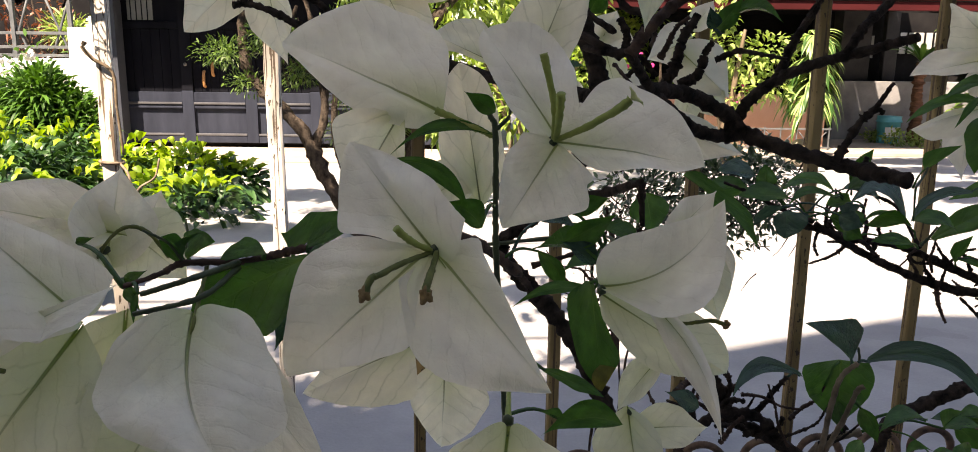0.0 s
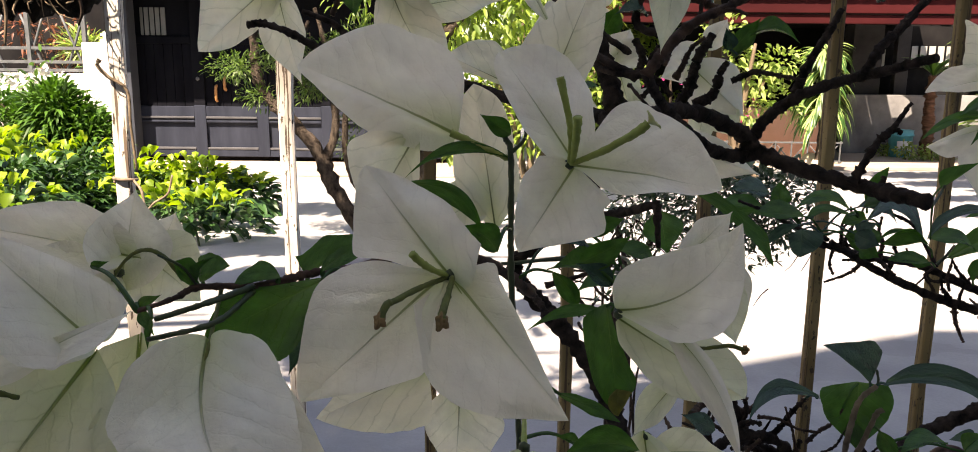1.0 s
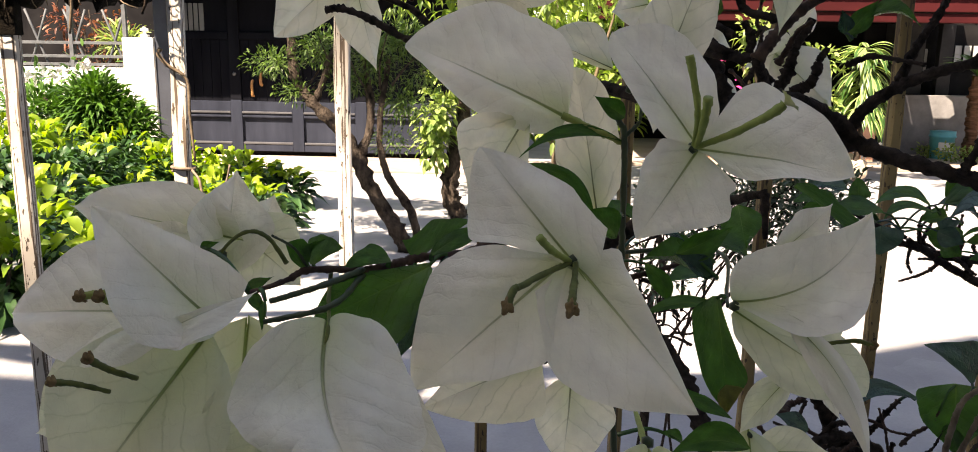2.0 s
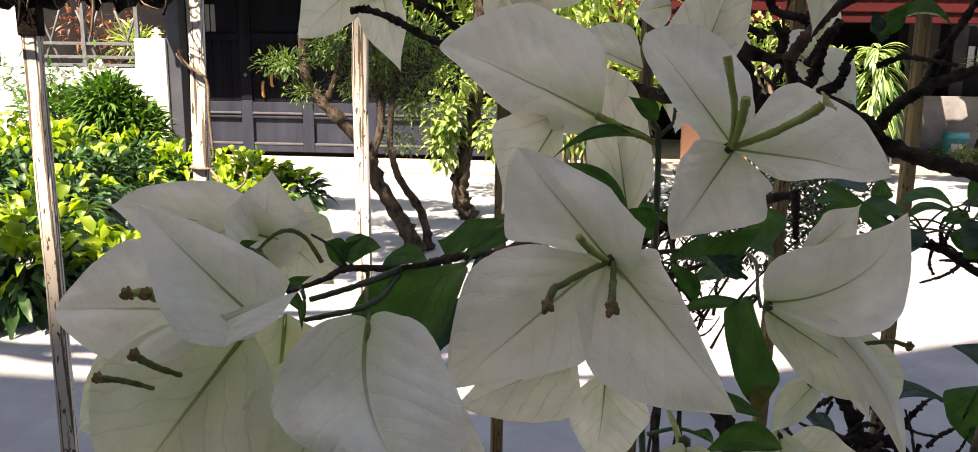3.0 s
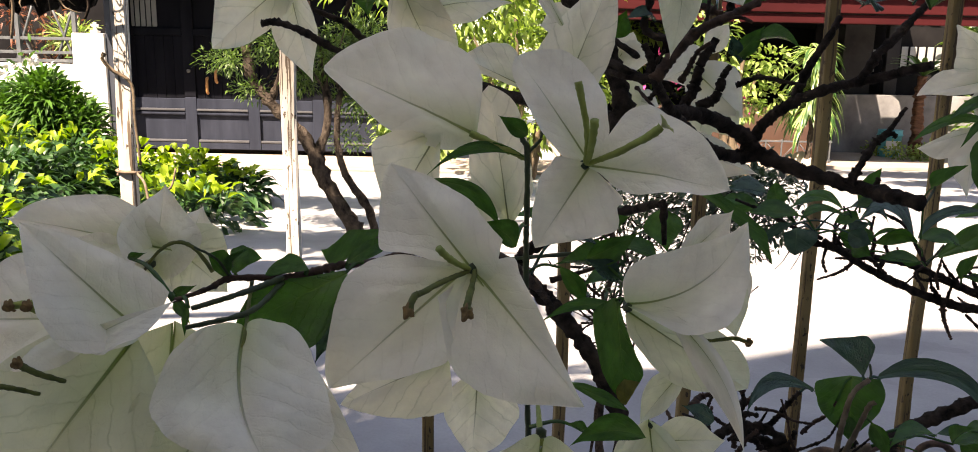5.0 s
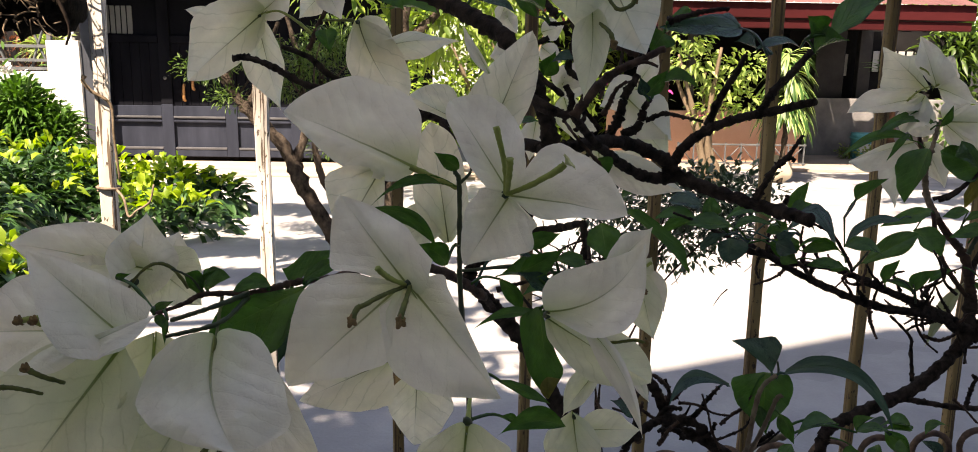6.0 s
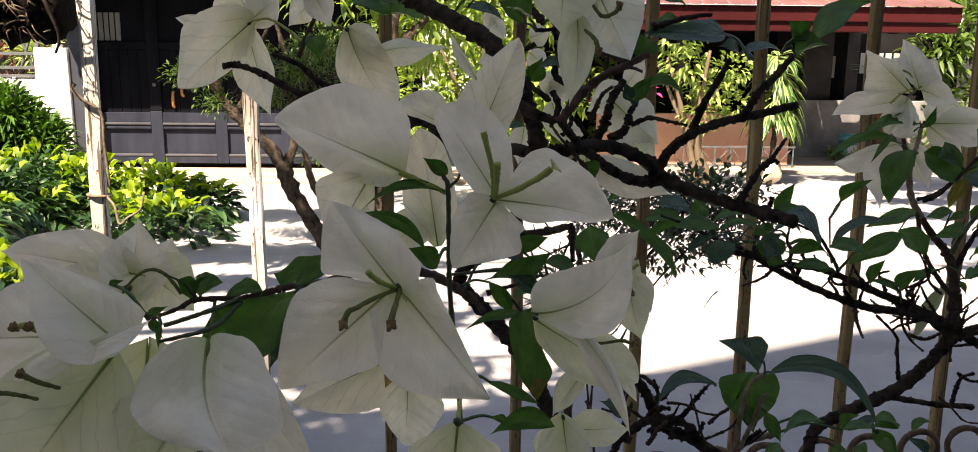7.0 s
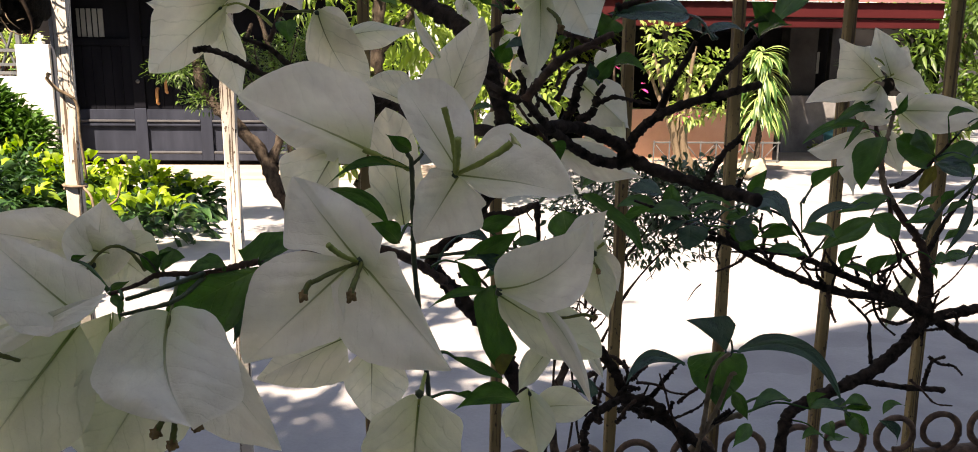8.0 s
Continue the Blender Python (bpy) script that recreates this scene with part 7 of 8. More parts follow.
foil((0.2267, 0.5153, 1.3822), (0.2256, 0.5118, 1.3650), (0, -0.97, 0.2), (0.03, 0.244, 0.46, 0.487, 0.497, 0.393, 0.23), (0.03, 0.2, 0.456, 0.689, 0.625, 0.537, 0.35), material=LEAF, folds=(-0.15, -0.15), stalk=(0.2384, 0.5212, 1.3802))
foil((0.2319, 0.5259, 1.3838), (0.2152, 0.5251, 1.3816), (0, -0.7, 0.7), (0.03, 0.1, 0.204, 0.224, 0.228, 0.201, 0.086), (0.339, 0.37, 0.416, 0.408, 0.366, 0.324, 0.151), material=LEAF, stalk=(0.2434, 0.5312, 1.3786))
foil((0.2670, 0.5135, 1.3689), (0.2338, 0.5133, 1.3716), (0, -0.6, 0.8), (0.03, 0.035, 0.044, 0.055, 0.061, 0.051, 0.03), (0.03, 0.05, 0.081, 0.073, 0.06, 0.047, 0.024), material=LEAF, sway=0.316, stalk=(0.2721, 0.5183, 1.3617))
foil((0.2717, 0.5214, 1.3571), (0.2451, 0.5211, 1.3586), (0, -0.6, 0.8), (0.03, 0.054, 0.09, 0.137, 0.136, 0.117, 0.082), (0.03, 0.169, 0.241, 0.27, 0.249, 0.18, 0.077), material=LEAF, stalk=(0.2794, 0.5268, 1.3528))
leaf((0.2132, 0.4997, 1.3802), (0.2266, 0.4924, 1.3739), 0.0130, (-0.46, -0.88, 0.05), material=LEAF_BLUE, stalk=(0.1831, 0.5189, 1.3804))
leaf((0.2350, 0.5088, 1.3719), (0.2616, 0.5022, 1.3717), 0.0110, (-0.24, -0.96, -0.15), sway=-0.3, stalk=(0.2045, 0.5323, 1.3717))
leaf((0.2217, 0.5091, 1.3709), (0.2311, 0.5018, 1.3645), 0.0119, (-0.56, -0.82, 0.12), stalk=(0.1959, 0.5269, 1.3752))
leaf((0.2691, 0.5386, 1.3546), (0.2806, 0.5321, 1.3524), 0.0093, (-0.51, -0.85, -0.12), sway=-0.1, stalk=(0.2380, 0.5474, 1.3533))
leaf((0.4203, 0.6166, 1.3193), (0.3895, 0.6070, 1.2642), 0.0122, (-0.63, -0.64, 0.45), material=LEAF_DRY, stalk=(0.4184, 0.6032, 1.3246))

# leaves round the far flower cluster and at the top
leaf((0.3945, 0.6324, 1.4519), (0.4030, 0.6304, 1.4704), 0.0076, (-0.02, -0.99, -0.11), stalk=(0.3936, 0.6443, 1.4484))
leaf((0.1563, 0.3137, 1.5092), (0.1826, 0.3083, 1.5269), 0.0173, (-0.57, -0.42, 0.7), bend=0.17, stalk=(0.1444, 0.3101, 1.5089))
leaf((0.1536, 0.3142, 1.5113), (0.1444, 0.3120, 1.5189), 0.0103, (0.16, -0.98, -0.09), stalk=(0.1444, 0.3101, 1.5089))
leaf((0.1495, 0.3127, 1.5032), (0.1626, 0.3093, 1.5086), 0.0133, (-0.44, -0.4, 0.8), bend=0.12, stalk=(0.1444, 0.3101, 1.5089))
leaf((0.1441, 0.3133, 1.5051), (0.1210, 0.3095, 1.5021), 0.0093, (-0.06, -0.42, 0.91), material=LEAF_BLUE, bend=0.17, stalk=(0.1444, 0.3101, 1.5089))
foil((0.1182, 0.3159, 1.5136), (0.0811, 0.3088, 1.5125), (0.14, -0.75, 0.65), (0.03, 0.171, 0.247, 0.269, 0.259, 0.186, 0.082), (0.03, 0.182, 0.158, 0.121, 0.083, 0.049, 0.021), material=LEAF_BLUE, folds=(0.2, -0.1), stalk=(0.1268, 0.3044, 1.5019))
leaf((0.0838, 0.3083, 1.5103), (0.0781, 0.3069, 1.5016), 0.0147, (-0.21, -0.93, 0.29), stalk=(0.0851, 0.3090, 1.5150))
leaf((0.1250, 0.3139, 1.5048), (0.1143, 0.3107, 1.5073), 0.0099, (0.34, -0.63, 0.7), material=LEAF_BLUE, bend=0.12, stalk=(0.1285, 0.3049, 1.5024))
leaf((0.0743, 0.2957, 1.4844), (0.0833, 0.2936, 1.4958), 0.0069, (-0.09, -0.99, -0.11), stalk=(0.0763, 0.2953, 1.4826))
leaf((0.0795, 0.2964, 1.4885), (0.0961, 0.2916, 1.4873), 0.0088, (-0.09, -0.5, 0.86), bend=0.22, stalk=(0.0770, 0.2955, 1.4837))
leaf((0.0739, 0.2958, 1.4849), (0.0715, 0.2934, 1.4926), 0.0053, (0.06, -0.96, -0.28), material=LEAF_BLUE, stalk=(0.0766, 0.2954, 1.4831))
leaf((-0.0554, 0.4030, 1.5347), (-0.0305, 0.3947, 1.5217), 0.0174, (0.19, -0.62, 0.76), bend=0.12, stalk=(-0.0462, 0.4227, 1.5471))
leaf((-0.0351, 0.3956, 1.5318), (-0.0539, 0.3918, 1.5344), 0.0098, (0.22, -0.67, 0.71), bend=0.12, stalk=(-0.0265, 0.4010, 1.5350))
leaf((-0.0753, 0.4093, 1.5129), (-0.0720, 0.4018, 1.5002), 0.0115, (0.06, -0.85, 0.52), stalk=(-0.0826, 0.4215, 1.5133))
leaf((0.0161, 0.2597, 1.4649), (0.0165, 0.2534, 1.4540), 0.0026, (-0.23, -0.84, 0.48), stalk=(0.0040, 0.2519, 1.4616))
leaf((-0.0280, 0.3884, 1.5289), (-0.0553, 0.3906, 1.5349), 0.0130, (0.1, -0.67, 0.73), bend=0.12, stalk=(-0.0213, 0.3942, 1.5322))
leaf((0.0353, 0.3356, 1.5196), (0.0209, 0.3331, 1.5247), 0.0172, (0.34, -0.69, 0.64), bend=0.12, stalk=(0.0382, 0.3362, 1.5146))
leaf((0.0101, 0.3682, 1.5325), (0.0373, 0.3615, 1.5253), 0.0139, (0.05, -0.62, 0.78), bend=0.12, stalk=(-0.0014, 0.3671, 1.5211))
leaf((0.0874, 0.3281, 1.5305), (0.1030, 0.3225, 1.5250), 0.0126, (0.03, -0.65, 0.76), bend=0.12, stalk=(0.0755, 0.3224, 1.5249))
leaf((0.0361, 0.3383, 1.4917), (0.0415, 0.3363, 1.5030), 0.0092, (0.02, -0.98, -0.19), stalk=(0.0316, 0.3325, 1.4981))
leaf((0.0491, 0.3149, 1.4969), (0.0364, 0.3114, 1.4973), 0.0086, (0.15, -0.48, 0.87), material=LEAF_BLUE, bend=0.12, stalk=(0.0460, 0.3172, 1.4994))
leaf((0.0239, 0.3316, 1.4704), (0.0350, 0.3272, 1.4708), 0.0068, (-0.2, -0.39, 0.9), bend=0.12, stalk=(0.0244, 0.3325, 1.4613))
leaf((0.0585, 0.3147, 1.4567), (0.0621, 0.3087, 1.4463), 0.0129, (-0.27, -0.87, 0.42), stalk=(0.0574, 0.3121, 1.4567))
leaf((-0.0039, 0.2273, 1.4297), (-0.0144, 0.2252, 1.4372), 0.0074, (0.34, -0.91, 0.24), sway=0.1, stalk=(-0.0002, 0.2481, 1.4316))

# more leaves along the shoots
leaf((0.2721, 0.5248, 1.3719), (0.3009, 0.5214, 1.3647), 0.0171, (0.15, -0.48, 0.86), material=LEAF, bend=0.21, stalk=(0.2629, 0.5082, 1.3964))
leaf((0.2289, 0.5340, 1.3912), (0.2537, 0.5307, 1.3808), 0.0193, (0.28, -0.48, 0.83), material=LEAF_BLUE, bend=0.16, stalk=(0.2045, 0.5323, 1.3717))
leaf((0.2844, 0.5191, 1.2098), (0.3010, 0.5161, 1.2141), 0.0090, (-0.29, -0.18, 0.94), material=LEAF, bend=0.18)
leaf((0.3212, 0.5302, 1.2279), (0.3424, 0.5269, 1.2085), 0.0142, (-0.14, -0.99, 0.01), material=LEAF, sway=-0.02)
leaf((0.3257, 0.5009, 1.2419), (0.3020, 0.4992, 1.2423), 0.0102, (0.02, -0.29, 0.96), material=LEAF, bend=0.09)
leaf((0.3400, 0.5129, 1.2279), (0.3595, 0.5185, 1.2046), 0.0086, (0.34, -0.94, 0.06), material=LEAF_BLUE, sway=-0.15)
leaf((0.3285, 0.5070, 1.2397), (0.3019, 0.5029, 1.2436), 0.0137, (0.18, -0.29, 0.94), material=LEAF, bend=0.17)
leaf((0.3110, 0.5337, 1.2015), (0.3270, 0.5289, 1.2056), 0.0129, (-0.26, -0.02, 0.97), material=LEAF, bend=0.09, stalk=(0.2903, 0.5568, 1.2091))
leaf((0.3446, 0.5161, 1.2308), (0.3623, 0.5163, 1.2379), 0.0108, (-0.38, -0.02, 0.93), material=LEAF, bend=0.2)
leaf((0.3019, 0.5249, 1.2337), (0.3263, 0.5344, 1.2172), 0.0132, (0.6, -0.39, 0.69), material=LEAF_BLUE, bend=0.21)
leaf((0.0169, 0.3309, 1.4104), (0.0347, 0.3299, 1.4053), 0.0088, (0.22, -0.46, 0.86), material=LEAF_BLUE, bend=0.2, stalk=(0.0053, 0.3350, 1.3905))
leaf((0.0223, 0.3605, 1.4064), (-0.0051, 0.3633, 1.4109), 0.0116, (0.1, -0.38, 0.92), material=LEAF, bend=0.17, stalk=(0.0258, 0.3619, 1.4095))
leaf((0.0418, 0.3369, 1.3910), (0.0160, 0.3364, 1.3970), 0.0169, (0.21, -0.33, 0.92), material=LEAF, bend=0.14, stalk=(0.0456, 0.3329, 1.4007))
leaf((0.0434, 0.3307, 1.4067), (0.0608, 0.3346, 1.3961), 0.0139, (0.53, -0.38, 0.76), material=LEAF, bend=0.18, stalk=(0.0456, 0.3329, 1.4007))
leaf((0.0519, 0.3600, 1.3841), (0.0282, 0.3504, 1.3819), 0.0115, (-0, -0.24, 0.97), material=LEAF, bend=0.18)
leaf((0.0170, 0.3200, 1.4006), (0.0280, 0.3241, 1.3823), 0.0075, (0.04, -0.98, -0.2), material=LEAF, sway=-0.11, stalk=(0.0025, 0.3262, 1.3946))
leaf((0.1043, 0.5025, 1.4059), (0.1285, 0.4938, 1.4130), 0.0181, (-0.37, -0.26, 0.89), material=LEAF, bend=0.18)
leaf((0.3696, 0.6374, 1.4606), (0.3922, 0.6479, 1.4668), 0.0100, (-0.13, -0.31, 0.94), material=LEAF, bend=0.14, stalk=(0.3942, 0.6456, 1.4536))
leaf((0.4958, 0.6355, 1.3838), (0.4716, 0.6316, 1.3773), 0.0096, (-0.19, -0.36, 0.91), material=LEAF, bend=0.08)
leaf((0.4715, 0.5808, 1.4053), (0.4922, 0.5835, 1.4084), 0.0108, (-0.1, -0.35, 0.93), material=LEAF, bend=0.08)
leaf((0.4939, 0.6309, 1.4051), (0.5220, 0.6336, 1.4153), 0.0183, (-0.32, -0.25, 0.91), material=LEAF, bend=0.21)
leaf((0.4611, 0.5988, 1.3460), (0.4879, 0.6026, 1.3330), 0.0117, (0.4, -0.62, 0.67), material=LEAF, bend=0.12, stalk=(0.4508, 0.5960, 1.3328))
leaf((0.4294, 0.6142, 1.4517), (0.4534, 0.6150, 1.4557), 0.0096, (-0.15, -0.46, 0.88), material=LEAF, bend=0.08, stalk=(0.4414, 0.6263, 1.4283))
leaf((0.4697, 0.5859, 1.4399), (0.4827, 0.5842, 1.4284), 0.0070, (-0.36, -0.89, -0.29), material=LEAF, sway=-0.08)
leaf((0.4587, 0.6517, 1.4523), (0.4854, 0.6495, 1.4385), 0.0113, (0.19, -0.83, 0.52), material=LEAF, bend=0.2, stalk=(0.4474, 0.6272, 1.4343))
leaf((0.4622, 0.6362, 1.4390), (0.4972, 0.6457, 1.4326), 0.0153, (0.29, -0.61, 0.74), material=LEAF, bend=0.18, stalk=(0.4474, 0.6272, 1.4343))
leaf((0.4794, 0.6139, 1.3645), (0.4670, 0.6200, 1.3562), 0.0096, (-0.56, -0.02, 0.83), material=LEAF, bend=0.11, stalk=(0.4581, 0.6179, 1.3878))
leaf((0.4648, 0.5887, 1.4141), (0.4853, 0.5880, 1.4141), 0.0122, (-0.02, -0.35, 0.94), material=LEAF_BLUE, bend=0.19, stalk=(0.4581, 0.6179, 1.3878))
leaf((0.4622, 0.6155, 1.4529), (0.4721, 0.6054, 1.4342), 0.0152, (-0.13, -0.9, 0.42), material=LEAF_BLUE, sway=-0.07, stalk=(0.4474, 0.6272, 1.4343))
leaf((0.4387, 0.5924, 1.4195), (0.4716, 0.6043, 1.4231), 0.0105, (0.04, -0.4, 0.92), material=LEAF_BLUE, bend=0.18, stalk=(0.4294, 0.6243, 1.4163))
leaf((0.4760, 0.6239, 1.3398), (0.4966, 0.6233, 1.3456), 0.0097, (-0.27, -0.34, 0.9), material=LEAF_BLUE, bend=0.22, stalk=(0.4508, 0.5960, 1.3328))
leaf((0.4789, 0.6191, 1.3369), (0.4650, 0.6227, 1.3284), 0.0112, (-0.53, 0.03, 0.85), material=LEAF_BLUE, bend=0.11, stalk=(0.4508, 0.5960, 1.3328))
leaf((0.4611, 0.5934, 1.4167), (0.4823, 0.5948, 1.4192), 0.0099, (-0.09, -0.39, 0.92), material=LEAF, bend=0.13, stalk=(0.4581, 0.6179, 1.3878))
leaf((0.4862, 0.6082, 1.3590), (0.4648, 0.6098, 1.3765), 0.0138, (0.38, -0.75, 0.54), material=LEAF, bend=0.13)
leaf((0.4856, 0.6184, 1.4109), (0.5159, 0.6266, 1.4169), 0.0100, (-0.11, -0.32, 0.94), material=LEAF_BLUE, bend=0.12, stalk=(0.4581, 0.6179, 1.3878))
leaf((0.4664, 0.6272, 1.3973), (0.4479, 0.6318, 1.4075), 0.0130, (0.14, -0.78, 0.62), material=LEAF, bend=0.16, stalk=(0.4581, 0.6179, 1.3878))
leaf((0.4194, 0.6027, 1.3263), (0.4240, 0.5937, 1.3160), 0.0058, (-0.18, -0.78, 0.6), material=LEAF, sway=-0.14)
leaf((0.4313, 0.6008, 1.3284), (0.4648, 0.6106, 1.3308), 0.0135, (0.01, -0.31, 0.95), material=LEAF, bend=0.2, stalk=(0.4184, 0.6032, 1.3246))
leaf((0.4025, 0.5646, 1.3373), (0.4253, 0.5714, 1.3370), 0.0127, (0.06, -0.18, 0.98), material=LEAF, bend=0.08, stalk=(0.3914, 0.5717, 1.3463))
leaf((0.0095, 0.4585, 1.5367), (0.0340, 0.4504, 1.5374), 0.0114, (-0.21, -0.55, 0.81), material=LEAF_BLUE, bend=0.16)
leaf((0.0061, 0.3909, 1.5284), (0.0264, 0.3936, 1.5212), 0.0077, (0.31, -0.73, 0.61), material=LEAF_BLUE, bend=0.22, stalk=(0.0256, 0.3770, 1.5377))
leaf((-0.0173, 0.4528, 1.5252), (-0.0463, 0.4571, 1.5275), 0.0187, (-0.02, -0.57, 0.82), material=LEAF, bend=0.1)
leaf((-0.0304, 0.4228, 1.5359), (-0.0052, 0.4203, 1.5343), 0.0122, (-0.02, -0.63, 0.77), material=LEAF, bend=0.18, stalk=(-0.0334, 0.4094, 1.5391))
leaf((0.0329, 0.3401, 1.5176), (0.0192, 0.3494, 1.5315), 0.0072, (-0.51, -0.86, 0.07), material=LEAF, sway=0.07, stalk=(0.0382, 0.3362, 1.5146))
leaf((0.0896, 0.3385, 1.5108), (0.1093, 0.3287, 1.5125), 0.0175, (-0.3, -0.44, 0.85), material=LEAF, bend=0.18, stalk=(0.0789, 0.3317, 1.4998))
leaf((0.0833, 0.3598, 1.5049), (0.0625, 0.3551, 1.4983), 0.0078, (-0.11, -0.64, 0.76), material=LEAF, bend=0.19, stalk=(0.0761, 0.3328, 1.5017))
leaf((0.0647, 0.3628, 1.5232), (0.0845, 0.3679, 1.5243), 0.0098, (0.11, -0.63, 0.77), material=LEAF, bend=0.22, stalk=(0.0592, 0.3448, 1.5083))
leaf((0.0551, 0.3509, 1.5198), (0.0689, 0.3418, 1.5175), 0.0082, (-0.18, -0.48, 0.86), material=LEAF, bend=0.14, stalk=(0.0428, 0.3528, 1.5191))
leaf((0.0646, 0.3654, 1.5084), (0.0791, 0.3561, 1.5130), 0.0092, (-0.55, -0.53, 0.65), material=LEAF, bend=0.07, stalk=(0.0637, 0.3599, 1.4992))

# stems and branches
branch("stem", [(-0.0037, 0.2540, 1.4613), (-0.0019, 0.2513, 1.4577), (-0.0005, 0.2505, 1.4540), (-0.0002, 0.2481, 1.4316), (0.0004, 0.2517, 1.4115), (0.0037, 0.2833, 1.3581), (0.0054, 0.2745, 1.3281)], 0.0007, 0.0011, STEM, 0.1, 0.35)
branch("stem", [(-0.0005, 0.2505, 1.4540), (0.0033, 0.2512, 1.4578), (0.0040, 0.2519, 1.4616)], 0.0006, 0.0004, STEM, 0.1, 0.35)
branch("stem", [(-0.0454, 0.2451, 1.4200), (-0.0547, 0.2357, 1.4212), (-0.0619, 0.2288, 1.4208), (-0.0701, 0.2240, 1.4200), (-0.0829, 0.2186, 1.4211), (-0.0877, 0.2144, 1.4192), (-0.0958, 0.2102, 1.4169)], 0.0012, 0.0006, BARK_RED, 0.3, 0.35)
branch("stem", [(-0.0701, 0.2240, 1.4200), (-0.0767, 0.2082, 1.4200), (-0.0887, 0.2040, 1.4168)], 0.0009, 0.0006, STEM, 0.1, 0.35)
branch("stem", [(-0.0701, 0.2237, 1.4186), (-0.0735, 0.2034, 1.4164), (-0.0887, 0.1993, 1.4132)], 0.0008, 0.0006, STEM, 0.1, 0.35)
branch("stem", [(-0.0785, 0.2237, 1.4198), (-0.0764, 0.2127, 1.4158), (-0.0723, 0.1961, 1.4140), (-0.0723, 0.1926, 1.4101), (-0.0721, 0.1893, 1.4064)], 0.0006, 0.0003, TUBE_DARK, 0.1, 0.2)
branch("stem", [(-0.0454, 0.2451, 1.4200), (-0.0283, 0.2548, 1.4228), (-0.0087, 0.2910, 1.4111), (0.0109, 0.3526, 1.3823)], 0.0013, 0.0020, BARK_RED, 0.3, 0.35)
branch("stem", [(-0.0829, 0.2186, 1.4211), (-0.0857, 0.2158, 1.4272), (-0.0897, 0.2108, 1.4316)], 0.0004, 0.0003, STEM, 0.1, 0.35)
branch("branch", [(-0.0582, 0.4266, 1.5541), (-0.0292, 0.4044, 1.5365), (-0.0111, 0.3806, 1.5267), (0.0056, 0.3569, 1.5171), (0.0190, 0.3355, 1.5072), (0.0286, 0.3211, 1.4923), (0.0342, 0.3112, 1.4773), (0.0376, 0.3087, 1.4600), (0.0345, 0.3414, 1.4323), (0.0208, 0.3703, 1.4059), (0.0052, 0.3833, 1.3902)], 0.0042, 0.0029, BARK, 0.25, 0.35)
branch("branch", [(0.0052, 0.3833, 1.3902), (0.0038, 0.3821, 1.3835), (0.0106, 0.3802, 1.3749), (0.0240, 0.3724, 1.3619), (0.0384, 0.3637, 1.3447), (0.0484, 0.3597, 1.3254), (0.0589, 0.3631, 1.2951), (0.0654, 0.3651, 1.2568)], 0.0035, 0.0041, BARK, 0.25, 0.35)
branch("twig", [(0.0148, 0.3245, 1.4938), (0.0219, 0.3150, 1.4878), (0.0307, 0.3032, 1.4822), (0.0428, 0.2954, 1.4755)], 0.0012, 0.0015, BARK, 0.25, 0.35)
branch("branch", [(0.0444, 0.2877, 1.4766), (0.0586, 0.3171, 1.4628), (0.0779, 0.3444, 1.4491), (0.0936, 0.3579, 1.4425), (0.1077, 0.3626, 1.4432)], 0.0015, 0.0030, BARK, 0.25, 0.35)
branch("branch", [(0.0329, 0.3094, 1.4603), (0.0472, 0.3152, 1.4612), (0.0637, 0.3322, 1.4625), (0.0837, 0.3512, 1.4588), (0.1042, 0.3638, 1.4488)], 0.0025, 0.0032, BARK, 0.25, 0.35)
branch("branch", [(0.1010, 0.3637, 1.4475), (0.1131, 0.3538, 1.4407), (0.1280, 0.3402, 1.4363), (0.1425, 0.3289, 1.4328), (0.1516, 0.3050, 1.4318)], 0.0031, 0.0027, BARK, 0.25, 0.35)
branch("branch", [(0.1032, 0.3635, 1.4466), (0.1092, 0.3604, 1.4580), (0.1167, 0.3516, 1.4666), (0.1277, 0.3373, 1.4737), (0.1376, 0.3205, 1.4782), (0.1478, 0.3028, 1.4832)], 0.0026, 0.0016, BARK, 0.25, 0.35)
branch("twig", [(0.1173, 0.3520, 1.4687), (0.1227, 0.3524, 1.4823), (0.1291, 0.3532, 1.4929), (0.1345, 0.3549, 1.5028)], 0.0019, 0.0012, BARK, 0.25, 0.35)
branch("twig", [(0.1332, 0.3255, 1.4767), (0.1386, 0.3272, 1.4863), (0.1473, 0.3304, 1.4942), (0.1543, 0.3336, 1.5013), (0.1636, 0.3379, 1.5094)], 0.0018, 0.0012, BARK, 0.25, 0.35)
branch("twig", [(0.1669, 0.3808, 1.4226), (0.1694, 0.3796, 1.4268), (0.1706, 0.3796, 1.4315)], 0.0016, 0.0010, BARK, 0.6, 0.5)
branch("twig", [(0.1350, 0.3315, 1.4344), (0.1403, 0.3339, 1.4425), (0.1467, 0.3374, 1.4510), (0.1536, 0.3394, 1.4574), (0.1602, 0.3418, 1.4659)], 0.0017, 0.0007, BARK, 0.6, 0.45)
branch("twig", [(0.1482, 0.3385, 1.4521), (0.1536, 0.3390, 1.4554), (0.1560, 0.3386, 1.4539)], 0.0013, 0.0008, BARK, 0.5, 0.35)
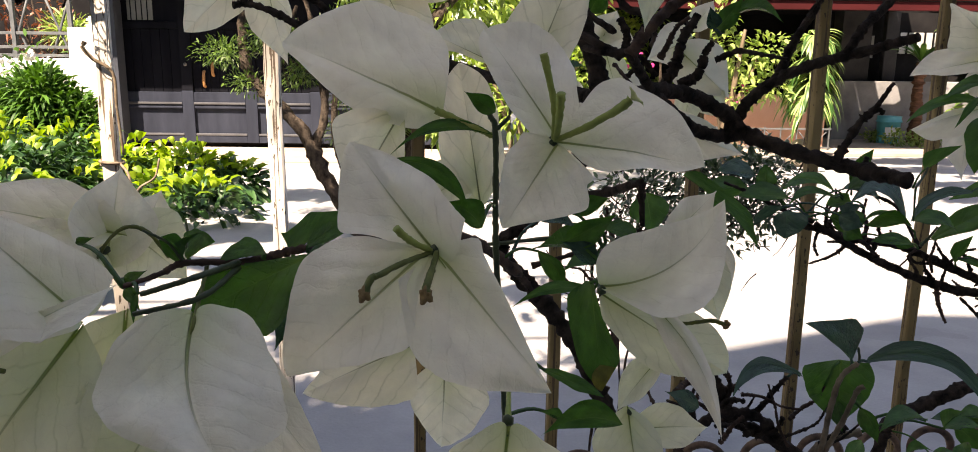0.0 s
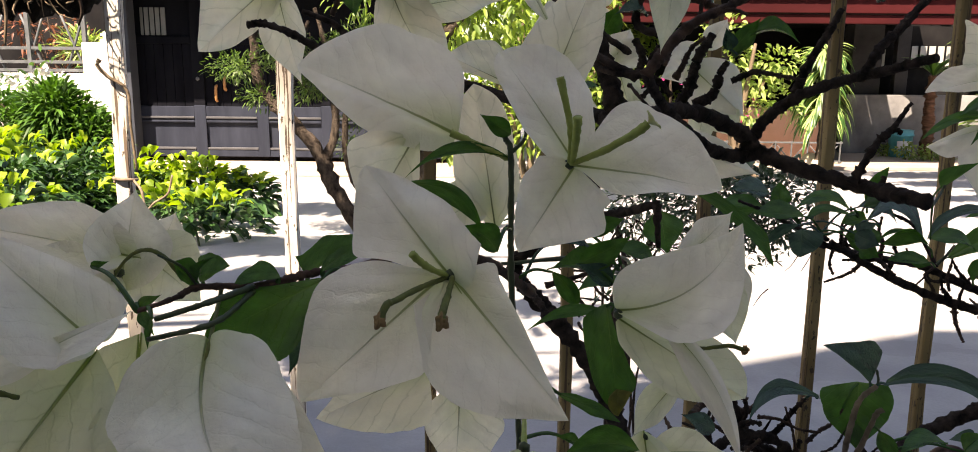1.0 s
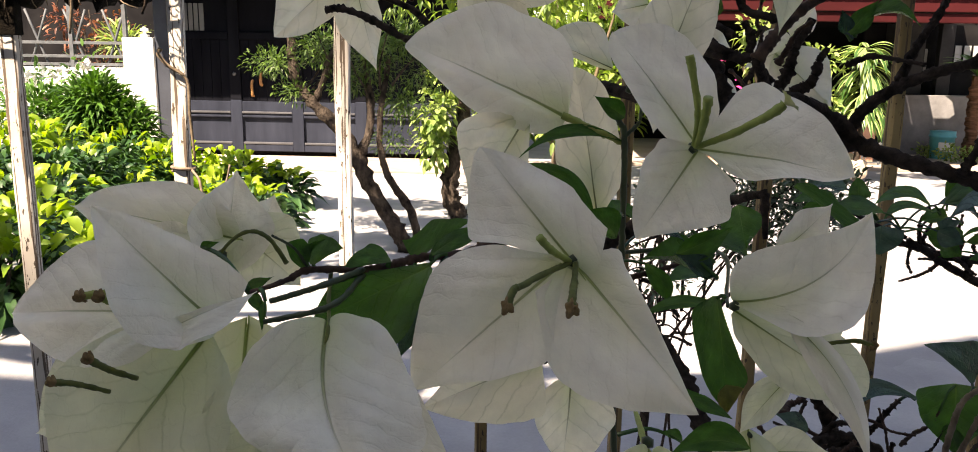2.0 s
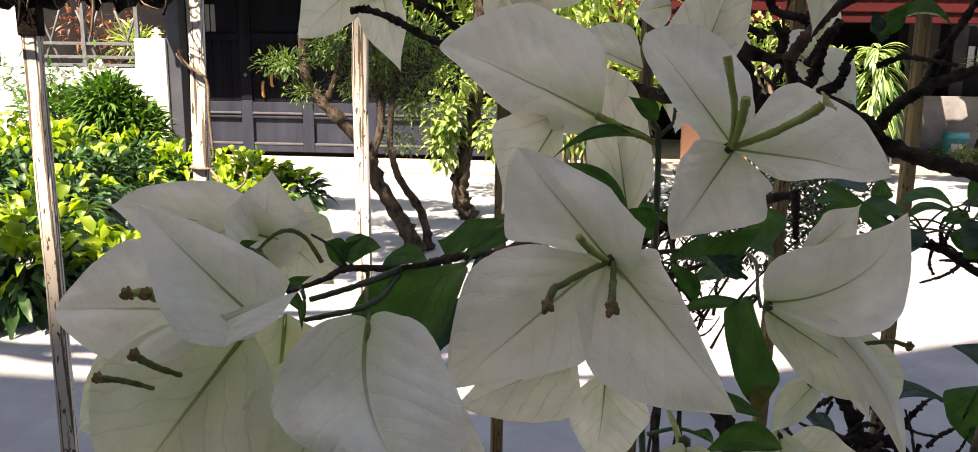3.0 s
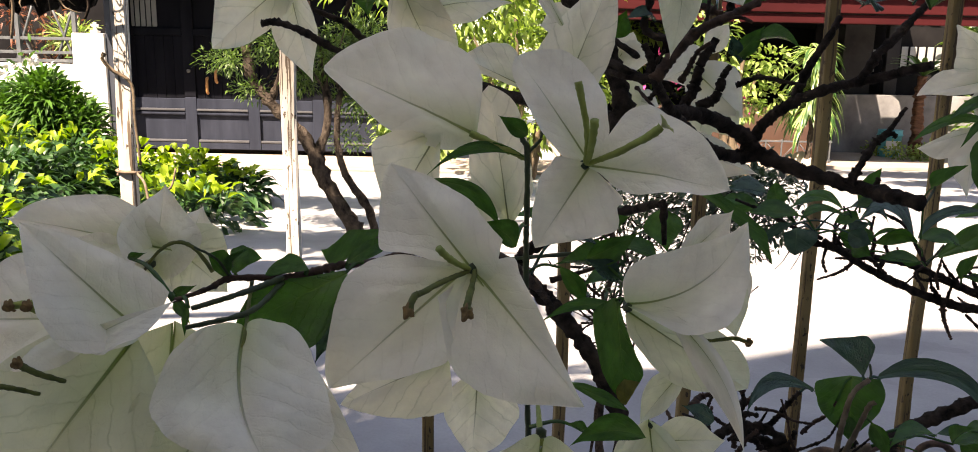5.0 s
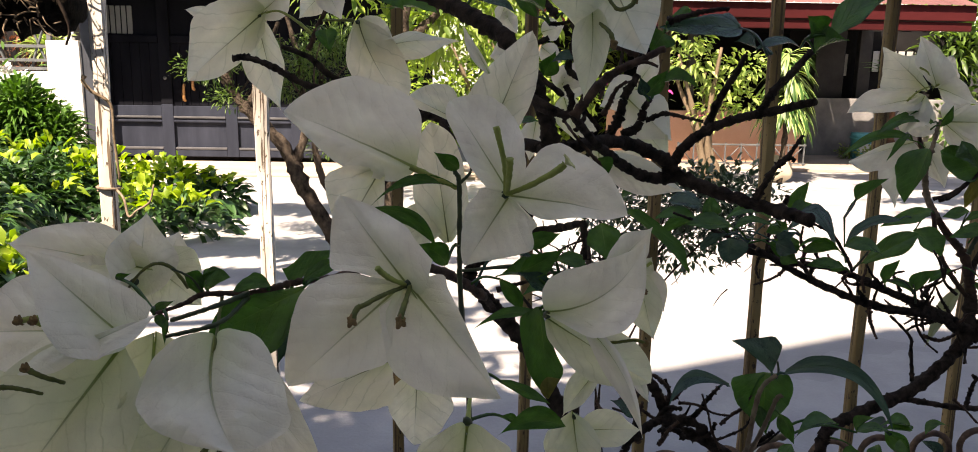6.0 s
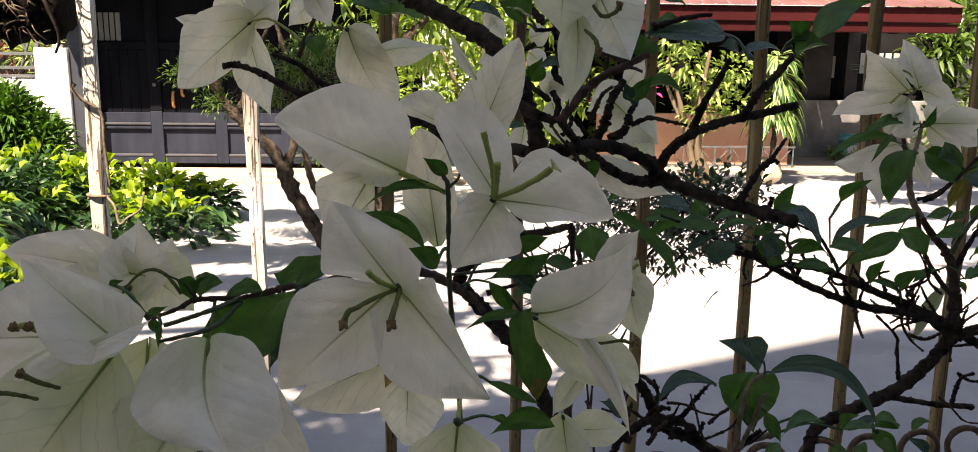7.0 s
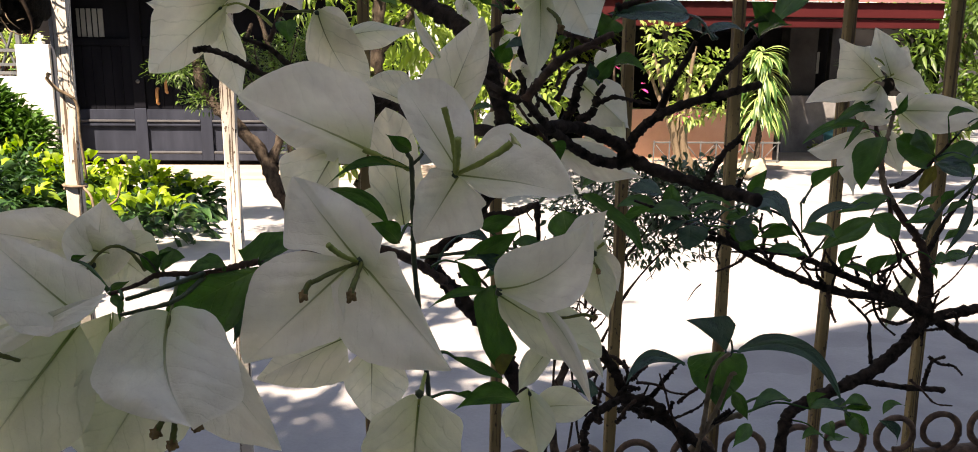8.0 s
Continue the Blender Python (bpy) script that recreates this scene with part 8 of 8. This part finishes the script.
branch("twig", [(0.0444, 0.2876, 1.4761), (0.0501, 0.2899, 1.4836), (0.0598, 0.2934, 1.4930), (0.0710, 0.2951, 1.4986), (0.0819, 0.2988, 1.5038)], 0.0020, 0.0013, BARK_RED, 0.25, 0.35)
branch("twig", [(0.0658, 0.2944, 1.4963), (0.0734, 0.2937, 1.4981), (0.0785, 0.2931, 1.4964)], 0.0008, 0.0005, BARK_RED, 0.25, 0.35)
branch("twig", [(0.0428, 0.2954, 1.4755), (0.0445, 0.2958, 1.4821), (0.0419, 0.2972, 1.4884)], 0.0014, 0.0010, BARK, 0.4, 0.35)
branch("twig", [(0.0700, 0.3525, 1.4632), (0.0746, 0.3541, 1.4722), (0.0776, 0.3560, 1.4827), (0.0837, 0.3577, 1.4925)], 0.0023, 0.0016, BARK, 0.35, 0.4)
branch("twig", [(0.0762, 0.3525, 1.4641), (0.0837, 0.3529, 1.4679), (0.0868, 0.3546, 1.4769), (0.0898, 0.3554, 1.4814)], 0.0021, 0.0012, BARK, 0.35, 0.4)
branch("twig", [(0.0616, 0.3282, 1.4680), (0.0572, 0.3295, 1.4737), (0.0545, 0.3300, 1.4756)], 0.0011, 0.0008, BARK, 0.25, 0.35)
branch("twig", [(0.0311, 0.3064, 1.4783), (0.0370, 0.2983, 1.4768), (0.0455, 0.2920, 1.4767)], 0.0010, 0.0013, BARK, 0.25, 0.35)
branch("twig", [(0.0382, 0.3388, 1.5087), (0.0302, 0.3391, 1.5029), (0.0335, 0.3237, 1.4918), (0.0420, 0.3092, 1.4842)], 0.0011, 0.0012, BARK, 0.25, 0.35)
branch("twig", [(0.0654, 0.3061, 1.4950), (0.0666, 0.3077, 1.5041), (0.0666, 0.3090, 1.5106)], 0.0007, 0.0005, BARK, 0.25, 0.35)
branch("twig", [(0.0435, 0.3337, 1.5277), (0.0476, 0.3176, 1.5107), (0.0450, 0.3151, 1.4947), (0.0547, 0.3053, 1.4897)], 0.0014, 0.0014, BARK, 0.25, 0.35)
branch("twig", [(-0.1267, 0.4129, 1.4971), (-0.1195, 0.4129, 1.4979), (-0.1051, 0.4115, 1.4933), (-0.0880, 0.4092, 1.4845), (-0.0726, 0.4078, 1.4802)], 0.0014, 0.0018, BARK, 0.4, 0.35)
branch("twig", [(-0.1195, 0.4129, 1.4979), (-0.1175, 0.4132, 1.4999)], 0.0011, 0.0007, BARK, 0.25, 0.35)
branch("twig", [(-0.1009, 0.4184, 1.5042), (-0.0857, 0.4167, 1.4983), (-0.0753, 0.4147, 1.4896), (-0.0593, 0.4127, 1.4822)], 0.0012, 0.0018, BARK, 0.25, 0.35)
branch("twig", [(-0.0726, 0.4078, 1.4802), (-0.0441, 0.4110, 1.4763), (-0.0120, 0.3838, 1.4681), (0.0164, 0.3478, 1.4617), (0.0346, 0.3121, 1.4609)], 0.0018, 0.0026, BARK, 0.25, 0.35)
branch("twig", [(-0.0868, 0.4195, 1.5023), (-0.0826, 0.4215, 1.5133), (-0.0765, 0.4239, 1.5270), (-0.0724, 0.4271, 1.5440)], 0.0013, 0.0011, BARK_RED, 0.25, 0.35)
branch("twig", [(-0.0293, 0.3954, 1.4655), (-0.0153, 0.3828, 1.4697), (-0.0052, 0.3707, 1.4588)], 0.0027, 0.0011, BARK, 0.25, 0.35)
branch("branch", [(0.0500, 0.2866, 1.4332), (0.0437, 0.3394, 1.4198), (0.0323, 0.3490, 1.4160), (0.0208, 0.3710, 1.4048)], 0.0014, 0.0024, BARK, 0.25, 0.35)
branch("twig", [(0.0500, 0.2866, 1.4332), (0.0508, 0.2837, 1.4184)], 0.0013, 0.0008, BARK, 0.25, 0.35)
branch("twig", [(0.0112, 0.3709, 1.3770), (0.0159, 0.3604, 1.3734), (0.0189, 0.3499, 1.3700)], 0.0018, 0.0010, BARK, 0.25, 0.35)
branch("twig", [(0.0180, 0.3804, 1.3777), (0.0350, 0.3809, 1.3828), (0.0484, 0.3815, 1.3880)], 0.0011, 0.0007, BARK_RED, 0.5, 0.35)
branch("twig", [(0.0249, 0.3803, 1.3778), (0.0316, 0.3794, 1.3745), (0.0414, 0.3720, 1.3628)], 0.0009, 0.0007, BARK, 0.5, 0.35)
branch("branch", [(0.0903, 0.3604, 1.3459), (0.1019, 0.3569, 1.3299), (0.1107, 0.3554, 1.3128), (0.1315, 0.3556, 1.3020), (0.1599, 0.3554, 1.2801)], 0.0025, 0.0023, BARK, 0.5, 0.5)
branch("twig", [(0.0837, 0.3402, 1.2925), (0.0836, 0.3426, 1.3051), (0.0917, 0.3441, 1.3147), (0.1090, 0.3495, 1.3190), (0.1267, 0.3523, 1.3106), (0.1431, 0.3566, 1.2833)], 0.0019, 0.0017, BARK, 0.6, 0.5)
branch("twig", [(0.1102, 0.3529, 1.3105), (0.1212, 0.3522, 1.3195), (0.1271, 0.3517, 1.3285), (0.1323, 0.3518, 1.3352)], 0.0015, 0.0008, BARK, 0.7, 0.35)
branch("twig", [(0.1036, 0.3547, 1.3186), (0.1081, 0.3542, 1.3274), (0.1055, 0.3554, 1.3381)], 0.0012, 0.0007, BARK, 0.7, 0.35)
branch("twig", [(0.1201, 0.3516, 1.3058), (0.1287, 0.3501, 1.3099), (0.1317, 0.3503, 1.3165)], 0.0012, 0.0008, BARK, 0.6, 0.35)
branch("twig", [(0.0960, 0.3487, 1.3125), (0.1055, 0.3497, 1.3242), (0.1136, 0.3494, 1.3243)], 0.0012, 0.0007, BARK, 0.7, 0.35)
branch("twig", [(0.0837, 0.3438, 1.3115), (0.0884, 0.3456, 1.3210), (0.0742, 0.3312, 1.3325)], 0.0008, 0.0005, BARK, 0.5, 0.35)
branch("twig", [(0.1493, 0.3747, 1.2736), (0.1617, 0.3729, 1.2926), (0.1779, 0.3707, 1.2996)], 0.0021, 0.0015, BARK_PALE, 0.4, 0.35)
branch("twig", [(0.1617, 0.3729, 1.2926), (0.1651, 0.3690, 1.2989), (0.1703, 0.3695, 1.3024)], 0.0014, 0.0009, BARK, 0.6, 0.35)
branch("stem", [(0.1416, 0.3377, 1.2899), (0.1431, 0.3336, 1.3110), (0.1438, 0.3304, 1.3309), (0.1464, 0.3299, 1.3442), (0.1532, 0.3308, 1.3504)], 0.0012, 0.0010, BARK_PALE, 0.2, 0.35)
branch("stem", [(0.1422, 0.3350, 1.3018), (0.1493, 0.3331, 1.3196), (0.1543, 0.3313, 1.3371), (0.1570, 0.3307, 1.3400)], 0.0011, 0.0010, BARK_PALE, 0.3, 0.35)
branch("branch", [(0.2771, 0.5436, 1.1389), (0.2848, 0.5549, 1.1984), (0.2943, 0.5582, 1.2173), (0.3230, 0.5619, 1.2300), (0.3618, 0.5698, 1.2443), (0.3940, 0.5803, 1.2656), (0.4126, 0.5891, 1.2870), (0.4193, 0.5999, 1.3161)], 0.0044, 0.0049, BARK, 0.25, 0.35)
branch("branch", [(0.4193, 0.5999, 1.3161), (0.4161, 0.6111, 1.3458), (0.4032, 0.6207, 1.3655), (0.3911, 0.6313, 1.3906), (0.3900, 0.6405, 1.4170), (0.3930, 0.6640, 1.4500)], 0.0040, 0.0014, BARK_RED, 0.25, 0.35)
branch("stem", [(0.3894, 0.6114, 1.3777), (0.3820, 0.6171, 1.3945), (0.3820, 0.6232, 1.4151), (0.3885, 0.6291, 1.4359), (0.3971, 0.6386, 1.4550)], 0.0024, 0.0014, BARK_PALE, 0.4, 0.5)
branch("stem", [(0.4077, 0.5932, 1.3523), (0.4182, 0.5979, 1.3684), (0.4348, 0.6043, 1.3842), (0.4650, 0.6125, 1.4022)], 0.0019, 0.0014, STEM, 0.2, 0.3)
branch("twig", [(0.3915, 0.6142, 1.3923), (0.4054, 0.6185, 1.3970), (0.4194, 0.6219, 1.4073), (0.4334, 0.6255, 1.4188)], 0.0017, 0.0010, BARK, 0.5, 0.5)
branch("branch", [(0.4100, 0.5877, 1.2792), (0.4282, 0.5886, 1.2870), (0.4619, 0.5885, 1.2925)], 0.0045, 0.0038, BARK, 0.25, 0.35)
LONG_SHOOTS = ([(0.4048, 0.5899, 1.2894), (0.3883, 0.5818, 1.3001), (0.3620, 0.5735, 1.3079), (0.3265, 0.5653, 1.3146), (0.2951, 0.5646, 1.3250), (0.2547, 0.5548, 1.3437), (0.2153, 0.5373, 1.3663)],
               [(0.4725, 0.5803, 1.2518), (0.4334, 0.5865, 1.2769), (0.4016, 0.5859, 1.2961), (0.3569, 0.5754, 1.3168), (0.3215, 0.5687, 1.3311), (0.2901, 0.5685, 1.3443), (0.2498, 0.5566, 1.3522), (0.2083, 0.5373, 1.3653)])
branch("branch", LONG_SHOOTS[0], 0.0040, 0.0021, BARK, 0.25, 0.35)
branch("branch", LONG_SHOOTS[1], 0.0038, 0.0020, BARK, 0.25, 0.35)
# dead twiglets left along the two long shoots
dead = np.random.default_rng(77)
for k in range(44):
    run = LONG_SHOOTS[k % 2]
    n = int(dead.integers(0, len(run) - 1))
    p = Vector(run[n]).lerp(Vector(run[n + 1]), float(dead.uniform(0, 1)))
    way = Vector((dead.normal() * 0.5 - 0.3, dead.normal() * 0.3, dead.uniform(-0.4, 1.0))).normalized()
    line = [p]
    for _ in range(3):
        way = (way + Vector((dead.normal() * 0.4, dead.normal() * 0.2, dead.normal() * 0.4))).normalized()
        line.append(line[-1] + way * float(dead.uniform(0.006, 0.014)))
    branch("twig", line, float(dead.uniform(0.0010, 0.0017)), 0.0006, BARK if k % 3 else BARK_RED, 0.6, 0.5)
branch("twig", [(0.4183, 0.5990, 1.3110), (0.3994, 0.5984, 1.3327), (0.3859, 0.5977, 1.3542), (0.3777, 0.5987, 1.3854)], 0.0021, 0.0015, BARK_RED, 0.25, 0.35)
branch("twig", [(0.4225, 0.6089, 1.3355), (0.4371, 0.6134, 1.3616), (0.4581, 0.6179, 1.3878)], 0.0021, 0.0015, BARK, 0.25, 0.35)
branch("twig", [(0.3925, 0.6261, 1.3915), (0.4053, 0.6215, 1.3976), (0.4264, 0.6239, 1.4133), (0.4474, 0.6272, 1.4343)], 0.0015, 0.0010, BARK, 0.25, 0.35)
branch("twig", [(0.3398, 0.5665, 1.2403), (0.3652, 0.5649, 1.2366), (0.3905, 0.5634, 1.2329), (0.4210, 0.5619, 1.2311)], 0.0022, 0.0022, BARK, 0.25, 0.35)
branch("twig", [(0.4032, 0.5630, 1.2330), (0.4078, 0.5656, 1.2470), (0.4118, 0.5669, 1.2545), (0.4219, 0.5672, 1.2581)], 0.0017, 0.0010, BARK, 0.5, 0.35)
branch("twig", [(0.3606, 0.5692, 1.2521), (0.3561, 0.5679, 1.2782), (0.3539, 0.5682, 1.2898), (0.3340, 0.5638, 1.3083)], 0.0015, 0.0009, BARK, 0.5, 0.35)
branch("twig", [(0.3000, 0.5675, 1.3405), (0.2886, 0.5646, 1.3311)], 0.0007, 0.0005, BARK, 0.25, 0.35)
branch("twig", [(0.3115, 0.5591, 1.3351), (0.2993, 0.5647, 1.3337), (0.2940, 0.5656, 1.3410)], 0.0012, 0.0007, BARK, 0.5, 0.35)
branch("twig", [(0.2666, 0.5562, 1.3533), (0.2613, 0.5522, 1.3395), (0.2658, 0.5518, 1.3420)], 0.0018, 0.0011, BARK, 0.25, 0.35)
branch("twig", [(0.2992, 0.5613, 1.3446), (0.2916, 0.5640, 1.3590), (0.2786, 0.5600, 1.3747), (0.2611, 0.5545, 1.3830)], 0.0014, 0.0009, BARK, 0.25, 0.35)
branch("twig", [(0.3455, 0.5566, 1.3283), (0.3473, 0.5646, 1.3337), (0.3331, 0.5590, 1.3403)], 0.0007, 0.0005, BARK, 0.25, 0.35)
branch("twig", [(0.2130, 0.5377, 1.3681), (0.1831, 0.5189, 1.3804), (0.1622, 0.5106, 1.3911), (0.1419, 0.5017, 1.3993)], 0.0015, 0.0008, BARK, 0.25, 0.35)
branch("twig", [(-0.0022, 0.3830, 1.3875), (0.0477, 0.3451, 1.4005), (0.0317, 0.2495, 1.4054)], 0.0009, 0.0005, STEM, 0.25, 0.35)
branch("trunk", [(0.1599, 0.3554, 1.2801), (0.1869, 0.4129, 0.7193), (0.2117, 0.4432, 0.1923), (0.22, 0.46, 0)], 0.0040, 0.0064, BARK, 0.25, 0.35)
branch("trunk", [(0.2771, 0.5436, 1.1389), (0.2493, 0.5069, 0.6471), (0.2273, 0.4667, 0.1743), (0.22, 0.46, 0)], 0.0085, 0.0136, BARK, 0.25, 0.35)
branch("trunk", [(0.0654, 0.3651, 1.2568), (0.1314, 0.4294, 0.6986), (0.1978, 0.4473, 0.1872), (0.22, 0.46, 0)], 0.0065, 0.0104, BARK, 0.25, 0.35)

# fine twigs
branch("twig", [(0.0694, 0.3817, 1.4799), (0.0718, 0.3861, 1.4863), (0.0690, 0.3842, 1.4928), (0.0637, 0.3599, 1.4992)], 0.0009, 0.0005, BARK_RED, 0.6, 0.5)
branch("twig", [(0.0754, 0.2961, 1.4745), (0.0822, 0.2932, 1.4777), (0.0890, 0.2886, 1.4766), (0.0960, 0.2851, 1.4752)], 0.0009, 0.0005, BARK, 0.6, 0.5)
branch("twig", [(0.0798, 0.3313, 1.4992), (0.0734, 0.3339, 1.5036), (0.0663, 0.3393, 1.5056), (0.0592, 0.3448, 1.5083)], 0.0015, 0.0008, BARK_RED, 0.6, 0.5)
branch("twig", [(0.0496, 0.3219, 1.4679), (0.0541, 0.3262, 1.4736), (0.0528, 0.3309, 1.4805), (0.0557, 0.3272, 1.4871)], 0.0009, 0.0005, BARK, 0.6, 0.5)
branch("twig", [(0.0608, 0.3122, 1.4528), (0.0548, 0.3121, 1.4597), (0.0488, 0.3128, 1.4663), (0.0443, 0.3229, 1.4726)], 0.0008, 0.0005, BARK_RED, 0.6, 0.5)
branch("twig", [(0.0428, 0.3528, 1.5191), (0.0381, 0.3640, 1.5262), (0.0328, 0.3643, 1.5328), (0.0256, 0.3770, 1.5377)], 0.0017, 0.0009, BARK, 0.6, 0.5)
branch("twig", [(0.0524, 0.3346, 1.4506), (0.0625, 0.3741, 1.4504), (0.0594, 0.3366, 1.4603), (0.0591, 0.3345, 1.4667)], 0.0012, 0.0006, BARK, 0.6, 0.5)
branch("twig", [(0.0762, 0.3150, 1.4989), (0.0757, 0.3120, 1.5072), (0.0719, 0.3100, 1.5147), (0.0728, 0.3124, 1.5229)], 0.0014, 0.0008, BARK, 0.6, 0.5)
branch("twig", [(0.0795, 0.3089, 1.5089), (0.0772, 0.3122, 1.5137), (0.0768, 0.3176, 1.5194), (0.0755, 0.3224, 1.5249)], 0.0012, 0.0007, BARK, 0.6, 0.5)
branch("twig", [(0.0382, 0.3362, 1.5146), (0.0450, 0.3391, 1.5152), (0.0501, 0.3314, 1.5171), (0.0557, 0.3340, 1.5206)], 0.0008, 0.0004, BARK, 0.6, 0.5)
branch("twig", [(0.0630, 0.3286, 1.4751), (0.0652, 0.3250, 1.4807), (0.0670, 0.3218, 1.4862), (0.0712, 0.3193, 1.4899)], 0.0011, 0.0006, BARK_RED, 0.6, 0.5)
branch("twig", [(0.0851, 0.3090, 1.5150), (0.0935, 0.3100, 1.5176), (0.1008, 0.3055, 1.5194), (0.1105, 0.3094, 1.5207)], 0.0013, 0.0007, BARK, 0.6, 0.5)
branch("twig", [(0.0749, 0.3329, 1.3213), (0.0726, 0.3332, 1.3255), (0.0708, 0.3387, 1.3272), (0.0689, 0.3421, 1.3301)], 0.0008, 0.0004, BARK_RED, 0.6, 0.5)
branch("twig", [(0.1062, 0.3668, 1.3035), (0.1120, 0.3619, 1.3092), (0.1168, 0.3572, 1.3165), (0.1193, 0.3535, 1.3251)], 0.0008, 0.0004, BARK, 0.6, 0.5)
branch("twig", [(0.1514, 0.3561, 1.3011), (0.1587, 0.3556, 1.3019), (0.1650, 0.3563, 1.3060), (0.1697, 0.3551, 1.3120)], 0.0007, 0.0004, BARK, 0.6, 0.5)
branch("twig", [(0.0929, 0.3485, 1.3118), (0.0826, 0.3477, 1.3142), (0.0713, 0.3335, 1.3267), (0.0670, 0.3380, 1.3338)], 0.0009, 0.0005, BARK_RED, 0.6, 0.5)
branch("twig", [(0.1109, 0.3465, 1.3289), (0.1216, 0.3506, 1.3259), (0.1306, 0.3505, 1.3215), (0.1394, 0.3479, 1.3212)], 0.0008, 0.0004, BARK_RED, 0.6, 0.5)
branch("twig", [(0.0963, 0.3260, 1.3156), (0.0993, 0.3263, 1.3199), (0.1018, 0.3260, 1.3245), (0.1062, 0.3279, 1.3271)], 0.0010, 0.0006, BARK_RED, 0.6, 0.5)
branch("twig", [(0.1295, 0.3523, 1.3045), (0.1374, 0.3476, 1.3103), (0.1455, 0.3461, 1.3159), (0.1517, 0.3508, 1.3231)], 0.0007, 0.0004, BARK, 0.6, 0.5)
branch("twig", [(0.1086, 0.3639, 1.3234), (0.1136, 0.3654, 1.3239), (0.1173, 0.3677, 1.3267), (0.1222, 0.3716, 1.3281)], 0.0015, 0.0008, BARK_RED, 0.6, 0.5)
branch("twig", [(0.0882, 0.3367, 1.3129), (0.0871, 0.3349, 1.3231), (0.0867, 0.3387, 1.3306), (0.0896, 0.3404, 1.3386)], 0.0011, 0.0006, BARK, 0.6, 0.5)
branch("twig", [(0.1094, 0.3662, 1.2996), (0.1091, 0.3670, 1.3070), (0.1097, 0.3629, 1.3162), (0.1165, 0.3637, 1.3187)], 0.0013, 0.0007, BARK_RED, 0.6, 0.5)
branch("twig", [(0.1330, 0.3441, 1.3047), (0.1299, 0.3493, 1.3120), (0.1267, 0.3483, 1.3228), (0.1232, 0.3490, 1.3326)], 0.0007, 0.0004, BARK_RED, 0.6, 0.5)
branch("twig", [(0.1126, 0.3391, 1.3128), (0.1094, 0.3392, 1.3167), (0.1046, 0.3394, 1.3175), (0.0986, 0.3343, 1.3196)], 0.0013, 0.0007, BARK, 0.6, 0.5)
branch("twig", [(0.1075, 0.3540, 1.3333), (0.1037, 0.3550, 1.3368), (0.0998, 0.3578, 1.3389), (0.0957, 0.3628, 1.3357)], 0.0011, 0.0006, BARK_RED, 0.6, 0.5)
branch("twig", [(0.0797, 0.3373, 1.3337), (0.0870, 0.3539, 1.3303), (0.0924, 0.3561, 1.3316), (0.0981, 0.3616, 1.3325)], 0.0014, 0.0008, BARK_RED, 0.6, 0.5)
branch("twig", [(0.0962, 0.3691, 1.2961), (0.0938, 0.3663, 1.3052), (0.0956, 0.3680, 1.3120), (0.0964, 0.3643, 1.3212)], 0.0015, 0.0008, BARK_RED, 0.6, 0.5)
branch("twig", [(0.1336, 0.3478, 1.3167), (0.1408, 0.3532, 1.3195), (0.1459, 0.3509, 1.3247), (0.1498, 0.3519, 1.3309)], 0.0009, 0.0005, BARK_RED, 0.6, 0.5)
branch("twig", [(0.1132, 0.3531, 1.3167), (0.1054, 0.3573, 1.3136), (0.0981, 0.3620, 1.3162), (0.0908, 0.3645, 1.3206)], 0.0011, 0.0006, BARK_RED, 0.6, 0.5)
branch("twig", [(0.3537, 0.5590, 1.3247), (0.3620, 0.5625, 1.3327), (0.3709, 0.5616, 1.3386), (0.3716, 0.5622, 1.3499)], 0.0013, 0.0007, BARK, 0.6, 0.5)
branch("twig", [(0.3775, 0.5529, 1.3290), (0.3680, 0.5544, 1.3383), (0.3659, 0.5586, 1.3503), (0.3586, 0.5585, 1.3624)], 0.0011, 0.0006, BARK, 0.6, 0.5)
branch("twig", [(0.3097, 0.5605, 1.3278), (0.3061, 0.5587, 1.3379), (0.3099, 0.5625, 1.3461), (0.3106, 0.5628, 1.3555)], 0.0010, 0.0006, BARK_RED, 0.6, 0.5)
branch("twig", [(0.4112, 0.5718, 1.2562), (0.4213, 0.5714, 1.2500), (0.4306, 0.5681, 1.2495), (0.4352, 0.5619, 1.2436)], 0.0013, 0.0007, BARK, 0.6, 0.5)
branch("twig", [(0.4104, 0.5935, 1.2936), (0.4249, 0.5941, 1.3056), (0.4385, 0.5940, 1.3183), (0.4508, 0.5960, 1.3328)], 0.0008, 0.0004, BARK_RED, 0.6, 0.5)
branch("twig", [(0.3737, 0.5342, 1.2519), (0.3840, 0.5321, 1.2429), (0.3911, 0.5260, 1.2353), (0.4032, 0.5232, 1.2345)], 0.0009, 0.0005, BARK_RED, 0.6, 0.5)
branch("twig", [(0.3815, 0.5971, 1.2806), (0.3971, 0.5978, 1.2768), (0.4143, 0.6038, 1.2809), (0.4260, 0.6038, 1.2899)], 0.0015, 0.0008, BARK_RED, 0.6, 0.5)
branch("twig", [(0.3532, 0.5717, 1.3264), (0.3657, 0.5696, 1.3319), (0.3780, 0.5712, 1.3405), (0.3914, 0.5717, 1.3463)], 0.0009, 0.0005, BARK_RED, 0.6, 0.5)
